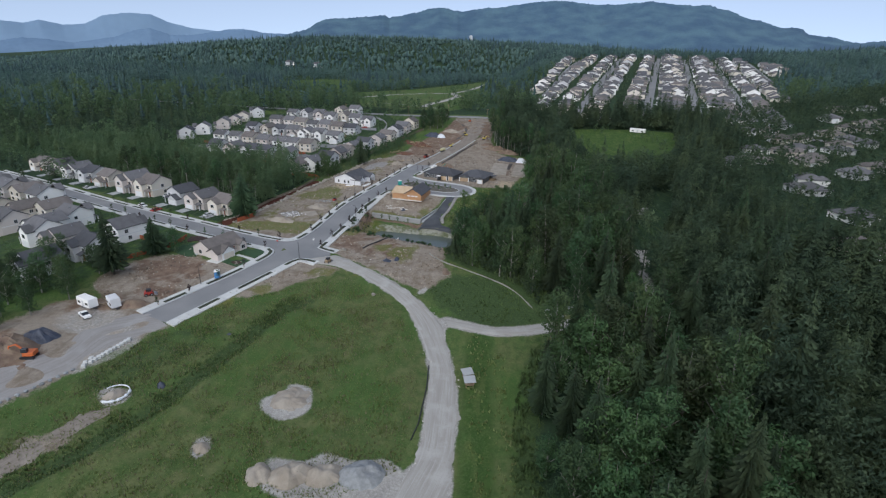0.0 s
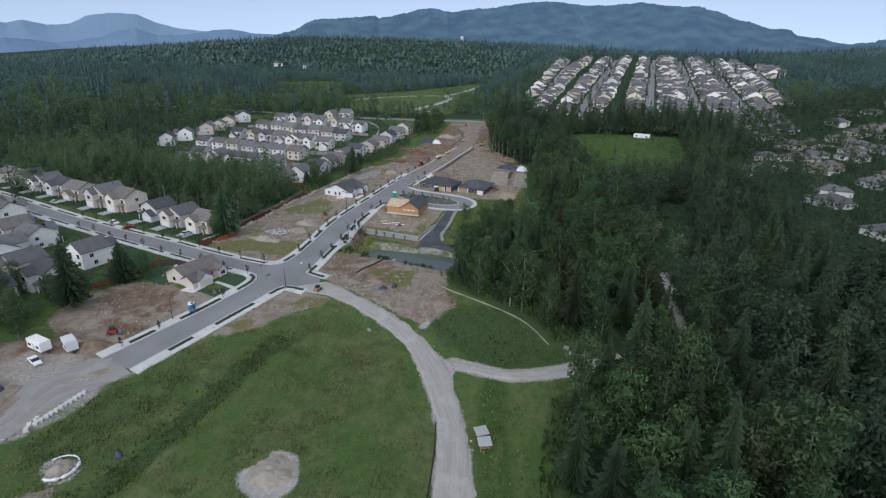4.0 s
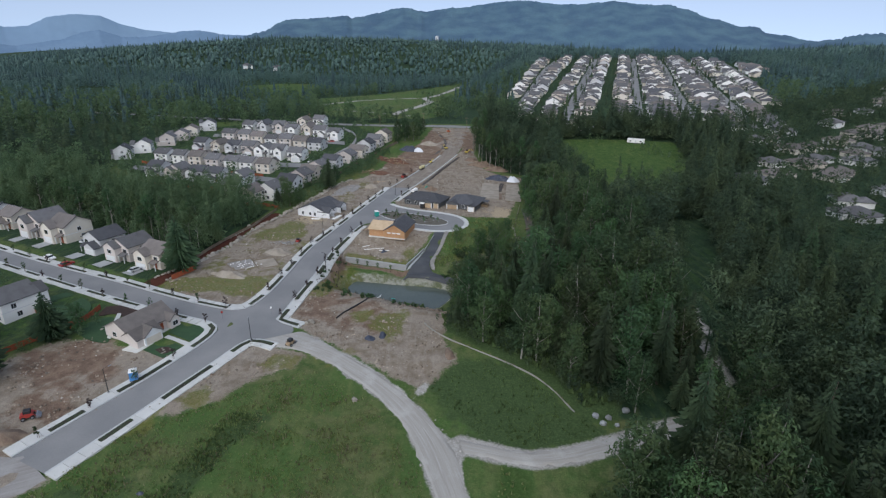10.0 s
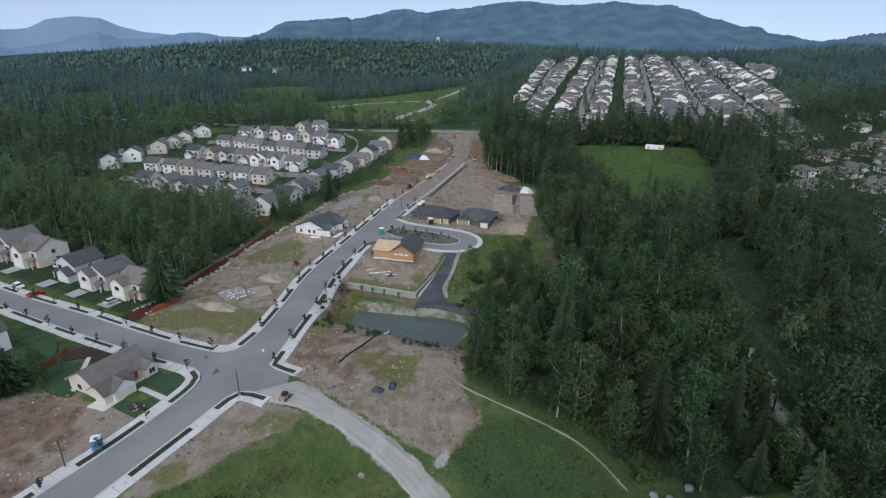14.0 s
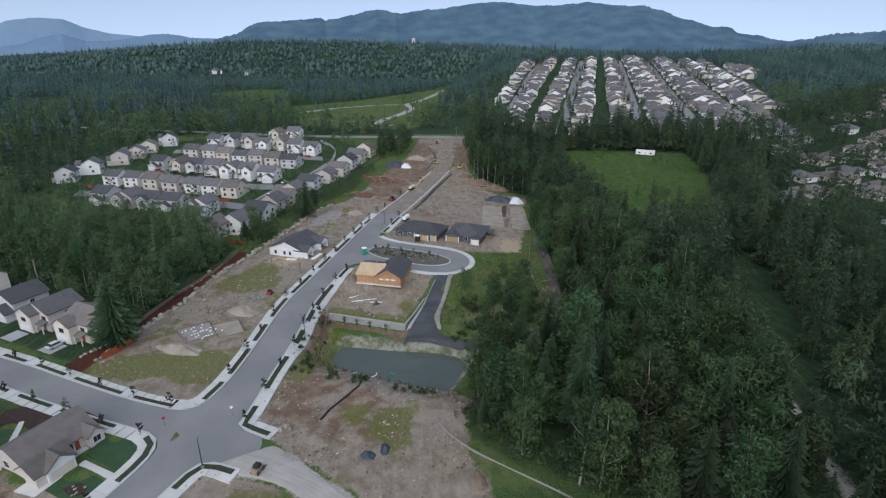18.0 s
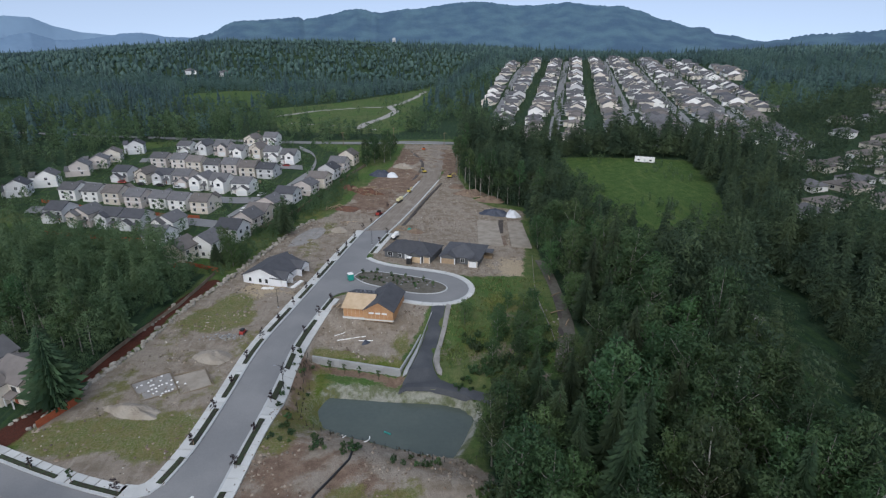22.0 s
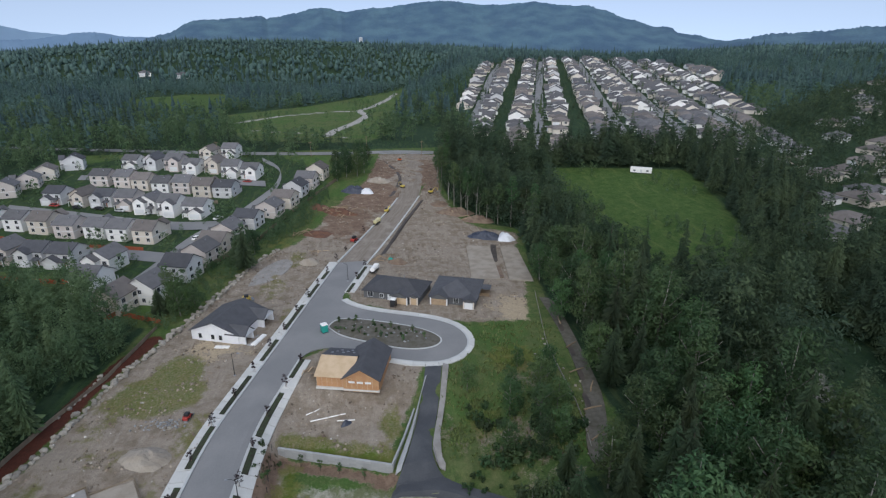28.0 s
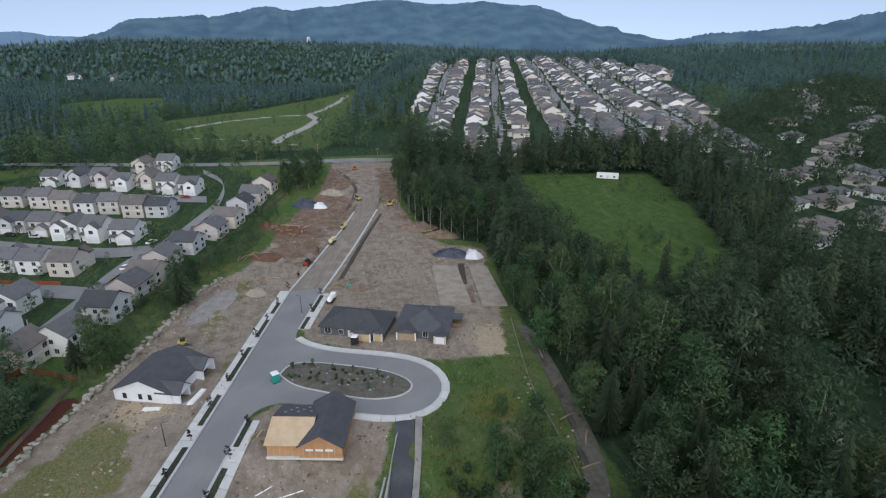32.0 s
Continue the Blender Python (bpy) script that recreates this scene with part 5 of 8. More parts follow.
# tall bare-stemmed alders at the edge of the far lots
ALDERS = [make_tree("alder_tree", "slender alder with a tall pale stem and high crown", trunk_geo(h, 0.2, 1.0, 5, k, 2.4), "pale_bark", leafy_crown(h, 3.0, 20, 70, 0.4, k, 0.5, True), "leaf") for h, k in ((22, 61), (25, 62), (19, 63))]
spots = [(14, 437), (15, 428), (17.5, 420), (16.5, 411), (18, 402), (20.5, 395), (22, 387), (25, 381), (29.5, 379), (34, 375), (39, 371), (44, 369), (46, 361), (43, 352), (21, 409), (23.5, 399), (28, 388), (20, 447), (22, 458), (24, 470)]
for i, (x, y) in enumerate(spots[3:]):
    copy_thing(ALDERS[i % 3], pose(x, y, ground(x, y) - 0.2, 0, 0, 80 * i)).scale = (1, 1, 0.88 + 0.05 * (i % 5))
rng = random.Random(17)
for i in range(30):
    x = -101 - 3.3 * i + rng.uniform(-1, 1)
    y = 240 - 0.55 * (x + 100) + rng.uniform(-2, 4)
    copy_thing(ALDERS[i % 3], pose(x, y, ground(x, y) - 0.2, 0, 0, 50 * i)).scale = (0.85, 0.85, rng.uniform(0.68, 0.84))
for t, (x, y) in zip(ALDERS, spots):
    t.matrix_basis = pose(x, y, ground(x, y) - 0.2)
for t in FIRS + LEAFY:
    x, y = (38 + 4 * (FIRS + LEAFY).index(t), 100 + 9 * (FIRS + LEAFY).index(t))
    t.matrix_basis = pose(x, y, ground(x, y))


# ---- houses ----
def gable_roof(g, x0, x1, y0, y1, z, rise, axis, over=0.5, thick=0.22):
    """Two sloping slabs over a rectangle; the ridge runs along axis."""
    a, b, lo, hi = (x0, x1, y0, y1) if axis == 1 else (y0, y1, x0, x1)
    mid, half = (a + b) / 2, (b - a) / 2
    drop = rise * over / half
    line = [(a - over, z - drop), (mid, z + rise), (b + over, z - drop), (b + over, z - drop + thick), (mid, z + rise + thick * 1.25), (a - over, z - drop + thick)]
    g.extrude(line, axis, lo - over, hi + over)
    return g


def gable_end(g, a, b, z, rise, axis, at, thick=0.2):
    g.extrude([(a, z), (b, z), ((a + b) / 2, z + rise)], axis, at, at + thick)
    return g


def hip_roof(g, x0, x1, y0, y1, z, rise, over=0.5):
    x0, x1, y0, y1 = x0 - over, x1 + over, y0 - over, y1 + over
    w, d = x1 - x0, y1 - y0
    if w >= d:
        r0, r1 = (x0 + d / 2, (y0 + y1) / 2), (x1 - d / 2 + 0.01, (y0 + y1) / 2)
    else:
        r0, r1 = ((x0 + x1) / 2, y0 + w / 2), ((x0 + x1) / 2, y1 - w / 2 + 0.01)
    base = [(x0, y0), (x1, y0), (x1, y1), (x0, y1)]
    v = [(x, y, z - 0.2) for x, y in base] + [(x, y, z) for x, y in base] + [(*r0, z + rise), (*r1, z + rise)]
    f = [(3, 2, 1, 0)] + [(i, (i + 1) % 4, 4 + (i + 1) % 4, 4 + i) for i in range(4)]
    f += [(4, 5, 9, 8), (5, 6, 9), (6, 7, 8, 9), (7, 4, 8)] if w >= d else [(4, 5, 8), (5, 6, 9, 8), (6, 7, 9), (7, 4, 8, 9)]
    return g.add(v, f)


def window(parent, x, y, z, w, h, face):
    """A framed window on a wall; face: the way it looks (f, b: along y; l, r: along x)."""
    if face in "fb":
        s = -1 if face == "f" else 1
        fr = Geo().box(x - w / 2 - 0.1, x + w / 2 + 0.1, y, y + s * 0.07, z - 0.1, z + h + 0.1)
        gl = Geo().box(x - w / 2, x - 0.04, y + s * 0.05, y + s * 0.1, z, z + h).box(x + 0.04, x + w / 2, y + s * 0.05, y + s * 0.1, z, z + h)
    else:
        s = -1 if face == "l" else 1
        fr = Geo().box(x, x + s * 0.07, y - w / 2 - 0.1, y + w / 2 + 0.1, z - 0.1, z + h + 0.1)
        gl = Geo().box(x + s * 0.05, x + s * 0.1, y - w / 2, y - 0.04, z, z + h).box(x + s * 0.05, x + s * 0.1, y + 0.04, y + w / 2, z, z + h)
    win = part("window", fr, "trim", parent, "white framed window")
    part("pane", gl, "glass", win)


def two_storey(wall, roof, label, variant=0, mirror=1):
    """A two-storey suburban house; its front looks along -y. 10 m wide, 11 m deep."""
    h = thing("house", label, "house", group="suburban houses")
    s = mirror
    sx = lambda a, b: (min(s * a, s * b), max(s * a, s * b))
    body = Geo().box(-5, 5, -4, 6, -1.0, 5.5)
    axis = 1 if variant % 2 == 0 else 0
    if axis == 1:
        gable_end(body, -5, 5, 5.5, 2.6, 1, -4)
        gable_end(body, -5, 5, 5.5, 2.6, 1, 5.8)
    else:
        gable_end(body, -4, 6, 5.5, 2.7, 0, -5)
        gable_end(body, -4, 6, 5.5, 2.7, 0, 4.8)
    part("wall", body, wall, h)
    r = part("roof", gable_roof(Geo(), -5, 5, -4, 6, 5.5, 2.6, axis), roof, h)
    part("chimney", Geo().box(1.4 * s - 0.15, 1.4 * s + 0.15, 2.5, 2.8, 6, 8.0), "steel", r, "metal flue pipe")
    x0, x1 = sx(-4.9, 1.2)
    wing = Geo().box(x0, x1, -6.5, -4.01, -1.0, 2.9 if variant < 2 else 5.3)
    top = 2.9 if variant < 2 else 5.3
    gable_end(wing, x0, x1, top, 1.9, 1, -6.5)
    part("garage", wing, wall, h)
    part("garage_roof", gable_roof(Geo(), x0, x1, -6.5, -4.0, top, 1.9, 1, 0.4), roof, h)
    door = Geo()
    for k in range(4):
        door.box(x0 + 0.7, x1 - 0.7, -6.58 - 0.01 * (k % 2), -6.5, 0.05 + k * 0.55, 0.57 + k * 0.55)
    part("garage_door", door, "trim", h, "white panelled garage door")
    x0, x1 = sx(1.5, 4.6)
    porch = part("porch_roof", Geo().extrude([(-6.0, 2.5), (-4.02, 3.1), (-4.02, 3.3), (-6.0, 2.7)], 0, x0, x1), roof, h)
    for px in (x0 + 0.2, x1 - 0.2):
        part("post", Geo().chamfer(px - 0.12, px + 0.12, -5.9, -5.66, 0, 2.5, 0.03), "trim", h)
    part("door", Geo().box(s * 2.6 - 0.5, s * 2.6 + 0.5, -4.1, -4.0, 0, 2.1), "cedar" if variant % 2 else "dark_siding", h, "painted front door")
    for k, z in enumerate((3.3,) if variant < 2 else (3.2,)):
        window(h, s * 3.0, -4.0, z, 1.7, 1.3, "f")
        if variant < 2:
            window(h, -s * 1.8, -4.0, z + 0.3, 1.7, 1.0, "f")
        else:
            window(h, -s * 1.8, -6.5, z, 1.9, 1.3, "f")
    for z in (0.9, 3.4):
        for x in (-2.6, 2.4):
            window(h, x, 6.0, z, 1.5, 1.3, "b")
        window(h, 5.0, 2.5 - z * 0.4, z, 1.2, 1.2, "r")
        window(h, -5.0, 1.5 + z * 0.4, z, 1.2, 1.2, "l")
    part("trim", Geo().box(-5.04, 5.04, -4.04, 6.04, 2.75, 2.95), "trim", h)
    return h


def bungalow(wall, roof, label, w=16, d=11, name="bungalow"):
    h = thing(name, label, "house", group="suburban houses")
    part("wall", Geo().box(-w / 2, w / 2, -d / 2, d / 2, -1, 2.8), wall, h)
    part("roof", hip_roof(Geo(), -w / 2, w / 2, -d / 2, d / 2, 2.8, 2.4), roof, h)
    part("garage", Geo().box(-w / 2, -w / 2 + 6.5, -d / 2 - 3, -d / 2 - 0.01, -1, 2.7), wall, h)
    part("garage_roof", hip_roof(Geo(), -w / 2, -w / 2 + 6.5, -d / 2 - 3, -d / 2 + 3, 2.8, 1.8), roof, h)
    part("garage_door", Geo().box(-w / 2 + 0.8, -w / 2 + 5.6, -d / 2 - 3.06, -d / 2 - 3, 0, 2.2), "trim", h, "white garage door")
    part("door", Geo().box(0, 1.0, -d / 2 - 0.08, -d / 2, 0, 2.1), "dark_siding", h)
    for x in (w * 0.3,):
        window(h, x, -d / 2, 0.9, 1.6, 1.3, "f")
    window(h, 2, d / 2, 0.9, 1.6, 1.3, "b")
    window(h, w / 2, 0, 0.9, 1.4, 1.2, "r")
    return h


COLOURS = (("cream", "roof_brown", "cream sided two-storey house with a brown shingle roof"),
           ("white", "roof_grey", "white sided two-storey house with a grey shingle roof"),
           ("grey", "roof_black", "grey sided two-storey house with a charcoal roof"),
           ("taupe", "roof_grey", "taupe sided two-storey house with a grey roof"),
           ("tan", "roof_brown", "tan sided two-storey house with a brown roof"))
HOUSES = {}


def put_house(x, y, yaw, colour, variant):
    key = (colour, variant)
    m = pose(x, y, ground(x, y), 0, 0, yaw)
    grow = 1.14 if 215 < y < 310 and x > -200 else 1.04
    size = (grow * (0.86 + 0.06 * ((x * 7.3) % 1)), grow * 0.95, grow * (0.9 + 0.2 * ((y * 5.7) % 1)))
    if key in HOUSES:
        ob = copy_thing(HOUSES[key], m)
        ob.scale = size
        return ob
    HOUSES[key] = two_storey(*COLOURS[colour], variant, 1 if (colour + variant) % 2 else -1)
    HOUSES[key].matrix_basis = m
    return HOUSES[key]


# the row along the cross street, fronts towards the street (south-west-facing lots)
def row(points, turn, pick, variants):
    for i, (x, y) in enumerate(points):
        put_house(x, y, turn[i] if isinstance(turn, (list, tuple)) else turn, pick[i % len(pick)], variants[i % len(variants)])


NORTH_ROW = [(-108, 228.5), (-122.5, 235.5), (-137, 243), (-157, 254), (-171, 260.5), (-190, 270), (-204, 277.5), (-219, 285), (-234, 292), (-250, 300)]
row(NORTH_ROW, -26, (0, 3, 2, 0, 3, 4, 2, 1, 3, 0), (3, 2, 0, 3, 2, 1))
row([(-131, 191), (-162, 206), (-177, 213.5), (-195, 232), (-209, 238), (-224, 246), (-240, 253)], 154, (1, 1, 0, 1, 4, 3, 1), (2, 3, 2, 3))
row([(-132, 172), (-146, 178), (-160, 184), (-165, 193), (-182, 194), (-188, 209), (-204, 213), (-140, 157), (-232, 225)], -26, (2, 3, 1, 1, 3, 0, 4), (3, 2, 3, 2))
# the subdivision behind the woods: rows on both sides of its streets
row([(-166, 459), (-153, 455), (-141.5, 448), (-130, 443), (-119, 441), (-107, 434), (-96.5, 432)], 168, (3, 3, 4, 1, 3, 4, 2), (1, 3))
row([(-176, 429), (-163, 426), (-151, 423), (-139, 418), (-127, 411.5), (-116, 407), (-103.5, 403)], -14, (2, 4, 2, 3, 1, 1, 1), (1, 2, 3))
row([(-187, 399), (-174.5, 396), (-162, 391), (-149, 385), (-136.5, 383), (-126, 379), (-114.5, 375)], 165, (1, 1, 4, 3, 1, 1, 4), (3, 1))
row([(-176, 365), (-161, 358), (-148, 356), (-137, 353), (-120, 345)], -15, (2, 3, 2, 2, 1), (1, 2, 3))
row([(-219, 404), (-214, 421), (-207, 441), (-204, 456), (-203, 471), (-197, 491)], -75, (2, 1, 3, 3, 0, 2), (1, 3))
row([(-125, 476), (-113, 477), (-101, 467), (-89.5, 462), (-124, 509), (-111, 511), (-137, 484), (-150, 487), (-163, 490)], -12, (1, 4, 1, 1, 0, 1, 3, 2, 1), (3, 2, 1))
row([(-53, 457), (-57.5, 441), (-62, 428), (-65.5, 412), (-71, 400), (-78, 386), (-84, 373), (-85.5, 359), (-88, 347), (-91, 334), (-96, 317)], -108, (4, 3, 2, 4, 3, 2, 3, 4, 3, 2, 1), (1, 0))
put_house(-104, 311, -108, 4, 1)
put_house(-116, 327, 165, 1, 1)

# estate on the hillside
ESTATE_HOUSES = [bungalow(w, r, lab, 12.5, 11) for w, r, lab in (
    ("tan", "roof_brown", "tan single-storey house with a hipped brown roof"), ("cream", "roof_brown", "cream single-storey house with a hipped roof"),
    ("grey", "roof_grey", "grey single-storey house with a hipped roof"), ("white", "roof_grey", "white single-storey house with a hipped grey roof"))]
def hash_of(a, b):
    return math.sin(a * 12.9898 + b * 78.233) * 43758.5453 % 1.0


U, V = Vector((0.30, 0.954)), Vector((0.954, -0.30))
STREETS = (-178, -122, -63, -4, 38, 80, 132, 176)
plots = []
rng = random.Random(21)
for k, off in enumerate(STREETS):
    for side in (-1, 1):
        for j in range(62):
            p = V * (off + side * (16.5 + rng.uniform(-1.5, 1.5))) + U * (400 + j * 12.6 + (k % 3) * 3)
            if 758 < p.y + 0.1 * p.x - 30 < 772:
                continue
            if keep(np.array([p[:]]), ESTATE)[0]:
                plots.append((p.x, p.y, -17.4 + (-90 if side > 0 else 90) + rng.choice((0, 0, 0, 90)) + rng.uniform(-7, 7)))
plots.sort(key=lambda p: p[1])
rng = random.Random(3)
joined = {}
for i, (x, y, yaw) in enumerate(plots):
    k = rng.choice((0, 1, 1, 2, 3, 3, 3))
    if rng.random() < 0.06:
        continue
    if i < 78:
        copy_thing(ESTATE_HOUSES[k], pose(x + rng.uniform(-1, 1), y, ground(x, y), 0, 0, yaw))
    else:
        joined.setdefault(k, []).append((x, y, yaw))
for k, at in joined.items():
    wall, roof, win = Geo(), Geo(), Geo()
    for x, y, yaw in at:
        m = pose(x, y, ground(x, y), 0, 0, yaw) @ Matrix.Diagonal((1.08, 1.25, 1.05, 1))
        w, r, p = Geo(), Geo(), Geo()
        tall = 2.2 if hash_of(x, y) > 0.55 else 0.0
        w.box(-5.2, 5.2, -5, 5, -2, 3.2 + tall).box(-5.1, 0.8, -8.3, -5.0, -2, 2.9 + tall * 0.5)
        gable_end(w, -5.1, 0.8, 2.9 + tall * 0.5, 1.7, 1, -8.3)
        if hash_of(y, x) > 0.7:
            hip_roof(r, -5.2, 5.2, -5, 5, 3.2 + tall, 2.4)
        else:
            gable_roof(r, -5.2, 5.2, -5, 5, 3.2 + tall, 3.0, 0, 0.3)
            gable_end(w, -5, 5, 3.2 + tall, 3.0, 0, -5.2)
            gable_end(w, -5, 5, 3.2 + tall, 3.0, 0, 5.0)
        gable_roof(r, -5.1, 0.8, -8.3, -3, 2.9 + tall * 0.5, 1.7, 1)
        p.box(-4.5, 0.2, -8.38, -8.3, 0, 2.2)
        for a in (2, 4.5):
            p.box(a - .7, a + .7, -5.08, -5.0, 0.9, 2.2)
        for big, little in ((wall, w), (roof, r), (win, p)):
            big.add([m @ Vector(v) for v in little.v], little.f)
    name = ("tan", "cream", "grey", "white")[k]
    t = thing("far_houses", f"distant {name} houses of the hillside estate in rows", "houses", kind="stuff")
    part("walls", wall, name, t)
    part("roofs", roof, ("roof_brown", "roof_grey", "roof_black", "roof_grey")[k], t)
    part("doors_and_windows", win, "trim", t)
for i, t in enumerate(ESTATE_HOUSES):
    x, y = ((222, 428), (250, 385), (216, 372), (172, 282))[i]
    t.matrix_basis = pose(x, y, ground(x, y), 0, 0, (20, 200, 110, 75)[i])
for off in STREETS:
    a, b = V * off + U * 400, V * off + U * 1160
    line = [tuple(a.lerp(b, j / 60)) for j in range(61)]
    line = [p for p in line if keep(np.array([p]), ESTATE)[0]]
    if len(line) > 3:
        roadway("road_estate", [(x - 4, y) for x, y in line], [(x + 4, y) for x, y in line], 0.25, "asphalt", "grey estate street between rows of houses", 40, 2)

drives = Geo()
for x, y, yaw in plots:
    m = pose(x, y, ground(x, y), 0, 0, yaw)
    drives.add([m @ Vector(v) for v in ((-4.7, -8.2, 0.3), (0.4, -8.2, 0.3), (0.4, -14, 0.3), (-4.7, -14, 0.3), (-4.7, -14, -0.2), (0.4, -14, -0.2))], [(0, 1, 2, 3), (3, 2, 5, 4)])
solid("driveways", drives, "old_concrete", "pale concrete driveways in front of the estate houses", "driveways", kind="stuff")

# homes among gardens to the east
rng = random.Random(8)
EAST_HOMES = [(132.5, 180), (154, 217), (161, 260), (229, 316), (206, 338), (266, 403), (206, 299), (217, 397), (265, 421), (207, 425), (243, 450), (234, 405), (201, 359), (184, 362), (151, 321), (171, 334), (291, 445), (178, 400), (357, 529), (405, 563), (185, 428), (237, 366), (271, 392), (305, 442), (338, 472), (540, 677), (452, 612), (199, 331), (313, 461), (297, 479),
              (380, 500), (330, 520), (420, 590), (450, 560), (470, 640), (500, 680), (580, 735), (520, 620), (420, 520), (400, 460), (350, 440), (320, 400), (285, 350), (255, 338), (290, 320), (330, 360), (260, 265), (215, 215), (180, 205), (240, 290)]
for i, (x, y) in enumerate(EAST_HOMES):
    copy_thing(ESTATE_HOUSES[(i * 7) % 4], pose(x, y, ground(x, y), 0, 0, rng.choice((20, 20, 110, 290)) + rng.uniform(-8, 8))).scale = (rng.uniform(1.0, 1.3), rng.uniform(0.9, 1.05), rng.uniform(1.0, 1.2))
spots = scatter(RNG, 118, 720, 120, 770, 7.2)
spots = spots[keep(spots, HOMES_E)]
clear = np.min(np.hypot(spots[:, None, 0] - np.array(EAST_HOMES)[None, :, 0], spots[:, None, 1] - np.array(EAST_HOMES)[None, :, 1]), 1) > 10.5
spots = spots[clear & (RNG.random(len(spots)) < 0.85)]
forest("east_garden_trees", spots, HILL_LEAFY[2:] + FAR_LEAFY + HILL_FIRS[2:], "woods", "garden trees between the eastern homes", RNG, (0.5, 1.1))

spots = scatter(RNG, 20, 390, 455, 1130, 12)
spots = spots[keep(spots, ESTATE)]
taken = np.array([(p[0], p[1]) for p in plots])
clear = np.min(np.hypot(spots[:, None, 0] - taken[None, :, 0], spots[:, None, 1] - taken[None, :, 1]), 1) > 7.5
spots = spots[clear & (RNG.random(len(spots)) < 0.55)]
forest("estate_garden_trees", spots, FAR_LEAFY[:2] + FAR_FIRS[2:], "woods", "small garden trees between the estate houses", RNG, (0.3, 0.75))
spots = scatter(RNG, -235, -44, 300, 540, 6.5)
spots = spots[keep(spots, SUBDIV)]
homes = np.array([o.matrix_basis.translation[:2] for o in scene.objects if o.name.startswith("house") and o.parent is None])
clear = np.min(np.hypot(spots[:, None, 0] - homes[None, :, 0], spots[:, None, 1] - homes[None, :, 1]), 1) > 7.2
spots = spots[clear & (RNG.random(len(spots)) < 0.36)]
forest("subdivision_garden_trees", spots, HILL_LEAFY, "alder", "small garden trees between the subdivision houses", RNG, (0.2, 0.55))

# gardens beside the cross street
spots = scatter(RNG, -300, -104, 140, 300, 6.5)
middle = [((ax + bx) / 2, (ay + by) / 2) for (ax, ay), (bx, by) in zip(CROSS_N[:-2], CROSS_S[:-2])]
spots = spots[keep(spots, STREET_W) & (beside(spots[:, 0], spots[:, 1], middle, 26, .1) < 0.5)]
clear = np.min(np.hypot(spots[:, None, 0] - homes[None, :, 0], spots[:, None, 1] - homes[None, :, 1]), 1) > 7
spots = spots[clear & ~keep(spots, RED_LOT) & (RNG.random(len(spots)) < 0.5)]
forest("street_garden_trees", spots, HILL_LEAFY, "alder", "small garden trees and bushes between the street houses", RNG, (0.16, 0.42))

drives = Geo()
for x, y in NORTH_ROW:
    m = pose(x, y, ground(x, y), 0, 0, -26)
    drives.add([m @ Vector(v) for v in ((-4.4, -7.4, 0.24), (0.8, -7.4, 0.24), (0.8, -12, 0.2), (-4.4, -12, 0.2), (-4.4, -12, -0.3), (0.8, -12, -0.3))], [(0, 1, 2, 3), (3, 2, 5, 4)])
solid("driveways", drives, "old_concrete", "pale concrete driveways in front of the street houses", "driveways", kind="stuff")


# ---- the new houses on the site ----
def under(x, y, yaw, lift=0.0):
    return pose(x, y, ground(x, y) + lift, 0, 0, yaw)


def wrapped_house():
    """White house wrap, dark roof; its gable looks south, its open garage bay east."""
    h = thing("wrapped_house", "unfinished single-storey house in white wrap with dark shingles", "house", under(-65, 292.5, -20))
    w = Geo().box(-7.2, 7.2, -7.5, 8, -0.6, 3.0)
    gable_end(w, -7.2, 7.2, 3.0, 2.9, 1, -7.5)
    gable_end(w, -7.2, 7.2, 3.0, 2.9, 1, 7.8)
    part("wall", w, "wrap", h)
    part("roof", gable_roof(Geo(), -7.2, 7.2, -7.5, 8, 3.0, 2.9, 1, 0.45), "roof_black", h)
    for y0, y1, name in ((-7.3, -3.2, "entry_wing"), (2.6, 8.0, "garage_wing")):
        g = Geo().box(7.21, 9.2, y0, y0 + 0.4, -0.6, 2.9).box(7.21, 9.2, y1 - 0.4, y1, -0.6, 2.9).box(8.9, 9.2, y0 + 0.4, y1 - 0.4, 2.3, 2.9)
        gable_end(g, y0, y1, 2.9, 1.7, 0, 9.0)
        part(name, g, "wrap", h, "white wrapped wing with an open bay")
        part("wing_roof", gable_roof(Geo(), 3.5, 9.2, y0, y1, 2.9, 1.7, 0, 0.35), "roof_black", h)
        # a dark sheet stands in for the shade inside the open bay
        part("opening", Geo().box(7.2, 7.4, y0 + 0.7, y1 - 0.7, 0, 2.3), "glass", h)
    # dark sheets on the wall paint the shade of the unglazed windows
    for x in (-4.5, -0.6, 1.8):
        part("window", Geo().box(x - 0.45, x + 0.45, -7.6, -7.45, 0.8, 2.2), "glass", h, "dark sheet for shade in an unglazed window opening")
    part("apron", Geo().box(9.4, 12.0, -7.5, -2, -0.3, 0.14), "old_concrete", h)
    solid("lumber_bundle", Geo().box(-2, 2, -0.6, 0.6, -0.05, 0.3).box(-1.7, 1.9, -0.5, 0.5, 0.31, 0.4), "white", "pale lumber bundle on sandy ground", "lumber", under(-65, 282, -10))
    solid("lumber_bundle", Geo().box(-0.7, 0.7, -3, 3, -0.05, 0.35).box(-0.6, 0.6, -2.8, 2.9, 0.36, 0.5), "white", "pale lumber bundle beside the unfinished house", "lumber", under(-55.8, 284.5, -22))


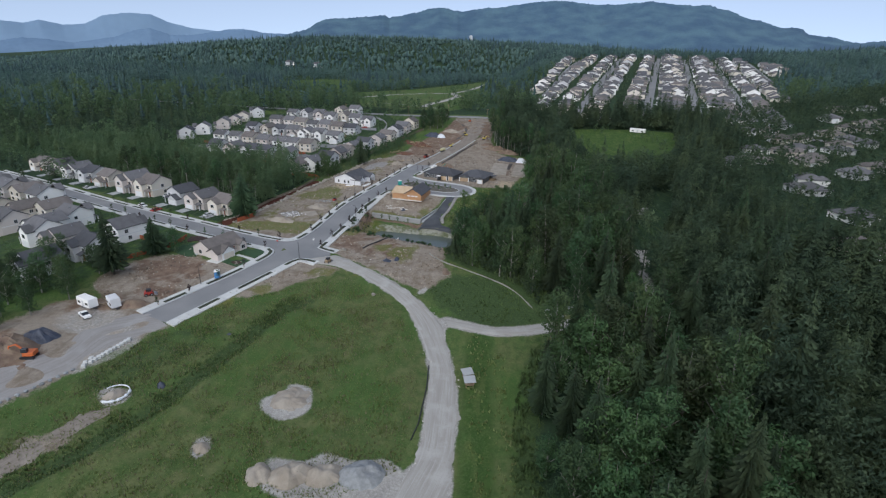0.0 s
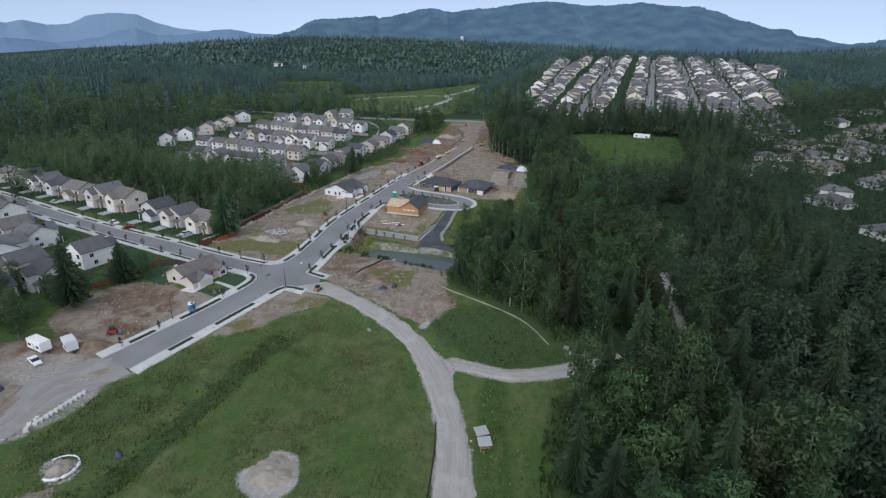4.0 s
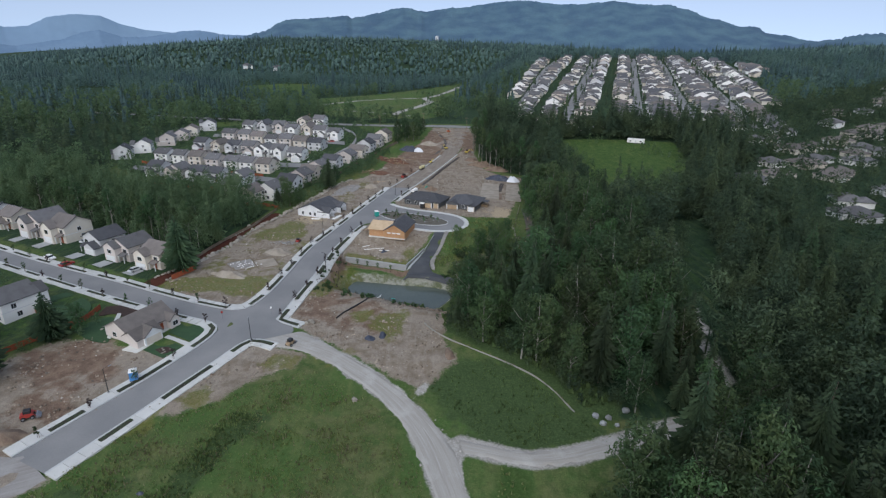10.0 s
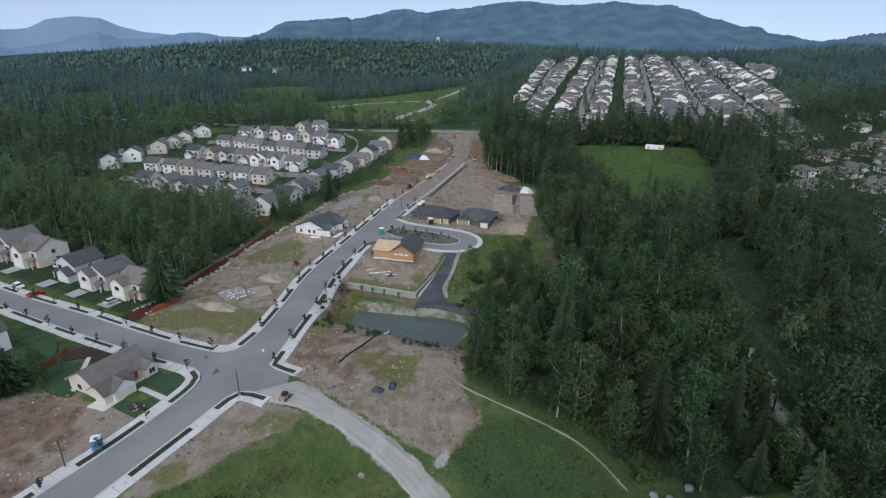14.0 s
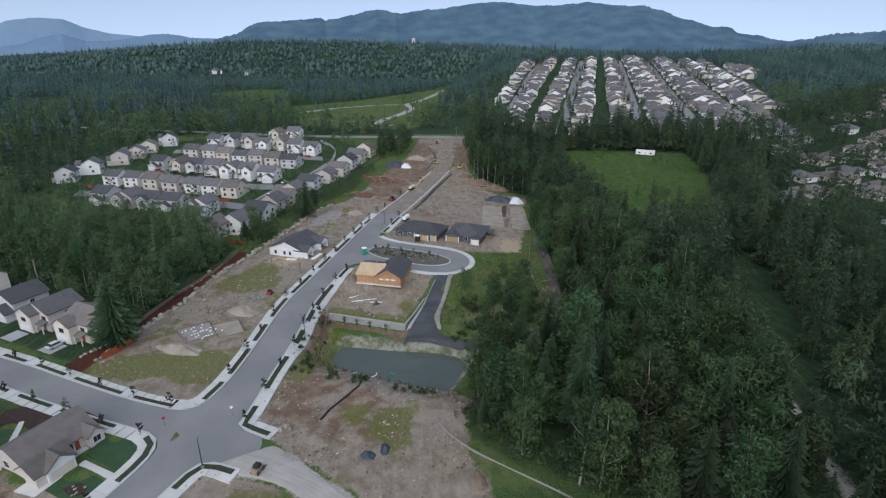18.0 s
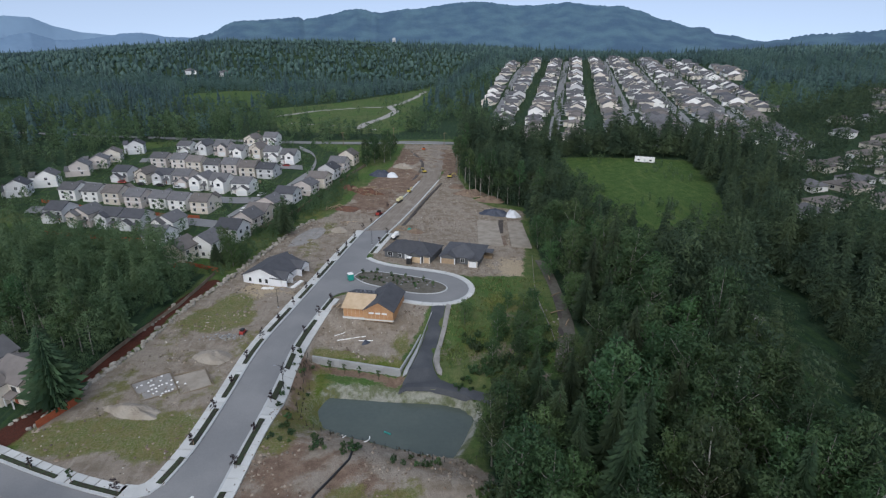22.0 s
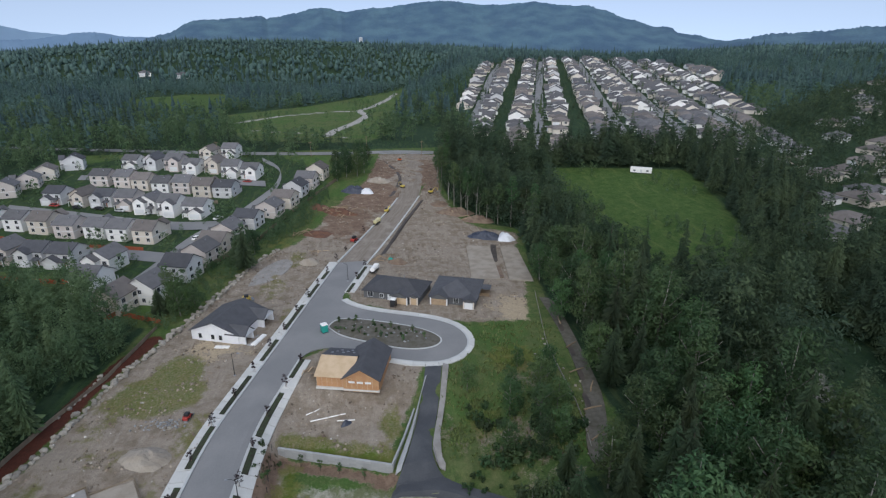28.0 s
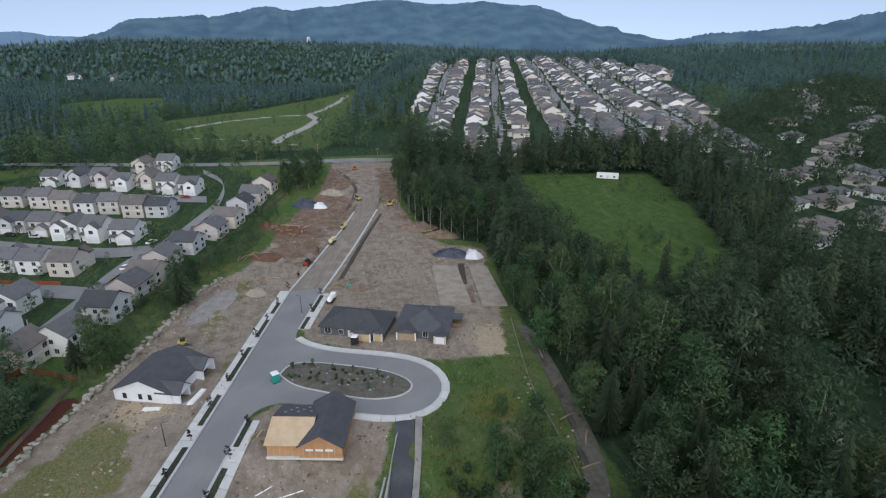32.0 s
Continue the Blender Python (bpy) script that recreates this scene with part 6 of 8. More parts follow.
def timber_house():
    """Bare sheathing; the gable looks south, a plywood roof covers the west part."""
    h = thing("timber_house", "unfinished house in orange sheathing with partly laid dark roof", "house", under(-28.5, 265.2, -14))
    w = Geo().box(-1.5, 7.2, -7.2, 7.0, -0.6, 3.0)
    gable_end(w, -1.5, 7.2, 3.0, 2.6, 1, -7.2)
    gable_end(w, -1.5, 7.2, 3.0, 2.6, 1, 6.8)
    part("wall", w, "sheathing", h)
    part("west_wall", Geo().box(-8.2, -1.51, -6.6, 5.6, -0.6, 2.8), "sheathing", h)
    part("roof", gable_roof(Geo(), -1.5, 7.2, -7.2, 7.0, 3.0, 2.6, 1, 0.45), "roof_black", h)
    deck = Geo().extrude([(-7.2, 2.85), (-0.8, 4.9), (-0.8, 5.1), (-7.2, 3.05)], 0, -8.6, 0.6)
    part("roof_deck", deck, "plywood", h, "bare plywood roof deck")
    part("west_roof", Geo().extrude([(-0.79, 4.9), (6.0, 2.8), (6.0, 3.0), (-0.79, 5.1)], 0, -8.6, 0.6), "roof_black", h)
    lace = Geo().extrude([(-7.3, 3.0), (-6.6, 3.0), (-6.6, 3.2), (-7.3, 3.2)], 0, -1.9, -1.5)
    part("fascia", lace, "plywood", h)
    for x in (0.6, 2.6, 4.6):
        part("window", Geo().box(x - 0.75, x + 0.75, -7.28, -7.15, 1.75, 2.25), "trim", h, "narrow pale window opening")
    for k in range(12):
        x = -8.2 + k * 1.26
        part("joint", Geo().box(x - 0.03, x + 0.03, -7.24 if x > -1.4 else -6.64, -7.2 if x > -1.4 else -6.6, -0.5, 2.75), "plywood", h)
    for k in range(7):
        x, y = -6.5 + k * 0.9, 1.5 + (k * 37 % 11) * 0.3
        part("shingle_bundle", Geo().box(x - 0.3, x + 0.3, y - 0.18, y + 0.18, 4.9 - 0.309 * (y + 0.8) + 0.16, 4.9 - 0.309 * (y + 0.8) + 0.34), "steel", h)
    part("sill", Geo().box(-8.3, 7.3, -7.32, -6.7, -0.4, 0.05), "concrete", h)


def ranch(name, label, x, y, yaw, w, d, wall, fronts):
    h = thing(name, label, "house", under(x, y, yaw))
    part("wall", Geo().box(-w / 2, w / 2, -d / 2, d / 2, -0.6, 2.8), wall, h)
    part("roof", hip_roof(Geo(), -w / 2, w / 2, -d / 2, d / 2, 2.8, 3.0, 0.6), "roof_black", h)
    part("flue", Geo().tube([(w * 0.1, 1.5, 3.5), (w * 0.1, 1.5, 6.1)], [0.12, 0.12]), "steel", h)
    for k, (a, b, mat, out) in enumerate(fronts):
        g = Geo().box(a, b, -d / 2 - out, -d / 2 - 0.01, -0.6, 2.7)
        gable_end(g, a, b, 2.7, (b - a) * 0.22, 1, -d / 2 - out)
        wing = part("front_wing", g, wall, h)
        part("wing_roof", gable_roof(Geo(), a, b, -d / 2 - out, -d / 2 + 3.5, 2.7, (b - a) * 0.22, 1, 0.4), "roof_black", h)
        part("garage_door", Geo().box(a + 0.5, b - 0.5, -d / 2 - out - 0.07, -d / 2 - out, 0, 2.2), mat, h, "boarded garage opening" if mat != "trim" else "")
        for px in (a + 0.25, b - 0.25):
            part("post", Geo().box(px - 0.2, px + 0.2, -d / 2 - out - 0.12, -d / 2 - out, -0.3, 2.5), "trim" if k == 0 else "tan", h)
    return h


wrapped_house()
timber_house()
ha = ranch("ranch_house", "slate sided new house with boarded garage openings and dark roof", -15.6, 310.2, -24, 19, 12, "dark_siding", ((0.5, 6.2, "plywood", 1.6), (6.6, 9.4, "plywood", 0.8)))
window(ha, -7.2, -6.0, 0.7, 1.8, 1.6, "f")
window(ha, -3.2, -6.0, 0.7, 1.2, 1.4, "f")
part("door", Geo().box(-1.2, -0.2, -6.08, -6, 0, 2.1), "trim", ha)
hb = ranch("ranch_house", "dark new house with a brick garage front and white wrapped corner", 3.8, 306.2, -20, 14.6, 15, "dark_siding", ((-7.2, -1.4, "timber", 1.4), (3.6, 7.2, "trim", 2.2)))
window(hb, 1.0, -7.5, 0.8, 1.4, 1.5, "f")
part("deck", Geo().box(7.31, 10.5, 1, 4, -0.3, 0.9), "timber", hb)
part("deck_roof", Geo().box(7.31, 10.8, 0.6, 4.4, 2.5, 2.7), "roof_black", hb)
# finished corner house with its garden
h0 = thing("corner_house", "finished taupe single-storey house with brown shingle roof", "house", under(-90, 181.4, 63))
h0.scale = (0.88, 0.88, 0.95)
body = Geo().box(-7.5, 7.5, -5.5, 6.5, -1, 2.8)
gable_end(body, -5.5, 6.5, 2.8, 3.0, 0, -7.5)
gable_end(body, -5.5, 6.5, 2.8, 3.0, 0, 7.3)
part("wall", body, "taupe", h0)
part("roof", gable_roof(Geo(), -7.5, 7.5, -5.5, 6.5, 2.8, 3.0, 0, 0.5), "roof_brown", h0)
body = Geo().box(-8.2, -0.4, -9.5, -5.51, -1, 2.7)
gable_end(body, -9.5, -4.0, 2.7, 1.7, 0, -8.2)
part("garage", body, "taupe", h0)
part("garage_roof", gable_roof(Geo(), -8.2, -0.4, -9.5, -3.4, 2.7, 1.8, 0, 0.45), "roof_brown", h0)
body = Geo().box(-6.2, -0.6, -10.2, -9.51, -1, 2.7)
part("gable", gable_end(body, -6.2, -0.6, 2.7, 1.9, 1, -10.2), "trim", h0, "white gable over the garage")
part("gable_roof", gable_roof(Geo(), -6.2, -0.6, -10.2, -6.4, 2.75, 1.9, 1, 0.4), "roof_brown", h0)
part("garage_door", Geo().box(-5.8, -1.0, -10.28, -10.2, 0, 2.2), "tan", h0, "tan garage door")
body = Geo().box(4.2, 7.6, -7.6, -5.51, -1, 2.7)
part("bay", gable_end(body, 4.2, 7.6, 2.7, 1.3, 1, -7.6), "taupe", h0)
part("bay_roof", gable_roof(Geo(), 4.2, 7.6, -7.6, -3.5, 2.7, 1.3, 1, 0.4), "roof_brown", h0)
part("door", Geo().box(2.2, 3.2, -5.58, -5.5, 0, 2.1), "cedar", h0, "red brown front door")
part("porch", Geo().box(0.2, 4.0, -7.2, -5.6, -0.5, 0.15), "concrete", h0)
part("post", Geo().chamfer(0.4, 0.65, -7.1, -6.85, 0.15, 2.6, 0.03), "trim", h0)
window(h0, 5.9, -7.6, 0.8, 1.6, 1.3, "f")
window(h0, 1.2, -5.5, 0.8, 1.2, 1.3, "f")
window(h0, -7.5, 2.0, 0.8, 1.6, 1.3, "l")
window(h0, 7.5, 1.0, 0.8, 1.6, 1.3, "r")
flat("lawn_front", [(-82.3, 179.8), (-81.3, 185.7), (-72.4, 182.6), (-71.4, 178.6), (-73.6, 174.6)], 0.14, "lawn", "dark mown garden lawn", "lawn", sharp=True)
flat("lawn_side", [(-84.6, 171), (-81.4, 176.2), (-74.4, 172.4), (-77.6, 167.4)], 0.14, "lawn", "dark garden lawn with a bed of stones", "lawn", sharp=True)
flat("stone_bed", [(-81.5, 171), (-79.5, 172.8), (-76.6, 171), (-78.4, 168.8)], 0.19, "mulch", "dark mulch bed with pale stones", "garden bed")
flat("lawn_back", [(-129, 206), (-112, 197), (-110, 185), (-113, 184), (-131, 193)], 0.1, "lawn", "mown back garden lawn", "lawn")
flat("lawn_rear", [(-108, 180), (-106.8, 185.9), (-102.5, 189), (-95, 183.3), (-97.5, 178.2), (-94.6, 173.4), (-102.7, 176)], 0.14, "lawn", "dark mown lawn behind the corner house", "lawn")
flat("garden_bed", [(-107.8, 194.6), (-107, 188), (-103, 191), (-96, 186), (-86, 188), (-84, 190.5), (-98, 197)], 0.16, "mulch", "dark mulched garden bed behind the house", "garden bed")
flat("garden_path", [(-82, 176.9), (-81.6, 178.2), (-73.4, 174), (-73.9, 172.8)], 0.2, "concrete", "pale concrete garden path", "path", sharp=True)
flat("rear_path", [(-97, 176.4), (-95.8, 176), (-98.6, 184), (-101, 190.6), (-102, 190.2), (-99.8, 183.8)], 0.2, "concrete", "pale concrete path behind the corner house", "path", sharp=True)
flat("driveway", [(-90, 171), (-87.5, 176), (-83.2, 174.2), (-85.5, 169.5)], 0.16, "concrete", "pale concrete driveway", "driveway", sharp=True)

# ---- pond, walls and paths ----
g = Geo()
cx, cy = np.mean(WATER, 0)
ring = [(cx + (x - cx) * 1.12, cy + (y - cy) * 1.12) for x, y in rounded(WATER + WATER[:1])[:-1]]
g.add([(x, y, -7.2) for x, y in ring], [tuple(range(len(ring)))])
solid("water", g, "water", "still grey green detention pond water", "pond", kind="structure")
roadway("path_drop", [(-11, 266.6), (-13, 256), (-15.4, 246.5), (-18.2, 237), (-20.2, 232), (-21.7, 229.6)], [(-6.8, 266.4), (-9.2, 254), (-11.8, 243.5), (-12.9, 239), (-12.6, 234), (-10.8, 231)], 0.12, "dark_asphalt", "fresh black asphalt access path", 40, 4)
roadway("path_pond", [(-22, 230.6), (-16, 231), (-11.6, 232), (-8.4, 229.3), (-1.4, 225.8), (5, 222)], [(-21.9, 228.6), (-17, 228), (-12.6, 227.4), (-7, 224.8), (-1.8, 221.8), (4, 218)], 0.16, "dark_asphalt", "fresh black asphalt path above the pond", 30, 4)
flat("path_strip", [(-20.8, 233.2), (-17.6, 242.6), (-12.6, 258.4), (-11.5, 262), (-11.2, 262), (-13.2, 256), (-15.6, 246.5), (-18.4, 237.2), (-19.8, 233.2)], 0.3, "old_concrete", "pale concrete strip beside the black path", "path", sharp=True)
flat("path_verge", [(-6.6, 266), (-9, 254), (-11.6, 243.5), (-12.6, 239), (-12.3, 234.4), (-11.2, 232.4), (-10.2, 233), (-11, 236), (-10.4, 243), (-7.6, 254), (-5.2, 265)], 0.34, "grey_gravel", "pale gravel edge beside the black path", "path", sharp=True)


def wall_run(line, top, thick, name, mat, label, course=0.6, block=1.5):
    """A block wall of courses; each block a part."""
    w = thing(name, label, "wall", kind="structure")
    for (ax, ay), (bx, by) in zip(line, line[1:]):
        length = math.dist((ax, ay), (bx, by))
        n = max(1, int(length / block))
        yaw = math.degrees(math.atan2(by - ay, bx - ax))
        size = length / n
        g = Geo().chamfer(0.01, size - 0.01, -thick / 2, thick / 2, 0, course - 0.012, 0.03)
        me = g.mesh("block", mat)
        for c in range(4):
            for i in range(n):
                u = i / n
                ob = new("block", me)
                ob.parent = w
                ob.matrix_basis = pose(ax + (bx - ax) * u, ay + (by - ay) * u, top - (c + 1) * course, 0, 0, yaw) @ pose(0, 0.03 * c, 0)
    return w


wall_run([(-45, 243), (-33, 238.9), (-21.2, 234.8)], -2.5, 0.5, "retaining_wall", "old_concrete", "pale concrete block retaining wall above the pond")
wall_run([(-21.2, 235.1), (-18.4, 242.5), (-14, 256)], -2.3, 0.4, "path_wall", "old_concrete", "low concrete wall beside the black path", 0.5, 2.2)
# planted island in the loop
isl = thing("loop_island", "kerbed planted island with mulch, shrubs and boulders", "island", kind="structure")
ring = rounded(ISLAND + ISLAND[:1])[:-1]
cx, cy = np.mean(ring, 0)
g, b = Geo(), Geo()
n = len(ring)
inner = [(cx + (x - cx) * (1 - 0.45 / math.dist((x, y), (cx, cy))), cy + (y - cy) * (1 - 0.45 / math.dist((x, y), (cx, cy)))) for x, y in ring]
for i in range(n):
    (ax, ay), (bx, by), (c_x, c_y), (d_x, d_y) = ring[i], ring[(i + 1) % n], inner[(i + 1) % n], inner[i]
    g.add([(ax, ay, 0), (bx, by, 0), (c_x, c_y, 0), (d_x, d_y, 0), (ax, ay, .3), (bx, by, .3), (c_x, c_y, .3), (d_x, d_y, .3)],
          [(4, 5, 6, 7), (0, 1, 5, 4), (2, 3, 7, 6)])
part("kerb", g, "kerb", isl)
b.add([(x, y, 0.26) for x, y in inner] + [(cx + (x - cx) * .5, cy + (y - cy) * .5, 0.6) for x, y in inner], [tuple(range(n, 2 * n))] + [(i, (i + 1) % n, n + (i + 1) % n, n + i) for i in range(n)])
part("bed", b, "bed", isl, "brown mulched planting bed")


# ---- rocks, mounds ----
def lump(seed, sub=1, flatness=0.75, rough=0.28):
    bm = bmesh.new()
    bmesh.ops.create_icosphere(bm, subdivisions=sub, radius=1)
    rng = random.Random(seed)
    off = Vector((rng.random() * 9, rng.random() * 9, rng.random() * 9))
    g = Geo()
    for v in bm.verts:
        p = v.co * (1 + rough * noise.noise(v.co * 1.4 + off) * 2)
        g.v.append((p.x, p.y, p.z * flatness))
    g.f = [tuple(v.index for v in f.verts) for f in bm.faces]
    bm.free()
    return g


BOULDERS = [lump(s).mesh("boulder", "rock") for s in range(5)]
GREY_BOULDERS = [lump(s + 20).mesh("boulder", "grey_rock") for s in range(3)]
rng = random.Random(12)
line = rounded(ROCKS)
rocks = thing("rock_wall", "line of pale quarried boulders along the lots", "rock wall")
for p, left in along(line, 1.25):
    for row_ in range(2 if rng.random() < 0.35 else 1):
        x, y = p.x + left.x * (rng.uniform(-.5, .5) + row_ * 1.0), p.y + left.y * (rng.uniform(-.5, .5) + row_ * 1.0)
        s = rng.uniform(0.5, 0.95)
        ob = new("boulder", rng.choice(BOULDERS))
        ob.parent = rocks
        ob.matrix_basis = pose(x, y, ground(x, y) + s * 0.3, 0, 0, rng.uniform(0, 360)) @ Matrix.Diagonal((s * rng.uniform(.9, 1.4), s, s, 1))
second = thing("rock_row", "short row of pale boulders on red bark mulch", "rock wall")
for p, left in along([(-104, 216), (-99.5, 225), (-98, 230)], 1.3) + along([(-95, 253), (-92, 262), (-91, 272)], 1.6):
    s = rng.uniform(0.4, 0.75)
    ob = new("boulder", rng.choice(BOULDERS))
    ob.parent = second
    ob.matrix_basis = pose(p.x + rng.uniform(-.4, .4), p.y, ground(p.x, p.y) + s * 0.3, 0, 0, rng.uniform(0, 360)) @ Matrix.Diagonal((s, s, s, 1))
for x, y, s in ((-45, 186.3, .9), (-46, 185.4, .7), (-44.2, 185.6, .6), (26, 149.2, .9), (28.6, 148.7, .9), (33.2, 150.8, 1), (27, 147, .8), (30, 146.5, .7), (-79.3, 171, .4), (-78.6, 170.2, .35), (-80, 171.6, .3), (-77.8, 171.4, .35), (-79, 169.6, .3), (-101, 181, .5), (-27.5, 152.5, .8), (-68, 249, .6), (-66, 250.5, .5)):
    tagged(new("boulder", rng.choice(GREY_BOULDERS if x > 0 else BOULDERS)), "single grey boulder lying on rough ground", "boulder", "loose boulders").matrix_basis = pose(x, y, ground(x, y) + s * 0.3, 0, 0, 40 * x) @ Matrix.Diagonal((s, s, s, 1))
for i in range(34):
    u, v = rng.uniform(-13, 13), rng.uniform(-4.5, 4.5)
    x, y = -20.8 + u * 0.9 + v * 0.4, 284 - u * 0.42 + v * 0.85
    s = rng.uniform(0.2, 0.45)
    ob = new("boulder", rng.choice(GREY_BOULDERS))
    ob.parent = isl
    ob.matrix_basis = pose(x, y, 0.55, 0, 0, rng.uniform(0, 360)) @ Matrix.Diagonal((s, s, s, 1))
for i in range(36):
    x, y = 22 + rng.uniform(-3, 3) + 3 * math.sin(i), 222 + i * 1.5
    s = rng.uniform(0.2, 0.5)
    tagged(new("boulder", rng.choice(BOULDERS)), "small pale rock in the muddy drainage channel", "boulder", "channel rocks").matrix_basis = pose(x, y, ground(x, y) + 0.15, 0, 0, rng.uniform(0, 360)) @ Matrix.Diagonal((s, s, s, 1))


def mound(name, x, y, rx, ry, h, mat, label, seed, yaw=0, rings=9, cols=26):
    rng = random.Random(seed)
    g = Geo()
    off = Vector((seed * 3.7, seed * 1.3, 0))
    for r in range(rings + 1):
        u = r / rings
        for c in range(cols):
            a = 2 * math.pi * c / cols
            k = 1 + 0.22 * noise.noise(Vector((math.cos(a), math.sin(a), 0)) * 1.5 + off)
            px, py = rx * u * k * math.cos(a), ry * u * k * math.sin(a)
            q = Matrix.Rotation(radians(yaw), 2) @ Vector((px, py))
            z = h * (1 - u * u) ** 1.2 * (1 + 0.5 * noise.noise(Vector((px, py, 0)) * 0.5 + off)) + 0.25 * noise.noise(Vector((px, py, 3)) * 1.1 + off) - 0.35 * u
            g.v.append((x + q.x, y + q.y, ground(x + q.x, y + q.y) + z + 0.1))
    for r in range(rings):
        for c in range(cols):
            d = (c + 1) % cols
            g.f.append((r * cols + c, r * cols + d, (r + 1) * cols + d, (r + 1) * cols + c))
    return solid(name, g, mat, label, "mound")


for i, (x, y, rx, ry, h, mat, label) in enumerate((
        (-80, 218.6, 8, 2.6, 1.5, "sand", "long heap of pale sandy soil"), (-70, 240, 6, 4, 1.4, "sand", "low heap of pale sandy soil"),
        (-114, 113, 8, 7, 3.5, "soil", "tall heap of brown soil"), (-110, 119, 5, 3.4, 2.8, "tarp", "soil heap under a blue black tarp"),
        (-27.2, 177, 2.2, 1.5, 0.9, "tarp", "crumpled blue black tarp heap"), (-24, 178.6, 1.2, 2.2, 0.9, "tarp", "crumpled dark tarp heap"),
        (-25, 427.5, 4, 3, 2.4, "white_sheet", "heap under a pale plastic sheet"), (-32, 431, 7, 5, 2.6, "tarp", "heap under a dark sheet"),
        (-38, 398, 9, 4, 2.2, "red_soil", "reddish heap of soil, roots and logs"), (-48, 406, 6, 4, 1.8, "red_soil", "low reddish heap of soil"),
        (25, 360, 8, 4.5, 2.6, "tarp", "long heap under a dark tarp"), (33, 357, 4, 4, 2.4, "white_sheet", "heap under a pale plastic sheet"),
        (17, 392, 9, 5, 2.4, "soil", "heap of brown soil at the wood's edge"), (26, 381, 9, 4, 2.2, "soil", "heap of brown soil by the trees"), (11, 405, 5, 4, 1.4, "soil", "low heap of brown soil"),
        (-14, 337, 4, 2.4, 1.6, "soil", "heap of brown earth behind the new house"), (-47, 341, 4, 3, 1.8, "sand", "pale sand heap beside the street"),
        (-18, 447, 8, 5, 2.0, "sand", "pale graded soil heap"), (-46, 372, 7, 5, 1.0, "red_soil", "low reddish soil heap"), (-97, 139, 5, 3, 1.6, "soil", "low soil heap at the yard"),
        (-30, 80.5, 5, 3.4, 2.0, "sand", "pale gravel heap at the road's end"), (-24, 81, 4, 3.2, 1.8, "sand", "pale heap of crushed gravel"), (-17, 82, 5, 4, 1.9, "grey_rock", "dark crushed stone heap"), (-36, 80, 3.4, 2.6, 1.3, "sand", "pale heap of crushed gravel"),
        (-49.8, 85.5, 2.2, 1.8, 1.0, "sand", "small heap of pale soil in the grass"), (-37, 101.5, 5, 5, 0.7, "sand", "low pad of pale gravel in the grass"),
        (-77, 99.6, 2.8, 2.8, 0.8, "sand", "gravel pad ringed by white fabric"), (-6, 170, 3.4, 1.6, 0.5, "soil", "low heap of brown soil"),
        (-68.5, 104, 1.6, 1, 0.5, "tarp", "dark plastic sheet in the grass"), (-62, 126, 1.2, 0.8, 0.5, "tarp", "dark plastic sheet in the grass"), (-31, 249, 1.6, 0.9, 0.9, "tarp", "dark bagged rubbish heap"))):
    mound("mound", x, y, rx, ry, h, mat, label, i + 1, yaw=i * 37 if rx < 4 else (-20 if y > 180 else 20))
mound("mound", -16.5, 341, 1.4, 1.0, 0.9, "teal", "teal tarp heap on the ground", 77)

# white fabric round the gravel pad
g = Geo()
g.tube([(-77 + 3.2 * math.cos(a), 99.6 + 3.2 * math.sin(a), ground(-77, 99.6) + 0.5) for a in np.linspace(-1.9, 2.6, 24)], [0.1 + 0.22 * abs(math.sin(k * 1.9)) * (0.4 + (k < 13)) for k in range(24)])
solid("fabric_ring", g, "white_sheet", "crumpled white fabric curled round a gravel pad", "fabric")

# concrete blocks in rows beside the yard
for i, (x, y) in enumerate([(-90.2 + 0.33 * k, 110.8 + 1.02 * k) for k in range(11)] + [(-91.2, 110.2), (-91, 112), (-90.8, 109)]):
    solid("concrete_block", Geo().chamfer(-0.45, 0.45, -0.6, 0.6, 0, 0.75, 0.06), "concrete", "pale cast concrete block beside the gravel yard", "block", under(x, y, 15 + 9 * (i % 3), -0.05), "concrete blocks")
for i in range(10):
    tagged(new("boulder", GREY_BOULDERS[i % 3]), "pale rubble beside the gravel yard", "rubble", "yard rubble").matrix_basis = pose(-92.5 - i * 0.75, 107.5 - i * 1.5, ground(-92.5, 107) + 0.1, 0, 0, 50 * i) @ Matrix.Diagonal((.6, .5, .5, 1))

# foundation pads with small white pavers
flat("pad_1", [(-85, 229), (-78, 233.5), (-73.5, 226), (-80, 222.5)], 0.14, "grey_gravel", "grey gravel foundation pad", "foundation", sharp=True)
flat("pad_2", [(-76.5, 231.5), (-70, 234.5), (-66, 227.5), (-72, 224.5)], 0.12, "sand", "sandy foundation pad with formwork", "foundation", sharp=True)
forms = thing("formwork", "low timber formwork round two foundation pads", "formwork")
for loop_ in ([(-85.4, 229), (-78, 234), (-73, 226), (-80, 222)], [(-76.8, 231.8), (-70, 235), (-65.6, 227.5), (-72, 224)]):
    for (ax, ay), (bx, by) in zip(loop_, loop_[1:] + loop_[:1]):
        d = math.dist((ax, ay), (bx, by))
        part("board", Geo().box(0, d, -0.09, 0.09, -0.3, 0.3), "old_fence", forms, at=pose(ax, ay, ground(ax, ay), 0, 0, math.degrees(math.atan2(by - ay, bx - ax))))
rng = random.Random(4)
paver = Geo().chamfer(-0.3, 0.3, -0.3, 0.3, 0, 0.25, 0.03).mesh("paver", "white")
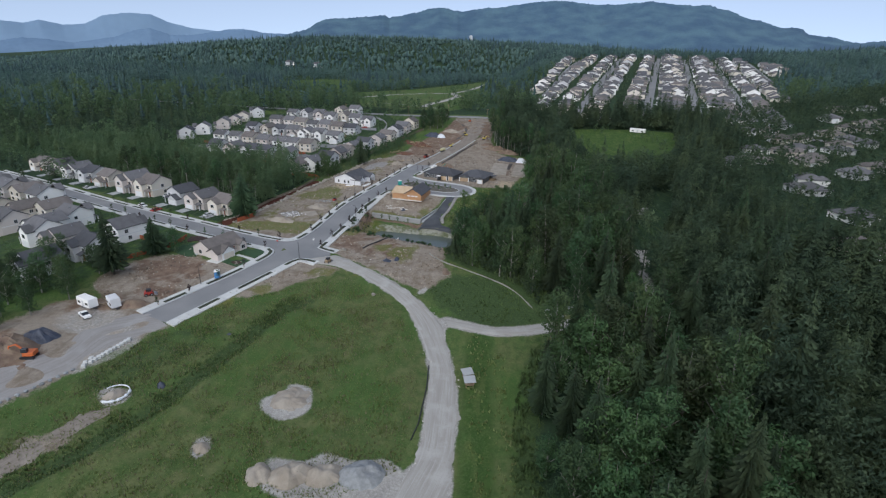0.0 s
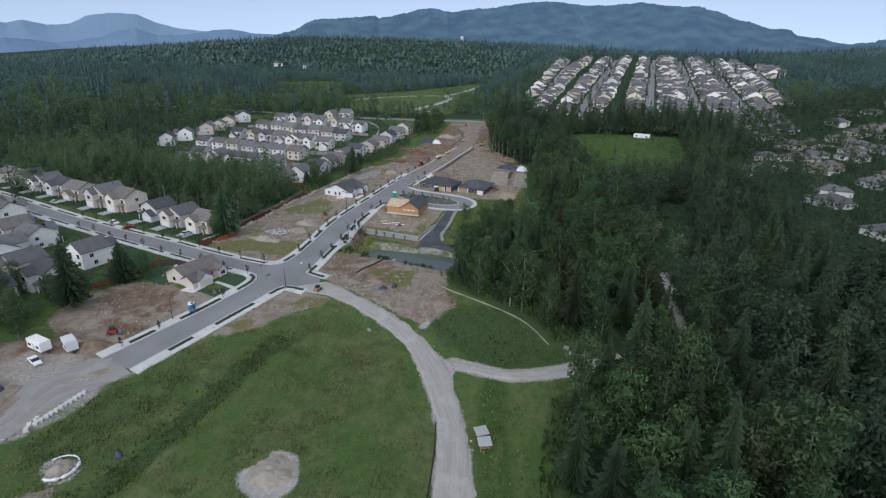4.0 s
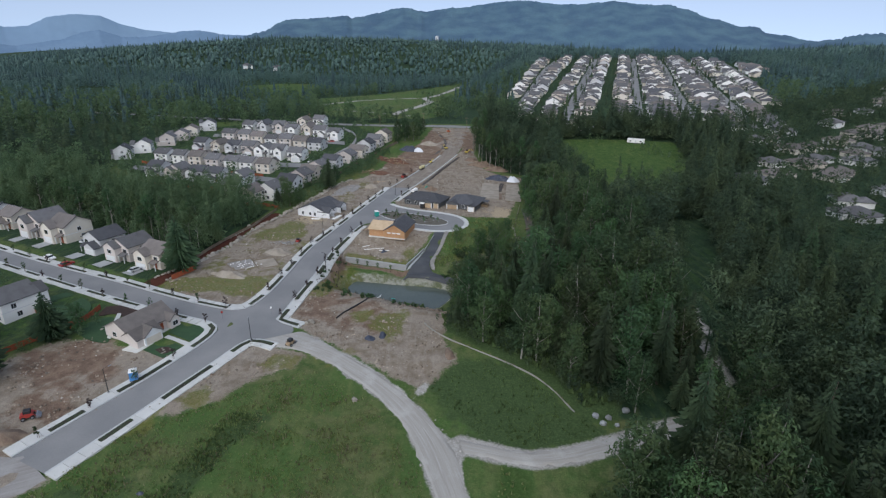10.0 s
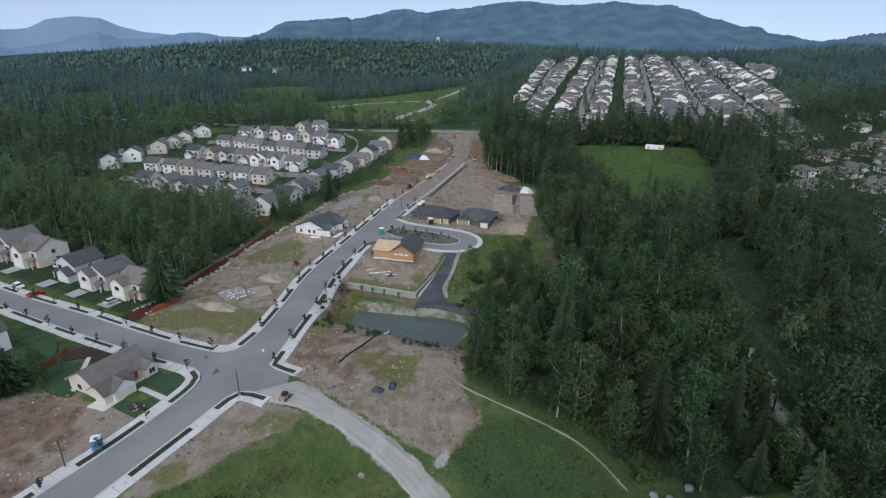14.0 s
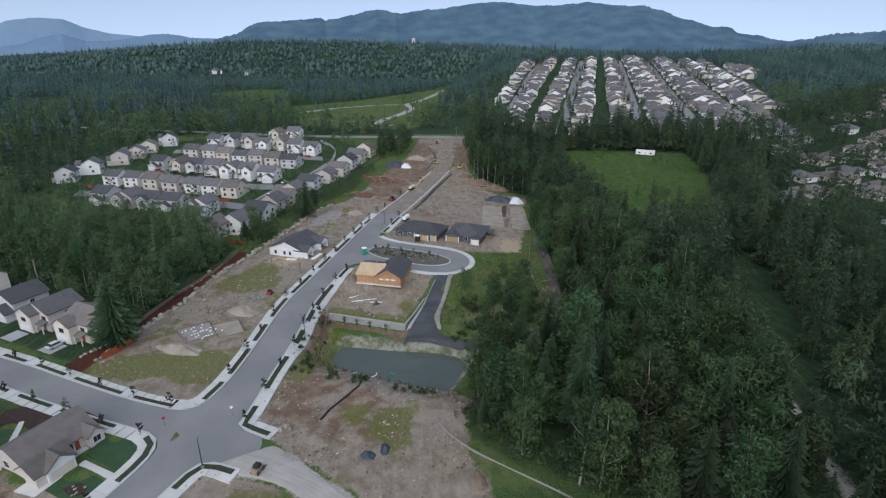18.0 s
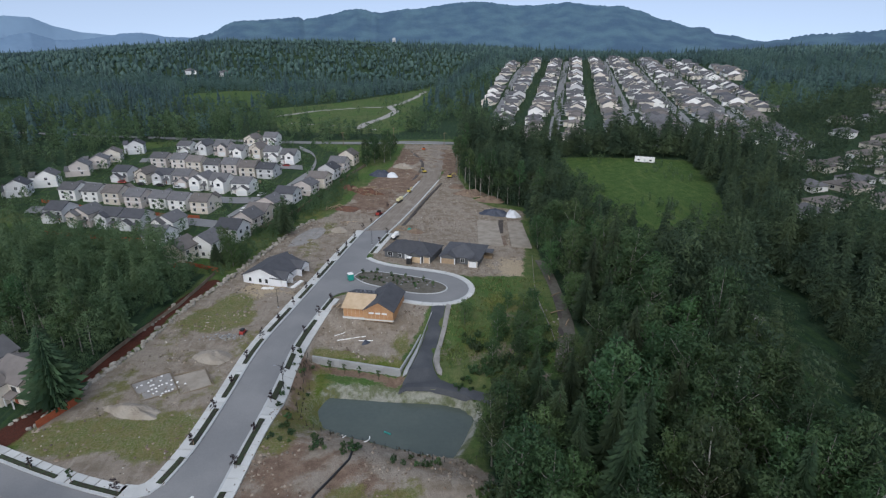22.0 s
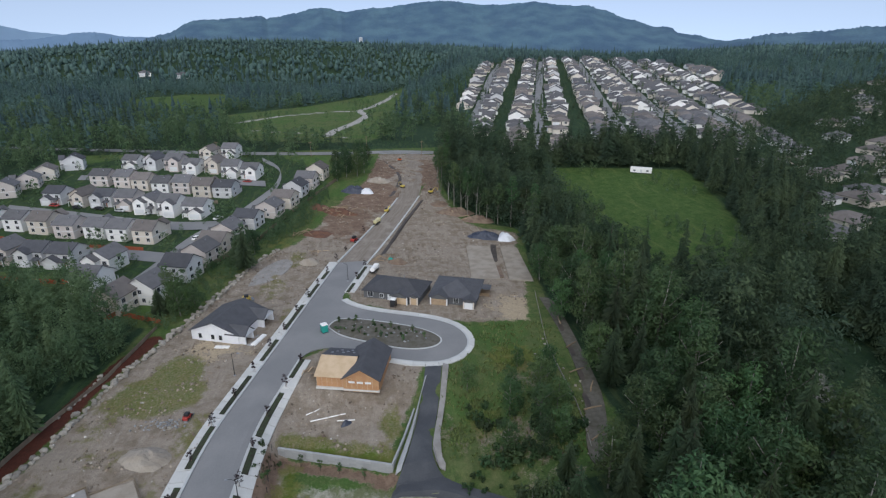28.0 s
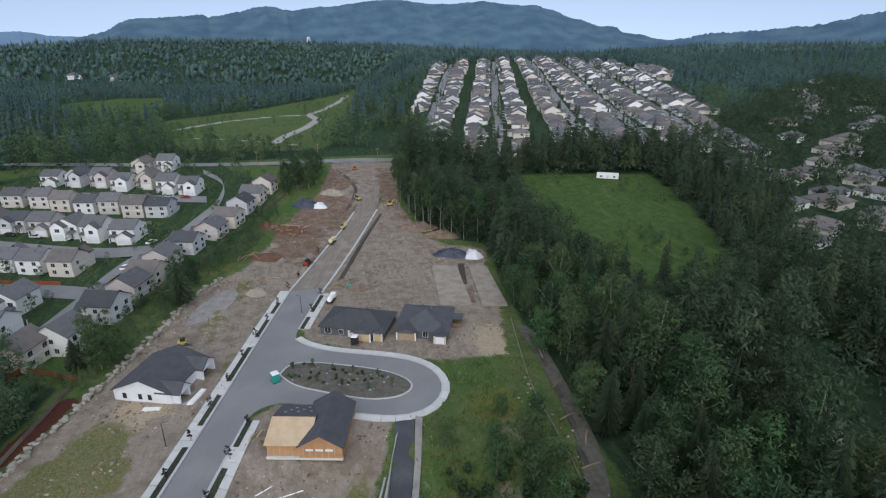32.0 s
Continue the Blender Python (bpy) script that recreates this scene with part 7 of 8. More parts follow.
for i in range(5):
    for j in range(8):
        if rng.random() < 0.7:
            x, y = -83 + i * 1.6 + j * 0.55 + rng.uniform(-.3, .3), 227.6 - i * 0.9 + j * 0.62 + rng.uniform(-.2, .2)
            tagged(new("paver", paver), "small white concrete pad on the foundation", "paver", "foundation pavers").matrix_basis = pose(x, y, ground(x, y) + 0.12, 0, 0, rng.uniform(0, 90)) @ Matrix.Diagonal((.7, .7, .7, 1))
for i in range(60):
    x, y = -70 + rng.gauss(0, 2.2), 250.6 + rng.gauss(0, 1.0)
    tagged(new("rubble", GREY_BOULDERS[i % 3]), "grey broken rubble on the lot", "rubble", "lot rubble").matrix_basis = pose(x, y, ground(x, y) + 0.1, 0, 0, 33 * i) @ Matrix.Diagonal((.32, .26, .24, 1))


# ---- fences ----
def board_fence(line, height, mat, name, label, step=2.4):
    f = thing(name, label, "fence")
    for (p, left), (q, _) in zip(along(line, step), along(line, step)[1:]):
        yaw = math.degrees(math.atan2(q.y - p.y, q.x - p.x))
        d = (q - p).length
        at = pose(p.x, p.y, ground(p.x, p.y), 0, 0, yaw)
        front = [(d * (k + e) / 8 + (0.012 if e == 0 else -0.012), -0.02 - 0.015 * (k % 2)) for k in range(8) for e in (0, 1)]
        g = Geo().extrude(front + [(d - 0.012, 0.03), (0.012, 0.03)], 2, 0.05, height)
        part("panel", g, mat, f, at=at)
        part("post", Geo().box(-0.06, 0.06, -0.06, 0.06, -0.4, height + 0.08), mat, f, at=at)
    return f


board_fence([(-93.5, 223), (-98.5, 212.5)], 1.8, "cedar", "cedar_fence", "red cedar board fence beside the house")
board_fence([(-93.5, 223), (-97, 231)], 1.8, "cedar", "cedar_fence", "red cedar board fence")
board_fence([(-110, 181.6), (-108.4, 188.4), (-108.8, 195.6)], 1.6, "cedar", "garden_fence", "weathered board garden fence")
board_fence([(-131, 193), (-112, 184)], 1.6, "cedar", "garden_fence", "reddish board garden fence")
board_fence([(-122, 163), (-114, 176), (-109, 185)], 1.6, "cedar", "garden_fence", "reddish board fence beside bare soil")
board_fence([(-84, 340), (-77, 355), (-69.8, 368), (-63.7, 391), (-55.5, 414), (-47.2, 436), (-41, 452)], 1.8, "old_fence", "back_fence", "weathered board fence behind the subdivision", 3.2)
board_fence([(-98, 233), (-96.5, 243), (-94.5, 253), (-89.5, 270), (-87.5, 285), (-86, 298)], 1.2, "old_fence", "lot_fence", "weathered fence at the wood's edge", 3.2)
board_fence([(-86, 298), (-101, 306), (-104, 300)], 1.6, "cedar", "garden_fence", "brown board garden fence")


def silt_fence(line, label):
    f = thing("silt_fence", label, "fence")
    pts = along(rounded(line), 2.2)
    for (p, _), (q, _) in zip(pts, pts[1:]):
        za, zb = ground(p.x, p.y), ground(q.x, q.y)
        n = Vector((-(q - p).y, (q - p).x)).normalized() * 0.05
        part("fabric", Geo().add([(p.x + s * n.x, p.y + s * n.y, za + h) for s in (-1, 1) for h in (-.1, .42)] + [(q.x + s * n.x, q.y + s * n.y, zb + h) for s in (-1, 1) for h in (-.1, .38)],
             [(0, 1, 5, 4), (2, 3, 7, 6), (1, 3, 7, 5), (0, 1, 3, 2), (4, 5, 7, 6)]), "silt", f)
        part("stake", Geo().box(p.x - .04, p.x + .04, p.y - .04, p.y + .04, za - .3, za + .75), "timber", f)


silt_fence([(-13, 186), (-10.3, 181.2), (-4, 175), (7.7, 167.3), (16.3, 160.8), (22.3, 149)], "sagging pale silt fence along the wood's edge")
silt_fence([(30, 305), (26, 286), (23.2, 272), (22.5, 262), (21.7, 244), (19, 230)], "sagging pale silt fence beside the channel")
wire = thing("pond_fence", "low dark wire fence on posts round the pond", "fence")
pts = along([(-46, 242), (-45.5, 232), (-44, 218), (-38, 212.5), (-22, 205.5), (-10, 201), (-6, 203), (-1, 214)], 2.6) + along([(-44.5, 243.6), (-21.6, 235.8), (-18.6, 243.2), (-14.4, 256)], 3)
for p, _ in pts:
    part("post", Geo().box(p.x - .05, p.x + .05, p.y - .05, p.y + .05, ground(p.x, p.y) - .5, ground(p.x, p.y) + 1.3), "black", wire)
g = Geo().tube([(x, y, ground(x, y) + 0.3) for x, y in ((-30.5, 212), (-31, 204), (-31.4, 200), (-33.9, 196), (-36.9, 191.4), (-38.2, 188.3))], [0.24] * 6)
solid("wattle", g, "black", "black silt sock snaking over bare soil", "silt sock")
g = Geo().tube([(x, y, ground(x, y) + 0.2) for x, y in ((-7.2, 118), (-6.9, 110), (-7.2, 104), (-7.6, 97), (-8.6, 92))], [0.14] * 5)
solid("wattle", g, "black", "black silt sock beside the gravel road", "silt sock")
g = Geo().tube([(-31 + 3 * math.cos(a), 210 + 1.6 * math.sin(a), ground(-31, 210) + 0.4) for a in np.linspace(2.4, 6.6, 16)], [0.12] * 16)
solid("hose", g, "white", "coiled white hose beside the pond", "hose")
solid("float", Geo().box(-0.9, 0.9, -0.18, 0.18, -0.05, 0.15), "teal", "pale green plank floating on the pond", "plank", pose(-24.5, 216, -7.2, 0, 0, -35))
for x, y, d, yaw in ((-39, 250.5, 8, 12), (-33, 250, 4, -3), (-40, 252.5, 4, 30)):
    solid("pipe", Geo().tube([(0, 0, 0.2), (d, 0, 0.2)], [0.15, 0.15]), "white", "white plastic pipe on the ground", "pipe", under(x, y, yaw))

# graded pads on the east lots, with flat dark strips for the trench
flat("pad_3", [(11, 318), (21, 316), (24, 348), (15, 351)], 0.35, "sand", "pale graded sand pad", "graded pad", sharp=True)
flat("pad_4", [(24, 315), (32, 313), (35, 346), (28.5, 348)], 0.35, "sand", "pale graded sand pad beside the trees", "graded pad", sharp=True)
flat("trench", [(21.6, 333), (23.8, 332.6), (27.2, 350), (25, 350.5)], 0.3, "mud", "dark flat strip for a trench between graded pads", "trench", sharp=True)
flat("trench_2", [(20.4, 318), (22.6, 317.5), (23.6, 328), (21.4, 328.5)], 0.3, "soil", "brown flat strip for a trench between graded pads", "trench", sharp=True)
flat("trench_3", [(-20.4, 345), (-19, 344.4), (-6.8, 383), (4, 413), (2.8, 413.4), (-8.4, 383.5)], 0.14, "mud", "dark soil trench beside the unfinished kerb", "trench", sharp=True)
flat("channel", [(30, 300), (34, 299), (33, 282), (31, 264), (29, 248), (25, 236), (20, 226), (17, 227), (20.5, 238), (25, 249), (27.5, 264), (29.5, 282)], 0.35, "bed", "brown muddy drainage channel beside the woods", "channel")
for x, y, l in ((24, 246, 2.6), (26.6, 256, 2.4), (28.4, 267, 2.6), (30, 280, 2.4), (31.4, 292, 2.2)):
    flat("pool", [(x - 0.8, y - l), (x + 0.5, y - l), (x + 1.1, y + l), (x - 0.2, y + l)], 0.4, "mud", "dark wet pool in the drainage channel", "channel")
for line in ([(-176, 441), (-150, 437), (-118, 424), (-95, 417)], [(-200, 391), (-186, 384.5), (-150, 371), (-112, 361)], [(-170, 471), (-140, 463), (-100, 449)], [(-172, 345), (-140, 335), (-118, 331)]):
    board_fence(line, 1.7, "cedar" if line[0][1] < 400 else "old_fence", "garden_fence", "brown board fence between subdivision gardens", 3.4)


# ---- small site things ----
def portable_toilet(x, y, yaw, mat, label):
    t = thing("portable_toilet", label, "portable toilet", under(x, y, yaw, 0.12))
    part("cabin", Geo().chamfer(-0.85, 0.85, -0.85, 0.85, 0.1, 2.3, 0.04), mat, t)
    part("roof", Geo().chamfer(-0.92, 0.92, -0.92, 0.92, 2.31, 2.62, 0.22), "white", t, "white domed roof")
    part("door", Geo().box(-0.5, 0.5, -0.9, -0.85, 0.2, 2.1), mat, t)
    part("skid", Geo().box(-0.9, 0.9, -0.95, 0.95, 0, 0.1), "black", t)
    part("vent", Geo().tube([(0.55, 0.55, 2.3), (0.55, 0.55, 2.9)], [0.06, 0.06]), "black", t)


portable_toilet(-38, 287, 25, "teal", "teal portable toilet on the street beside the island")
portable_toilet(-80.4, 158.9, 25, "blue", "bright blue portable toilet on bare soil")
portable_toilet(-17.5, 300.8, -20, "black", "dark portable toilet before the new house")


def lamp_post(x, y, yaw, label="dark street lamp post with a short arm"):
    t = thing("street_lamp", label, "street lamp", under(x, y, yaw), "street lamps")
    part("pole", Geo().tube([(0, 0, -0.3), (0, 0, 3), (0, 0, 6.4)], [0.11, 0.09, 0.06]), "black", t)
    part("arm", Geo().tube([(0, 0, 6.3), (0.7, 0, 6.6), (1.5, 0, 6.55)], [0.05, 0.05, 0.04]), "black", t)
    part("lamp_head", Geo().chamfer(1.2, 1.9, -0.16, 0.16, 6.42, 6.56, 0.03), "steel", t)
    part("base", Geo().chamfer(-0.25, 0.25, -0.25, 0.25, -0.3, 0.4, 0.05), "old_concrete", t)


for x, y, yaw in ((-58.2, 175.2, 110), (-83.6, 153.9, 60), (-58.6, 267.5, 0), (-32.2, 322, 160), (-49, 226, 170)):
    lamp_post(x, y, yaw)


def sign_post(x, y, mat, label):
    t = thing("sign_post", label, "sign", under(x, y, 30))
    part("pole", Geo().tube([(0, 0, -0.2), (0, 0, 2.6)], [0.05, 0.05]), "steel", t)
    part("plate", Geo().extrude([(0.35 * math.cos(a), 2.3 + 0.35 * math.sin(a)) for a in np.linspace(0.39, 6.67, 9)[:-1]], 1, -0.08, -0.05), mat, t)


sign_post(-70.5, 187.5, "red", "small red sign on a steel post")
sign_post(-57.5, 190.5, "white", "small pale sign on a steel post")


def sapling(x, y, mat, s, label):
    t = thing("sapling", label, "young tree", under(x, y, x * 40), "street saplings")
    part("trunk", Geo().tube([(0, 0, -0.2), (0.05, 0, 1.2), (0, 0.05, 3.0 * s)], [0.05, 0.04, 0.02], 5), "bark", t)
    key = (mat, round(s, 1))
    if key not in SAPLINGS:
        SAPLINGS[key] = crown_mesh("crown", leafy_crown(3.4 * s, 0.75 * s, 8, 30, 0.13, int(s * 10), 0.35), mat)
    new("crown", SAPLINGS[key]).parent = t
    part("stake", Geo().box(0.3, 0.36, -0.03, 0.03, -0.2, 1.5), "timber", t)


SAPLINGS = {}
for line, side, start in ((MAIN_W[1:-3], 1, 4), (CORNER + MAIN_E[1:9], -1, 7), (SW_W[1:], -1, 3), (CROSS_N[3:-1], 1, 5), (CROSS_S[3:-1], -1, 6), (MAIN_E[11:-4], -1, 8)):
    for i, (p, left) in enumerate(along(rounded(line), 10.5)):
        if i == 0:
            continue
        q = p + left * side * (0.95 if side > 0 else 0.95)
        green = line in () or p.x < -75
        sapling(q.x, q.y, "leaf" if green and i % 3 else "purple_leaf", (0.8, 1.0, 1.1)[i % 3], "young green street tree in a planting strip" if green and i % 3 else "young plum-leaved street tree in a planting strip")
for x, y in ((-34, 291), (-29, 291.5), (-24, 288), (-19, 286), (-13, 283), (-10, 279), (-22, 281), (-28, 284), (-16, 278)):
    sapling(x, y, "bright_leaf", 0.8, "young light green tree on the planted island")
for x, y in ((-40, 239.5), (-36, 237.6), (-32, 236), (-27, 234)):
    sapling(x, y, "leaf", 0.9, "young tree before the retaining wall")

# shrubs
SHRUBS = [crown_mesh("shrub", leafy_crown(1.5, 1.0, 6, 22, 0.22, 70 + k, 0.2), mat) for k, mat in enumerate(("leaf", "bright_leaf", "leaf"))]
rng = random.Random(21)
spots = [(-24 + rng.uniform(-11, 12), 0) for _ in range(26)]
for i, (u, _) in enumerate(spots):
    x = u
    y = 284 - (u + 20.8) * 0.46 + rng.uniform(-4, 4)
    tagged(new("shrub", SHRUBS[i % 3]), "small shrub in the island bed", "shrub", "island shrubs").matrix_basis = pose(x, y, 0.5, 0, 0, 50 * i) @ Matrix.Diagonal((.5, .5, .45, 1))
for i in range(60):
    k = i % 3
    x, y = ((-46 + rng.uniform(-3, 2), rng.uniform(206, 244)), (rng.uniform(-40, -8), 0), (rng.uniform(-8, 3), rng.uniform(226, 233)))[k]
    if k == 1:
        y = 206 - (x + 30) * 0.25 - rng.uniform(0, 5)
    s = rng.uniform(0.4, 1.0)
    tagged(new("shrub", SHRUBS[(i // 3) % 3]), "scrubby bush on the pond bank", "shrub", "bank shrubs").matrix_basis = pose(x, y, ground(x, y), 0, 0, 50 * i) @ Matrix.Diagonal((s, s, s, 1))
for i in range(60):
    x, y = rng.uniform(-8, 21), rng.uniform(229, 252)
    if not keep(np.array([(x, y)]), EAST_GRASS)[0] or x < -4 - (y - 240) * 0.1:
        continue
    s = rng.uniform(0.8, 1.9)
    tagged(new("shrub", SHRUBS[i % 3]), "overgrown bush in rough grass", "shrub", "scrub bushes").matrix_basis = pose(x, y, ground(x, y), 0, 0, 50 * i) @ Matrix.Diagonal((s, s, s, 1))
for i in range(40):
    u = rng.random()
    p = at_share([(-98, 226), (-95, 242), (-92, 258), (-87.5, 290), (-78, 332), (-70, 356), (-58, 392), (-46, 430)], u)
    s = rng.uniform(0.6, 1.5)
    tagged(new("shrub", SHRUBS[i % 3]), "weedy bush behind the rock wall", "shrub", "edge bushes").matrix_basis = pose(p[0] - rng.uniform(3, 7), p[1], ground(p[0], p[1]), 0, 0, 50 * i) @ Matrix.Diagonal((s, s, s * 1.3, 1))


# ---- vehicles and machines ----
def wheel(parent, x, y, r, w=0.25):
    def drum(r0, w0):
        return Geo().extrude([(x + r0 * math.cos(a), r + r0 * math.sin(a)) for a in np.linspace(0, 2 * math.pi, 13)[:-1]], 1, y - w0 / 2, y + w0 / 2)
    t = part("wheel", drum(r, w), "black", parent, "black tyre")
    part("rim", drum(r * 0.55, w + 0.04), "steel", t)


def car(x, y, yaw, mat, label, pickup=False):
    t = thing("pickup_truck" if pickup else "car", label, "vehicle", under(x, y, yaw, 0.12), "parked vehicles")
    part("body", Geo().extrude([(-2.3, .35), (2.3, .35), (2.35, .75), (1.3, .95), (-2.2, 1.0), (-2.35, .7)], 1, -0.9, 0.9), mat, t)
    cab = [(-0.6, .96), (1.2, .94), (0.6, 1.6), (-0.4, 1.62)] if pickup else [(-1.9, .96), (1.2, .94), (0.5, 1.45), (-1.4, 1.47)]
    part("glazing", Geo().extrude(cab, 1, -0.78, 0.78), "glass", t)
    part("roof", Geo().box(cab[3][0], cab[2][0], -0.76, 0.76, cab[2][1] - 0.01, cab[2][1] + 0.06), mat, t)
    for wx in (-1.45, 1.4):
        for wy in (-0.82, 0.82):
            wheel(t, wx, wy, 0.34)
    for wy in (-0.65, 0.65):
        part("headlight", Geo().box(2.3, 2.37, wy - 0.18, wy + 0.18, 0.6, 0.75), "white", t)


car(-105.8, 130.9, -35, "white", "white pickup truck parked on gravel", True)
car(-113.5, 221.5, 65, "silver", "silver car parked on a driveway")
for i, (x, y, yaw) in enumerate(((-141, 411, -20), (-152, 415, -20), (-93, 396, 60), (-99, 455, 160), (-90.5, 452, 160), (-128, 406, -20), (-163, 418, -20), (-96, 372, 75), (-101, 350, 80), (-175, 422, -20), (-148, 250, 65), (-180, 263, 65), (-150, 232, -27), (-196, 259, -27), (-140, 226, 65))):
    car(x, y, yaw, ("silver", "black", "white", "grey", "red")[i % 5], ("silver", "black", "white", "grey", "dark red")[i % 5] + " car parked in the subdivision")


def tracks(parent, w, l):
    for s in (-1, 1):
        g = Geo().extrude([(l / 2 * c + 0.0, 0.4 + 0.4 * d) for c, d in ((-1.15, -.2), (-1, -1), (1, -1), (1.15, -.2), (1.05, .8), (-1.05, .8))], 1, s * w / 2 - 0.22, s * w / 2 + 0.22)
        part("track", g, "black", parent, "black crawler track")


def excavator(x, y, yaw, mat, label, s=1.0):
    t = thing("excavator", label, "excavator", under(x, y, yaw))
    t.scale = (s, s, s)
    tracks(t, 2.0, 3.0)
    part("house", Geo().chamfer(-1.6, 0.9, -1.1, 1.1, 0.9, 1.9, 0.1), mat, t)
    part("cab", Geo().chamfer(-0.3, 1.1, 0.2, 1.1, 1.9, 2.9, 0.1), "glass", t, "glazed cab")
    part("boom", Geo().tube([(0.8, -0.3, 1.6), (2.6, -0.3, 3.6), (4.4, -0.3, 3.1)], [0.25, 0.24, 0.16], 4), mat, t)
    part("stick", Geo().tube([(4.3, -0.3, 3.3), (4.9, -0.3, 1.1)], [0.18, 0.12], 4), mat, t)
    part("bucket", Geo().extrude([(4.5, 1.2), (5.2, 1.2), (5.0, 0.5), (4.4, 0.4), (4.2, 0.8)], 1, -0.75, 0.15), "steel", t)
    return t


def loader(x, y, yaw, mat, label, s=1.0):
    t = thing("loader", label, "loader", under(x, y, yaw))
    t.scale = (s, s, s)
    part("body", Geo().chamfer(-1.5, 0.8, -0.7, 0.7, 0.5, 1.3, 0.1), mat, t)
    part("cab", Geo().chamfer(-0.8, 0.5, -0.6, 0.6, 1.31, 2.1, 0.08), "black", t, "dark cab")
    for w in (-0.75, 0.75):
        part("arm", Geo().tube([(-1.2, w, 1.4), (0.6, w, 1.3), (1.5, w, 0.5)], [0.1, 0.1, 0.08], 4), mat, t)
    part("bucket", Geo().extrude([(1.3, 0.1), (2.1, 0.1), (1.5, 0.75), (1.3, 0.75)], 1, -0.95, 0.95), "steel", t)
    for wx in (-1.0, 0.6):
        for wy in (-0.8, 0.8):
            wheel(t, wx, wy, 0.42, 0.32)


def tank_truck(x, y, yaw, mat, tank, label, s=1.0):
    t = thing("tank_truck", label, "truck", under(x, y, yaw, 0.12))
    t.scale = (s, s, s)
    part("chassis", Geo().box(-3, 2.6, -0.9, 0.9, 0.55, 0.85), "black", t)
    part("cab", Geo().chamfer(1.3, 2.8, -1.0, 1.0, 0.85, 2.5, 0.15), mat, t)
    part("windscreen", Geo().box(2.78, 2.83, -0.85, 0.85, 1.6, 2.3), "glass", t)
    part("tank", Geo().tube([(-3, 0, 1.75), (-2.8, 0, 1.75), (0.9, 0, 1.75), (1.1, 0, 1.75)], [0.6, 0.95, 0.95, 0.6], 12), tank, t)
    for wx in (-2.2, -1.1, 1.9):
        for wy in (-0.85, 0.85):
            wheel(t, wx, wy, 0.48, 0.3)


excavator(-106, 111, 190, "orange", "orange excavator with lowered boom on the gravel yard")
loader(-30.5, 361.5, 60, "red", "red loader beside the unfinished street", 1.2)
tank_truck(-20.6, 381.5, 67, "pale_yellow", "pale_yellow", "cream yellow water truck on the unfinished street", 0.9)
excavator(-15.5, 397, 60, "yellow", "dusty yellow digger on the unfinished street", 0.7)
tank_truck(-22.8, 329.5, 70, "white", "white", "white tank truck parked at the kerb", 0.9)
excavator(-5.5, 434, 120, "yellow", "small yellow digger on bare soil", 0.8)
excavator(9, 423, 20, "yellow", "small yellow digger near the trees", 0.8)
loader(-64, 311, 10, "yellow", "tan loader on bare soil behind the house")
loader(-65.2, 252, 80, "red", "small red loader on the lot", 0.8)
loader(-95.5, 145.5, 30, "red", "red loader on bare red soil")
loader(-47.5, 174, 70, "timber", "brown compactor at the start of the gravel track", 0.9)
loader(-3, 489, 10, "orange", "orange loader near the far road")


def trailer(x, y, yaw, l, w, h, mat, label):
    t = thing("trailer", label, "trailer", under(x, y, yaw))
    part("box", Geo().chamfer(-l / 2, l / 2, -w / 2, w / 2, 0.6, h, 0.12), mat, t)
    part("chassis", Geo().box(-l / 2 + 0.3, l / 2 + 1.2, -0.4, 0.4, 0.4, 0.6), "black", t)
    part("door", Geo().box(-0.5, 0.5, -w / 2 - 0.04, -w / 2, 0.7, 2.4), "grey", t)
    for k in (-1, 1):
        part("window", Geo().box(k * l * 0.3 - 0.6, k * l * 0.3 + 0.6, -w / 2 - 0.04, -w / 2, 1.4, 2.1), "glass", t)
        for wy in (-w / 2 + 0.15, w / 2 - 0.15):
            wheel(t, k * 0.6 - 0.5, wy, 0.4)
    return t


trailer(-108.8, 136.6, -25, 6, 2.6, 3.2, "white", "white site trailer on the gravel yard")
trailer(-101.4, 137.4, -40, 4.2, 2.6, 3.4, "grey", "grey site container on the gravel yard")
trailer(123.6, 418, -28, 11, 3, 3.3, "white", "long white camper in the meadow")


def crate_shed(x, y, yaw, label):
    t = thing("crate_shed", label, "shed", under(x, y, yaw))
    for px in (-0.9, 0.9):
        for py in (-0.7, 0.7):
            part("leg", Geo().box(px - 0.1, px + 0.1, py - 0.1, py + 0.1, -0.3, 1.7), "timber", t)
    part("shelf", Geo().box(-1, 1, -0.8, 0.8, 0.6, 0.7), "timber", t)
    part("roof", Geo().extrude([(-1.2, 1.6), (1.2, 2.0), (1.2, 2.1), (-1.2, 1.7)], 0, -1.4, 1.4), "old_concrete", t, "pale board roof")


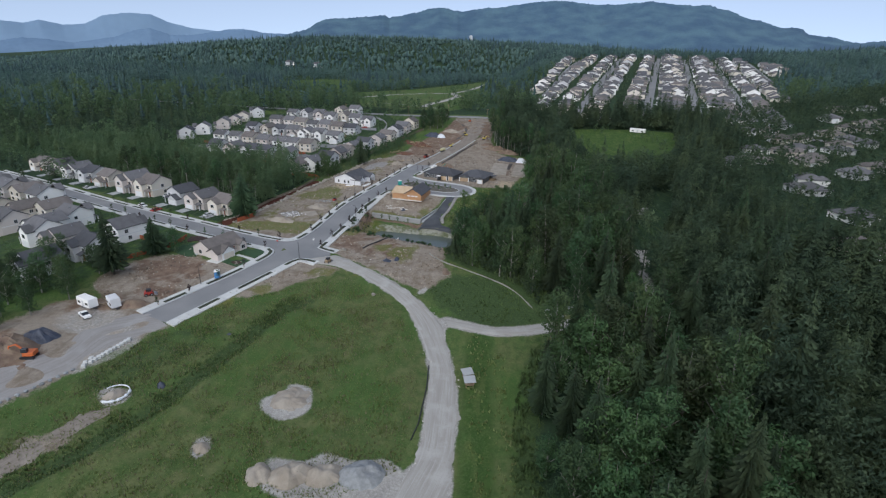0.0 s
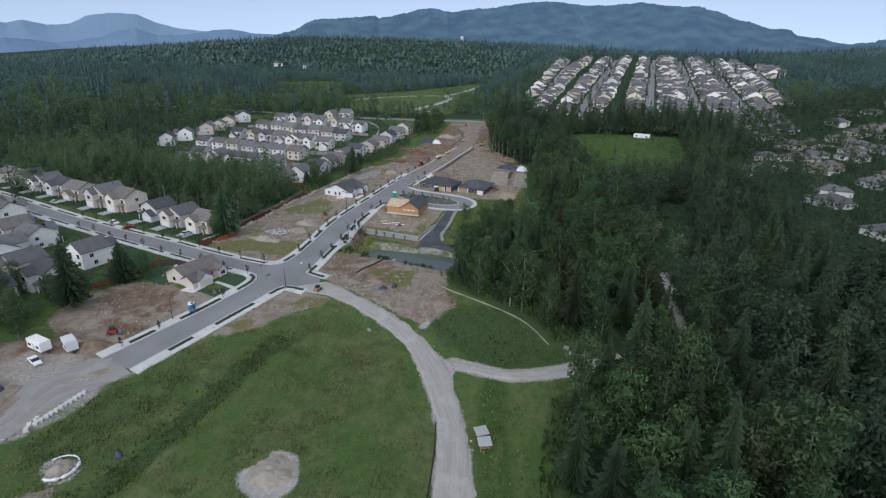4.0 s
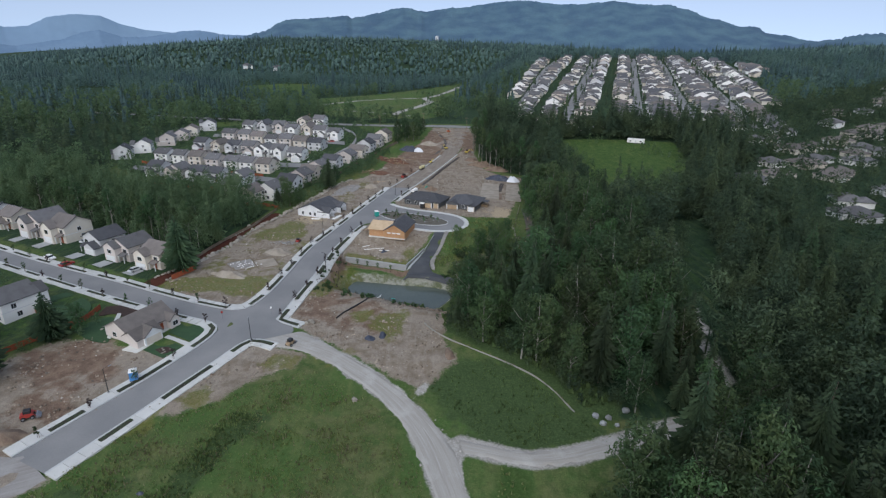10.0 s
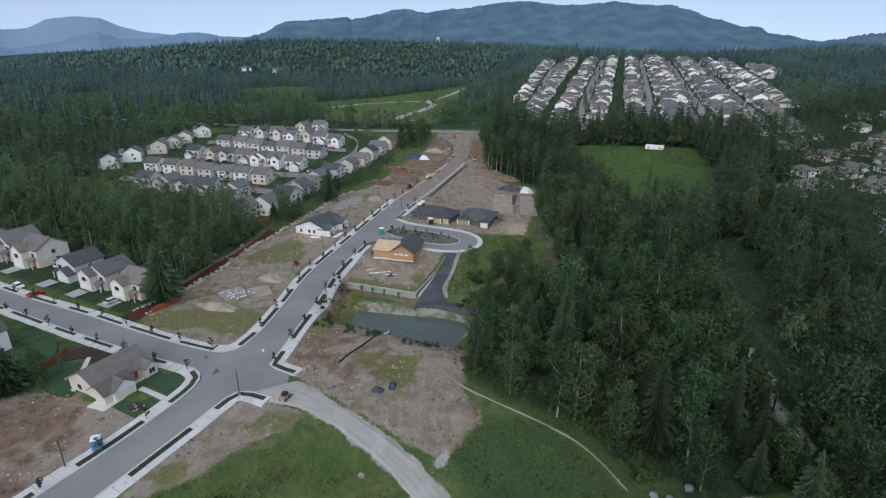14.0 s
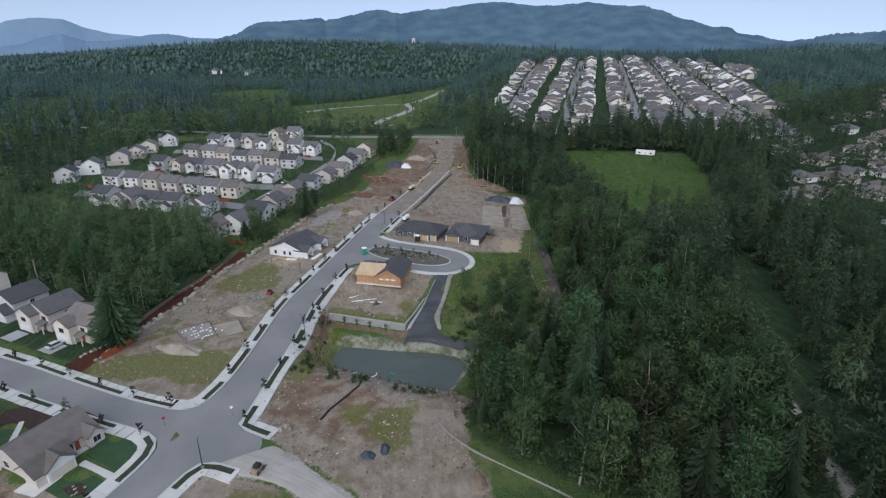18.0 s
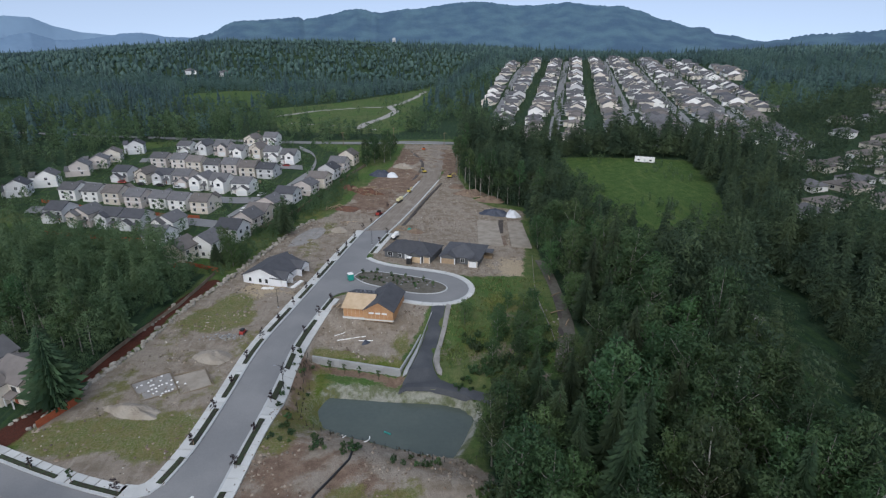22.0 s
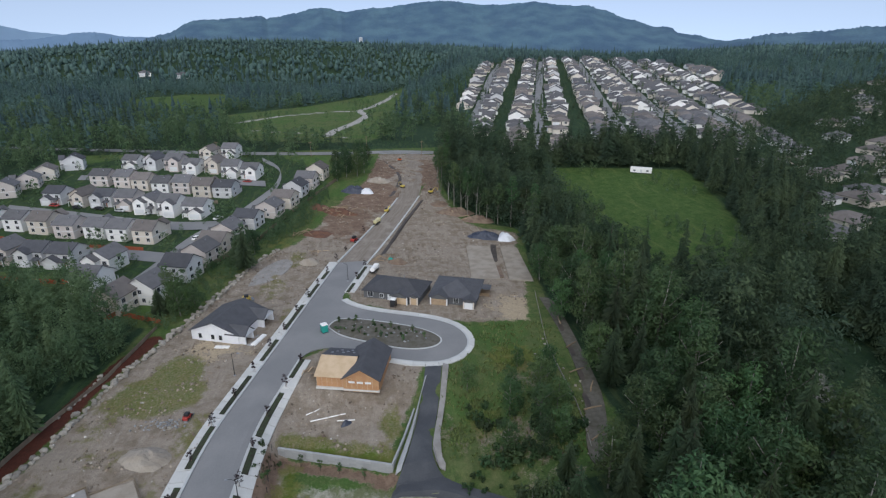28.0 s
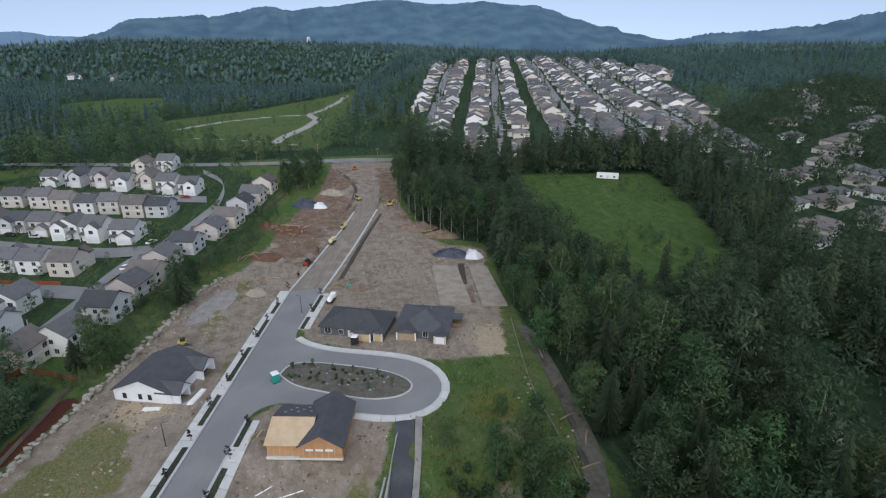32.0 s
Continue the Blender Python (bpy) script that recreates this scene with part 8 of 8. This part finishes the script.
crate_shed(2.6, 114.6, 20, "small open timber shelter beside the gravel road")
crate_shed(3.2, 111.6, 10, "small open timber shelter beside the gravel road")
logs = thing("log_pile", "reddish heap of felled logs and roots", "log pile")
rng = random.Random(31)
for i in range(22):
    x, y = -39 + rng.gauss(0, 4), 399 + rng.gauss(0, 1.8)
    z = ground(x, y) + 1.2 + rng.random()
    a = rng.uniform(-0.5, 0.7)
    part("log", Geo().tube([(x, y, z), (x + 3 * math.cos(a), y + 3 * math.sin(a), z + rng.uniform(-.3, .3))], [0.25, 0.18], 6), "timber", logs)
for i in range(26):
    x, y = ((-45, 352), (-38, 266), (-105, 140))[i % 3]
    x, y = x + rng.gauss(0, 2.6), y + rng.gauss(0, 1.4)
    solid("plank", Geo().box(-1.2, 1.2, -0.12, 0.12, 0, 0.1), "timber" if i % 4 else "plywood", "loose timber plank on bare ground", "plank", under(x, y, rng.uniform(0, 180), 0.12 + 0.02 * i % 0.1), "loose planks")
# far road behind the site with its barrier
FAR_ROAD = [(-420, 590), (-300, 562), (-173, 533), (-108, 518), (-41, 511), (-5, 514), (22, 508), (60, 500), (150, 452), (260, 400)]
roadway("road_far", [(x, y + 4) for x, y in FAR_ROAD], [(x, y - 4) for x, y in FAR_ROAD], 0.3, "asphalt", "grey road across the end of the site", 90, 2)
bar_ = thing("barrier", "pale guard rail along the far road", "guard rail")
for (p, _), (q, _) in zip(along([(-16, 505.5), (24, 502)], 4), along([(-16, 505.5), (24, 502)], 4)[1:]):
    part("rail", Geo().box(0, 4, -0.1, 0.1, 0.5, 1.0), "steel", bar_, at=pose(p.x, p.y, ground(p.x, p.y) + 0.2, 0, 0, -5))
    part("post", Geo().box(-0.1, 0.1, -0.1, 0.1, -0.5, 1.2), "timber", bar_, at=pose(p.x, p.y, ground(p.x, p.y) + 0.2))
for x, y in ((12, 500), (-60, 505), (-120, 512), (60, 492), (-24, 520)):
    t = thing("utility_pole", "tall wooden utility pole beside the far road", "utility pole", under(x, y, 0), "utility poles")
    part("pole", Geo().tube([(0, 0, -1), (0, 0, 10)], [0.17, 0.12]), "timber", t)
    part("crossarm", Geo().box(-1.2, 1.2, -0.08, 0.08, 9.2, 9.4), "timber", t)
for line in ([(-196, 421), (-163, 409), (-139, 399), (-110, 388), (-92, 388)], [(-108, 318), (-103, 345), (-99, 372), (-85, 398), (-79, 420), (-73, 440), (-74, 475), (-90, 500)], [(-200, 380), (-180, 376), (-150, 366), (-120, 359), (-101, 352)], [(-185, 470), (-150, 468), (-118, 458), (-80, 448)]):
    roadway("road_subdivision", [(x - 1, y + 5) for x, y in line], [(x + 1, y - 5) for x, y in line], 0.3, "asphalt", "grey street between subdivision houses", 40, 2)
for x, y, yaw in ((-406, 1202, 20), (-340, 1190, 0)):
    copy_thing(ESTATE_HOUSES[3], pose(x, y, ground(x, y) + 1, 0, 0, yaw)).scale = (1.6, 1.4, 1.8)
tower = thing("water_tower", "white water tower on the far wooded hill", "water tower", pose(-29, 2120, ground(-29, 2120)))
part("tank", Geo().tube([(0, 0, 0), (0, 0, 27), (0, 0, 29)], [6, 6, 3], 16), "silver", tower)

# ---- grass and weeds ----
def tufts(name, n, poly, seed, mat, label, size=(0.3, 0.8), box=(-130, 40, 60, 300)):
    r = np.random.default_rng(seed)
    p = np.c_[r.uniform(box[0], box[1], n * 6), r.uniform(box[2], box[3], n * 6)]
    p = p[keep(p, poly)]
    cut = inside(p[:, 0], p[:, 1], GRAVEL_L + GRAVEL_R[::-1], 0.01) + inside(p[:, 0], p[:, 1], TIP_LOT, 0.01) + inside(p[:, 0], p[:, 1], YARD, 0.01) + disc(p[:, 0], p[:, 1], -37, 101, 6, 6, .1) + beside(p[:, 0], p[:, 1], BRANCH, 8, .1)
    clump = np.sin(p[:, 0] * 0.35 + np.sin(p[:, 1] * 0.2) * 3) * np.sin(p[:, 1] * 0.3 + np.sin(p[:, 0] * .15) * 2) + r.uniform(-.9, .9, len(p))
    p = p[(cut < 0.4) & (clump > -0.2)][:n]
    k = len(p)
    v, f = [], []
    z = lie(p[:, 0], p[:, 1])
    for b in range(3):
        a = r.uniform(0, 6.28, k)
        s = r.uniform(*size, k)
        lean = r.uniform(-.5, .5, (k, 2)) * s[:, None]
        w = s * 0.45
        base = np.c_[p, z - 0.25]
        d = np.c_[np.cos(a) * w, np.sin(a) * w, np.zeros(k)]
        tip = base + np.c_[lean, s + 0.3]
        o = len(v) * k * 3
        v.append(np.stack([base - d, base + d, tip], 1).reshape(-1, 3))
        f.append(o + np.arange(k * 3).reshape(-1, 3))
    v = np.concatenate(v)
    f = np.arange(len(v)).reshape(-1, 3)
    return sheet(name, v, f, mat, label, "grass")


M["weeds"] = material("tall_weeds", (0.185, 0.240, 0.080), 0.9, 0.3, 0.06, 30, bump=0, second=(0.245, 0.270, 0.115), per_island=0.3, leaf=0.45)
M["dark_weeds"] = material("dark_weeds", (0.105, 0.160, 0.054), 0.9, 0.3, 0.1, 30, bump=0, second=(0.076, 0.124, 0.042), per_island=0.35, leaf=0.4)
SLOPE = [(-60, 150), (-40, 164), (-24, 153), (-12, 132), (-8, 100), (-10, 84), (-40, 60), (-100, 60), (-98, 92), (-88, 108), (-82, 126), (-74, 140)]
tufts("grass", 30000, SLOPE, 3, "weeds", "tall uneven grass and weeds on the open slope", (0.15, 0.42))
M["straw"] = material("dry_straw", (0.24, 0.22, 0.13), 0.9, 0.3, 0.06, 30, bump=0, per_island=0.3, leaf=0.4)
tufts("dry_grass", 7000, SLOPE, 13, "straw", "pale dry stalks among the tall grass", (0.2, 0.5))
tufts("verge_grass", 6000, [(2, 136), (4, 80), (14, 60), (12, 126)], 4, "weeds", "tall grass beside the gravel road", (0.3, 0.8))
tufts("triangle_grass", 7000, TRIANGLE, 5, "dark_weeds", "tall grass below the silt fence", (0.25, 0.7))
tufts("scrub_grass", 9000, EAST_GRASS, 6, "weeds", "tall grass beside the turning loop", (0.3, 0.8))
tufts("ridge_weeds", 9000, [(-89, 104), (-83, 122), (-77, 128), (-66, 131), (-62, 127), (-70, 113), (-76, 104), (-84, 98)], 7, "dark_weeds", "dark bramble weeds beside the yard", (0.25, 0.55))
side = [(x - 4.5, y + 2) for x, y in DITCH] + [(x + 3.5, y - 1.5) for x, y in DITCH[::-1]]
tufts("ditch_weeds", 14000, side, 8, "dark_weeds", "dark bramble weeds in the ditch, ridge shade in their colour", (0.35, 0.8))
tufts("fence_weeds", 6000, [(-10, 188), (2, 176.5), (11, 169), (18.5, 162.5), (24, 151), (31, 153), (24, 168), (14, 176), (5, 184), (-5, 193)], 10, "dark_weeds", "dark bramble weeds between the silt fence and the wood", (0.7, 1.8))
tufts("verge_weeds", 8000, [(12, 60), (12, 90), (14, 110), (20, 130), (26, 130), (21, 108), (18, 90), (17, 60)], 9, "dark_weeds", "dark bramble weeds at the edge of the wood", (0.5, 1.4))

M["dry_scrub"] = material("dry_scrub", (0.17, 0.145, 0.105), 0.9, 0.3, 0.2, 20, bump=0, second=(0.12, 0.105, 0.07), per_island=0.35, leaf=0.3)
tufts("bank_scrub", 5000, [(-48.6, 244), (-44.4, 242), (-43.4, 217), (-47.4, 214)], 15, "dry_scrub", "dry brown scrub on the bank beside the pavement", (0.35, 0.8))
tufts("shore_scrub", 2500, [(-43.5, 213.5), (-24, 206), (-9, 201), (-7, 203), (-24, 208.5), (-42, 216.5)], 16, "dry_scrub", "dry scrub along the pond shore", (0.3, 0.7))


# ---- loose stones and clods on the bare ground ----
def debris(name, n, polys, seed, mat, label, size=(0.12, 0.4), box=(-130, 40, 60, 520)):
    r = np.random.default_rng(seed)
    p = np.c_[r.uniform(box[0], box[1], n * 8), r.uniform(box[2], box[3], n * 8)]
    clump = np.sin(p[:, 0] * 0.21 + np.sin(p[:, 1] * 0.13) * 3) * np.sin(p[:, 1] * 0.17 + np.sin(p[:, 0] * .11) * 3) + r.uniform(-.8, .8, len(p))
    p = p[keep(p, *polys) & (clump > 0.1)]
    p = p[(inside(p[:, 0], p[:, 1], MAIN_W + MAIN_E[::-1], .01) + inside(p[:, 0], p[:, 1], LOOP, .01)) < 0.5][:n]
    k = len(p)
    s = r.uniform(*size, k) * r.uniform(0.6, 1.5, k)
    a = r.uniform(0, 6.28, k)
    z = lie(p[:, 0], p[:, 1])
    v = []
    for turn, out, up in ((0, 1, 0), (1.57, .7, 0), (3.14, 1.1, 0), (4.71, .8, 0), (0.6, .2, .75)):
        v.append(np.c_[p[:, 0] + np.cos(a + turn) * s * out, p[:, 1] + np.sin(a + turn) * s * out, z + s * up - 0.02 + 0.1 * (up > 0)])
    v = np.stack(v, 1).reshape(-1, 3)
    f = (np.array([(0, 1, 4), (1, 2, 4), (2, 3, 4), (3, 0, 4)])[None] + 5 * np.arange(k)[:, None, None]).reshape(-1, 3)
    return sheet(name, v, f, mat, label, "debris")


M["clods"] = material("stones_and_clods", (0.27, 0.225, 0.175), 0.95, 0.3, 0.3, 10, bump=0, second=(0.17, 0.125, 0.09), per_island=0.55)
M["pale_stones"] = material("pale_stones", (0.48, 0.45, 0.40), 0.95, 0.3, 0.3, 10, bump=0, per_island=0.35)
debris("clods", 9000, [WEST_LOTS, EAST_LOTS, POND_LOT, CORNER_LOT, RED_LOT, TIP_LOT], 31, "clods", "loose brown clods and stones on bare building land")
debris("stones", 600, [WEST_LOTS, EAST_LOTS, POND_LOT, CORNER_LOT, RED_LOT], 32, "pale_stones", "scattered pale stones and scraps on bare building land", (0.1, 0.28))
edge = [(x - 0.8, y) for x, y in GRAVEL_L[1:-3]] + [(x + 1, y) for x, y in GRAVEL_L[1:-3]][::-1]
debris("road_stones", 1500, [edge, [(x - 1, y) for x, y in GRAVEL_R[1:-3]] + [(x + 0.8, y) for x, y in GRAVEL_R[1:-3]][::-1]], 33, "pale_stones", "loose stones along the gravel road", (0.12, 0.35))
# flat dark strip for the curved dirt track
flat("site_track", [(-13.8, 418), (-8.6, 437), (-5.4, 456), (-13.5, 488), (-12.2, 488.6), (-3.6, 457), (-6.8, 436), (-12.2, 417.6)], 0.12, "mud", "dark mud track curving over the graded soil", "trench")
flat("grey_pad", [(-66, 322), (-57, 326), (-52, 343), (-58, 347), (-65, 336)], 0.1, "grey_gravel", "pale grey graded pad beside the street", "graded pad")
# logs across the drainage channel
for i, (x, y, yaw) in enumerate(((26.5, 258, 20), (27.5, 251, 60), (24.5, 243, 10), (29.5, 270, 35), (31, 284, 80), (22, 234, 30))):
    solid("log", Geo().tube([(-2.4, 0, 0.45), (0, 0.1, 0.5), (2.2, 0, 0.42)], [0.2, 0.17, 0.14], 7), "timber", "fallen log across the muddy channel", "log", under(x, y, yaw), "channel logs")

# the street's unpaved end
dirt_road("road_unpaved", MAIN_W[10:14] + [(-6, 440), (-3, 462), (2, 506)], [(-25.0, 340)] + MAIN_E[13:16] + [(6, 440), (9, 462), (16, 506)], 0.1, "subgrade", "graded dirt bed of the unfinished street", 120, 8)

rng = random.Random(44)
for cx, cy, n in ((-40, 399, 9), (-34, 394, 7), (17, 393, 7), (-52, 372, 6), (-18, 341, 7), (24, 383, 5)):
    for i in range(n):
        a, w = rng.uniform(0, 360), rng.uniform(1.2, 3.0)
        solid("root", Geo().tube([(-w, 0, 0.3), (0, 0.2, rng.uniform(0.8, 2.0)), (w, 0, 0.5)], [0.14, 0.2, 0.1], 6), "timber", "broken root or branch on a soil heap", "root", under(cx + rng.uniform(-4, 4), cy + rng.uniform(-3, 3), a), "cleared roots")
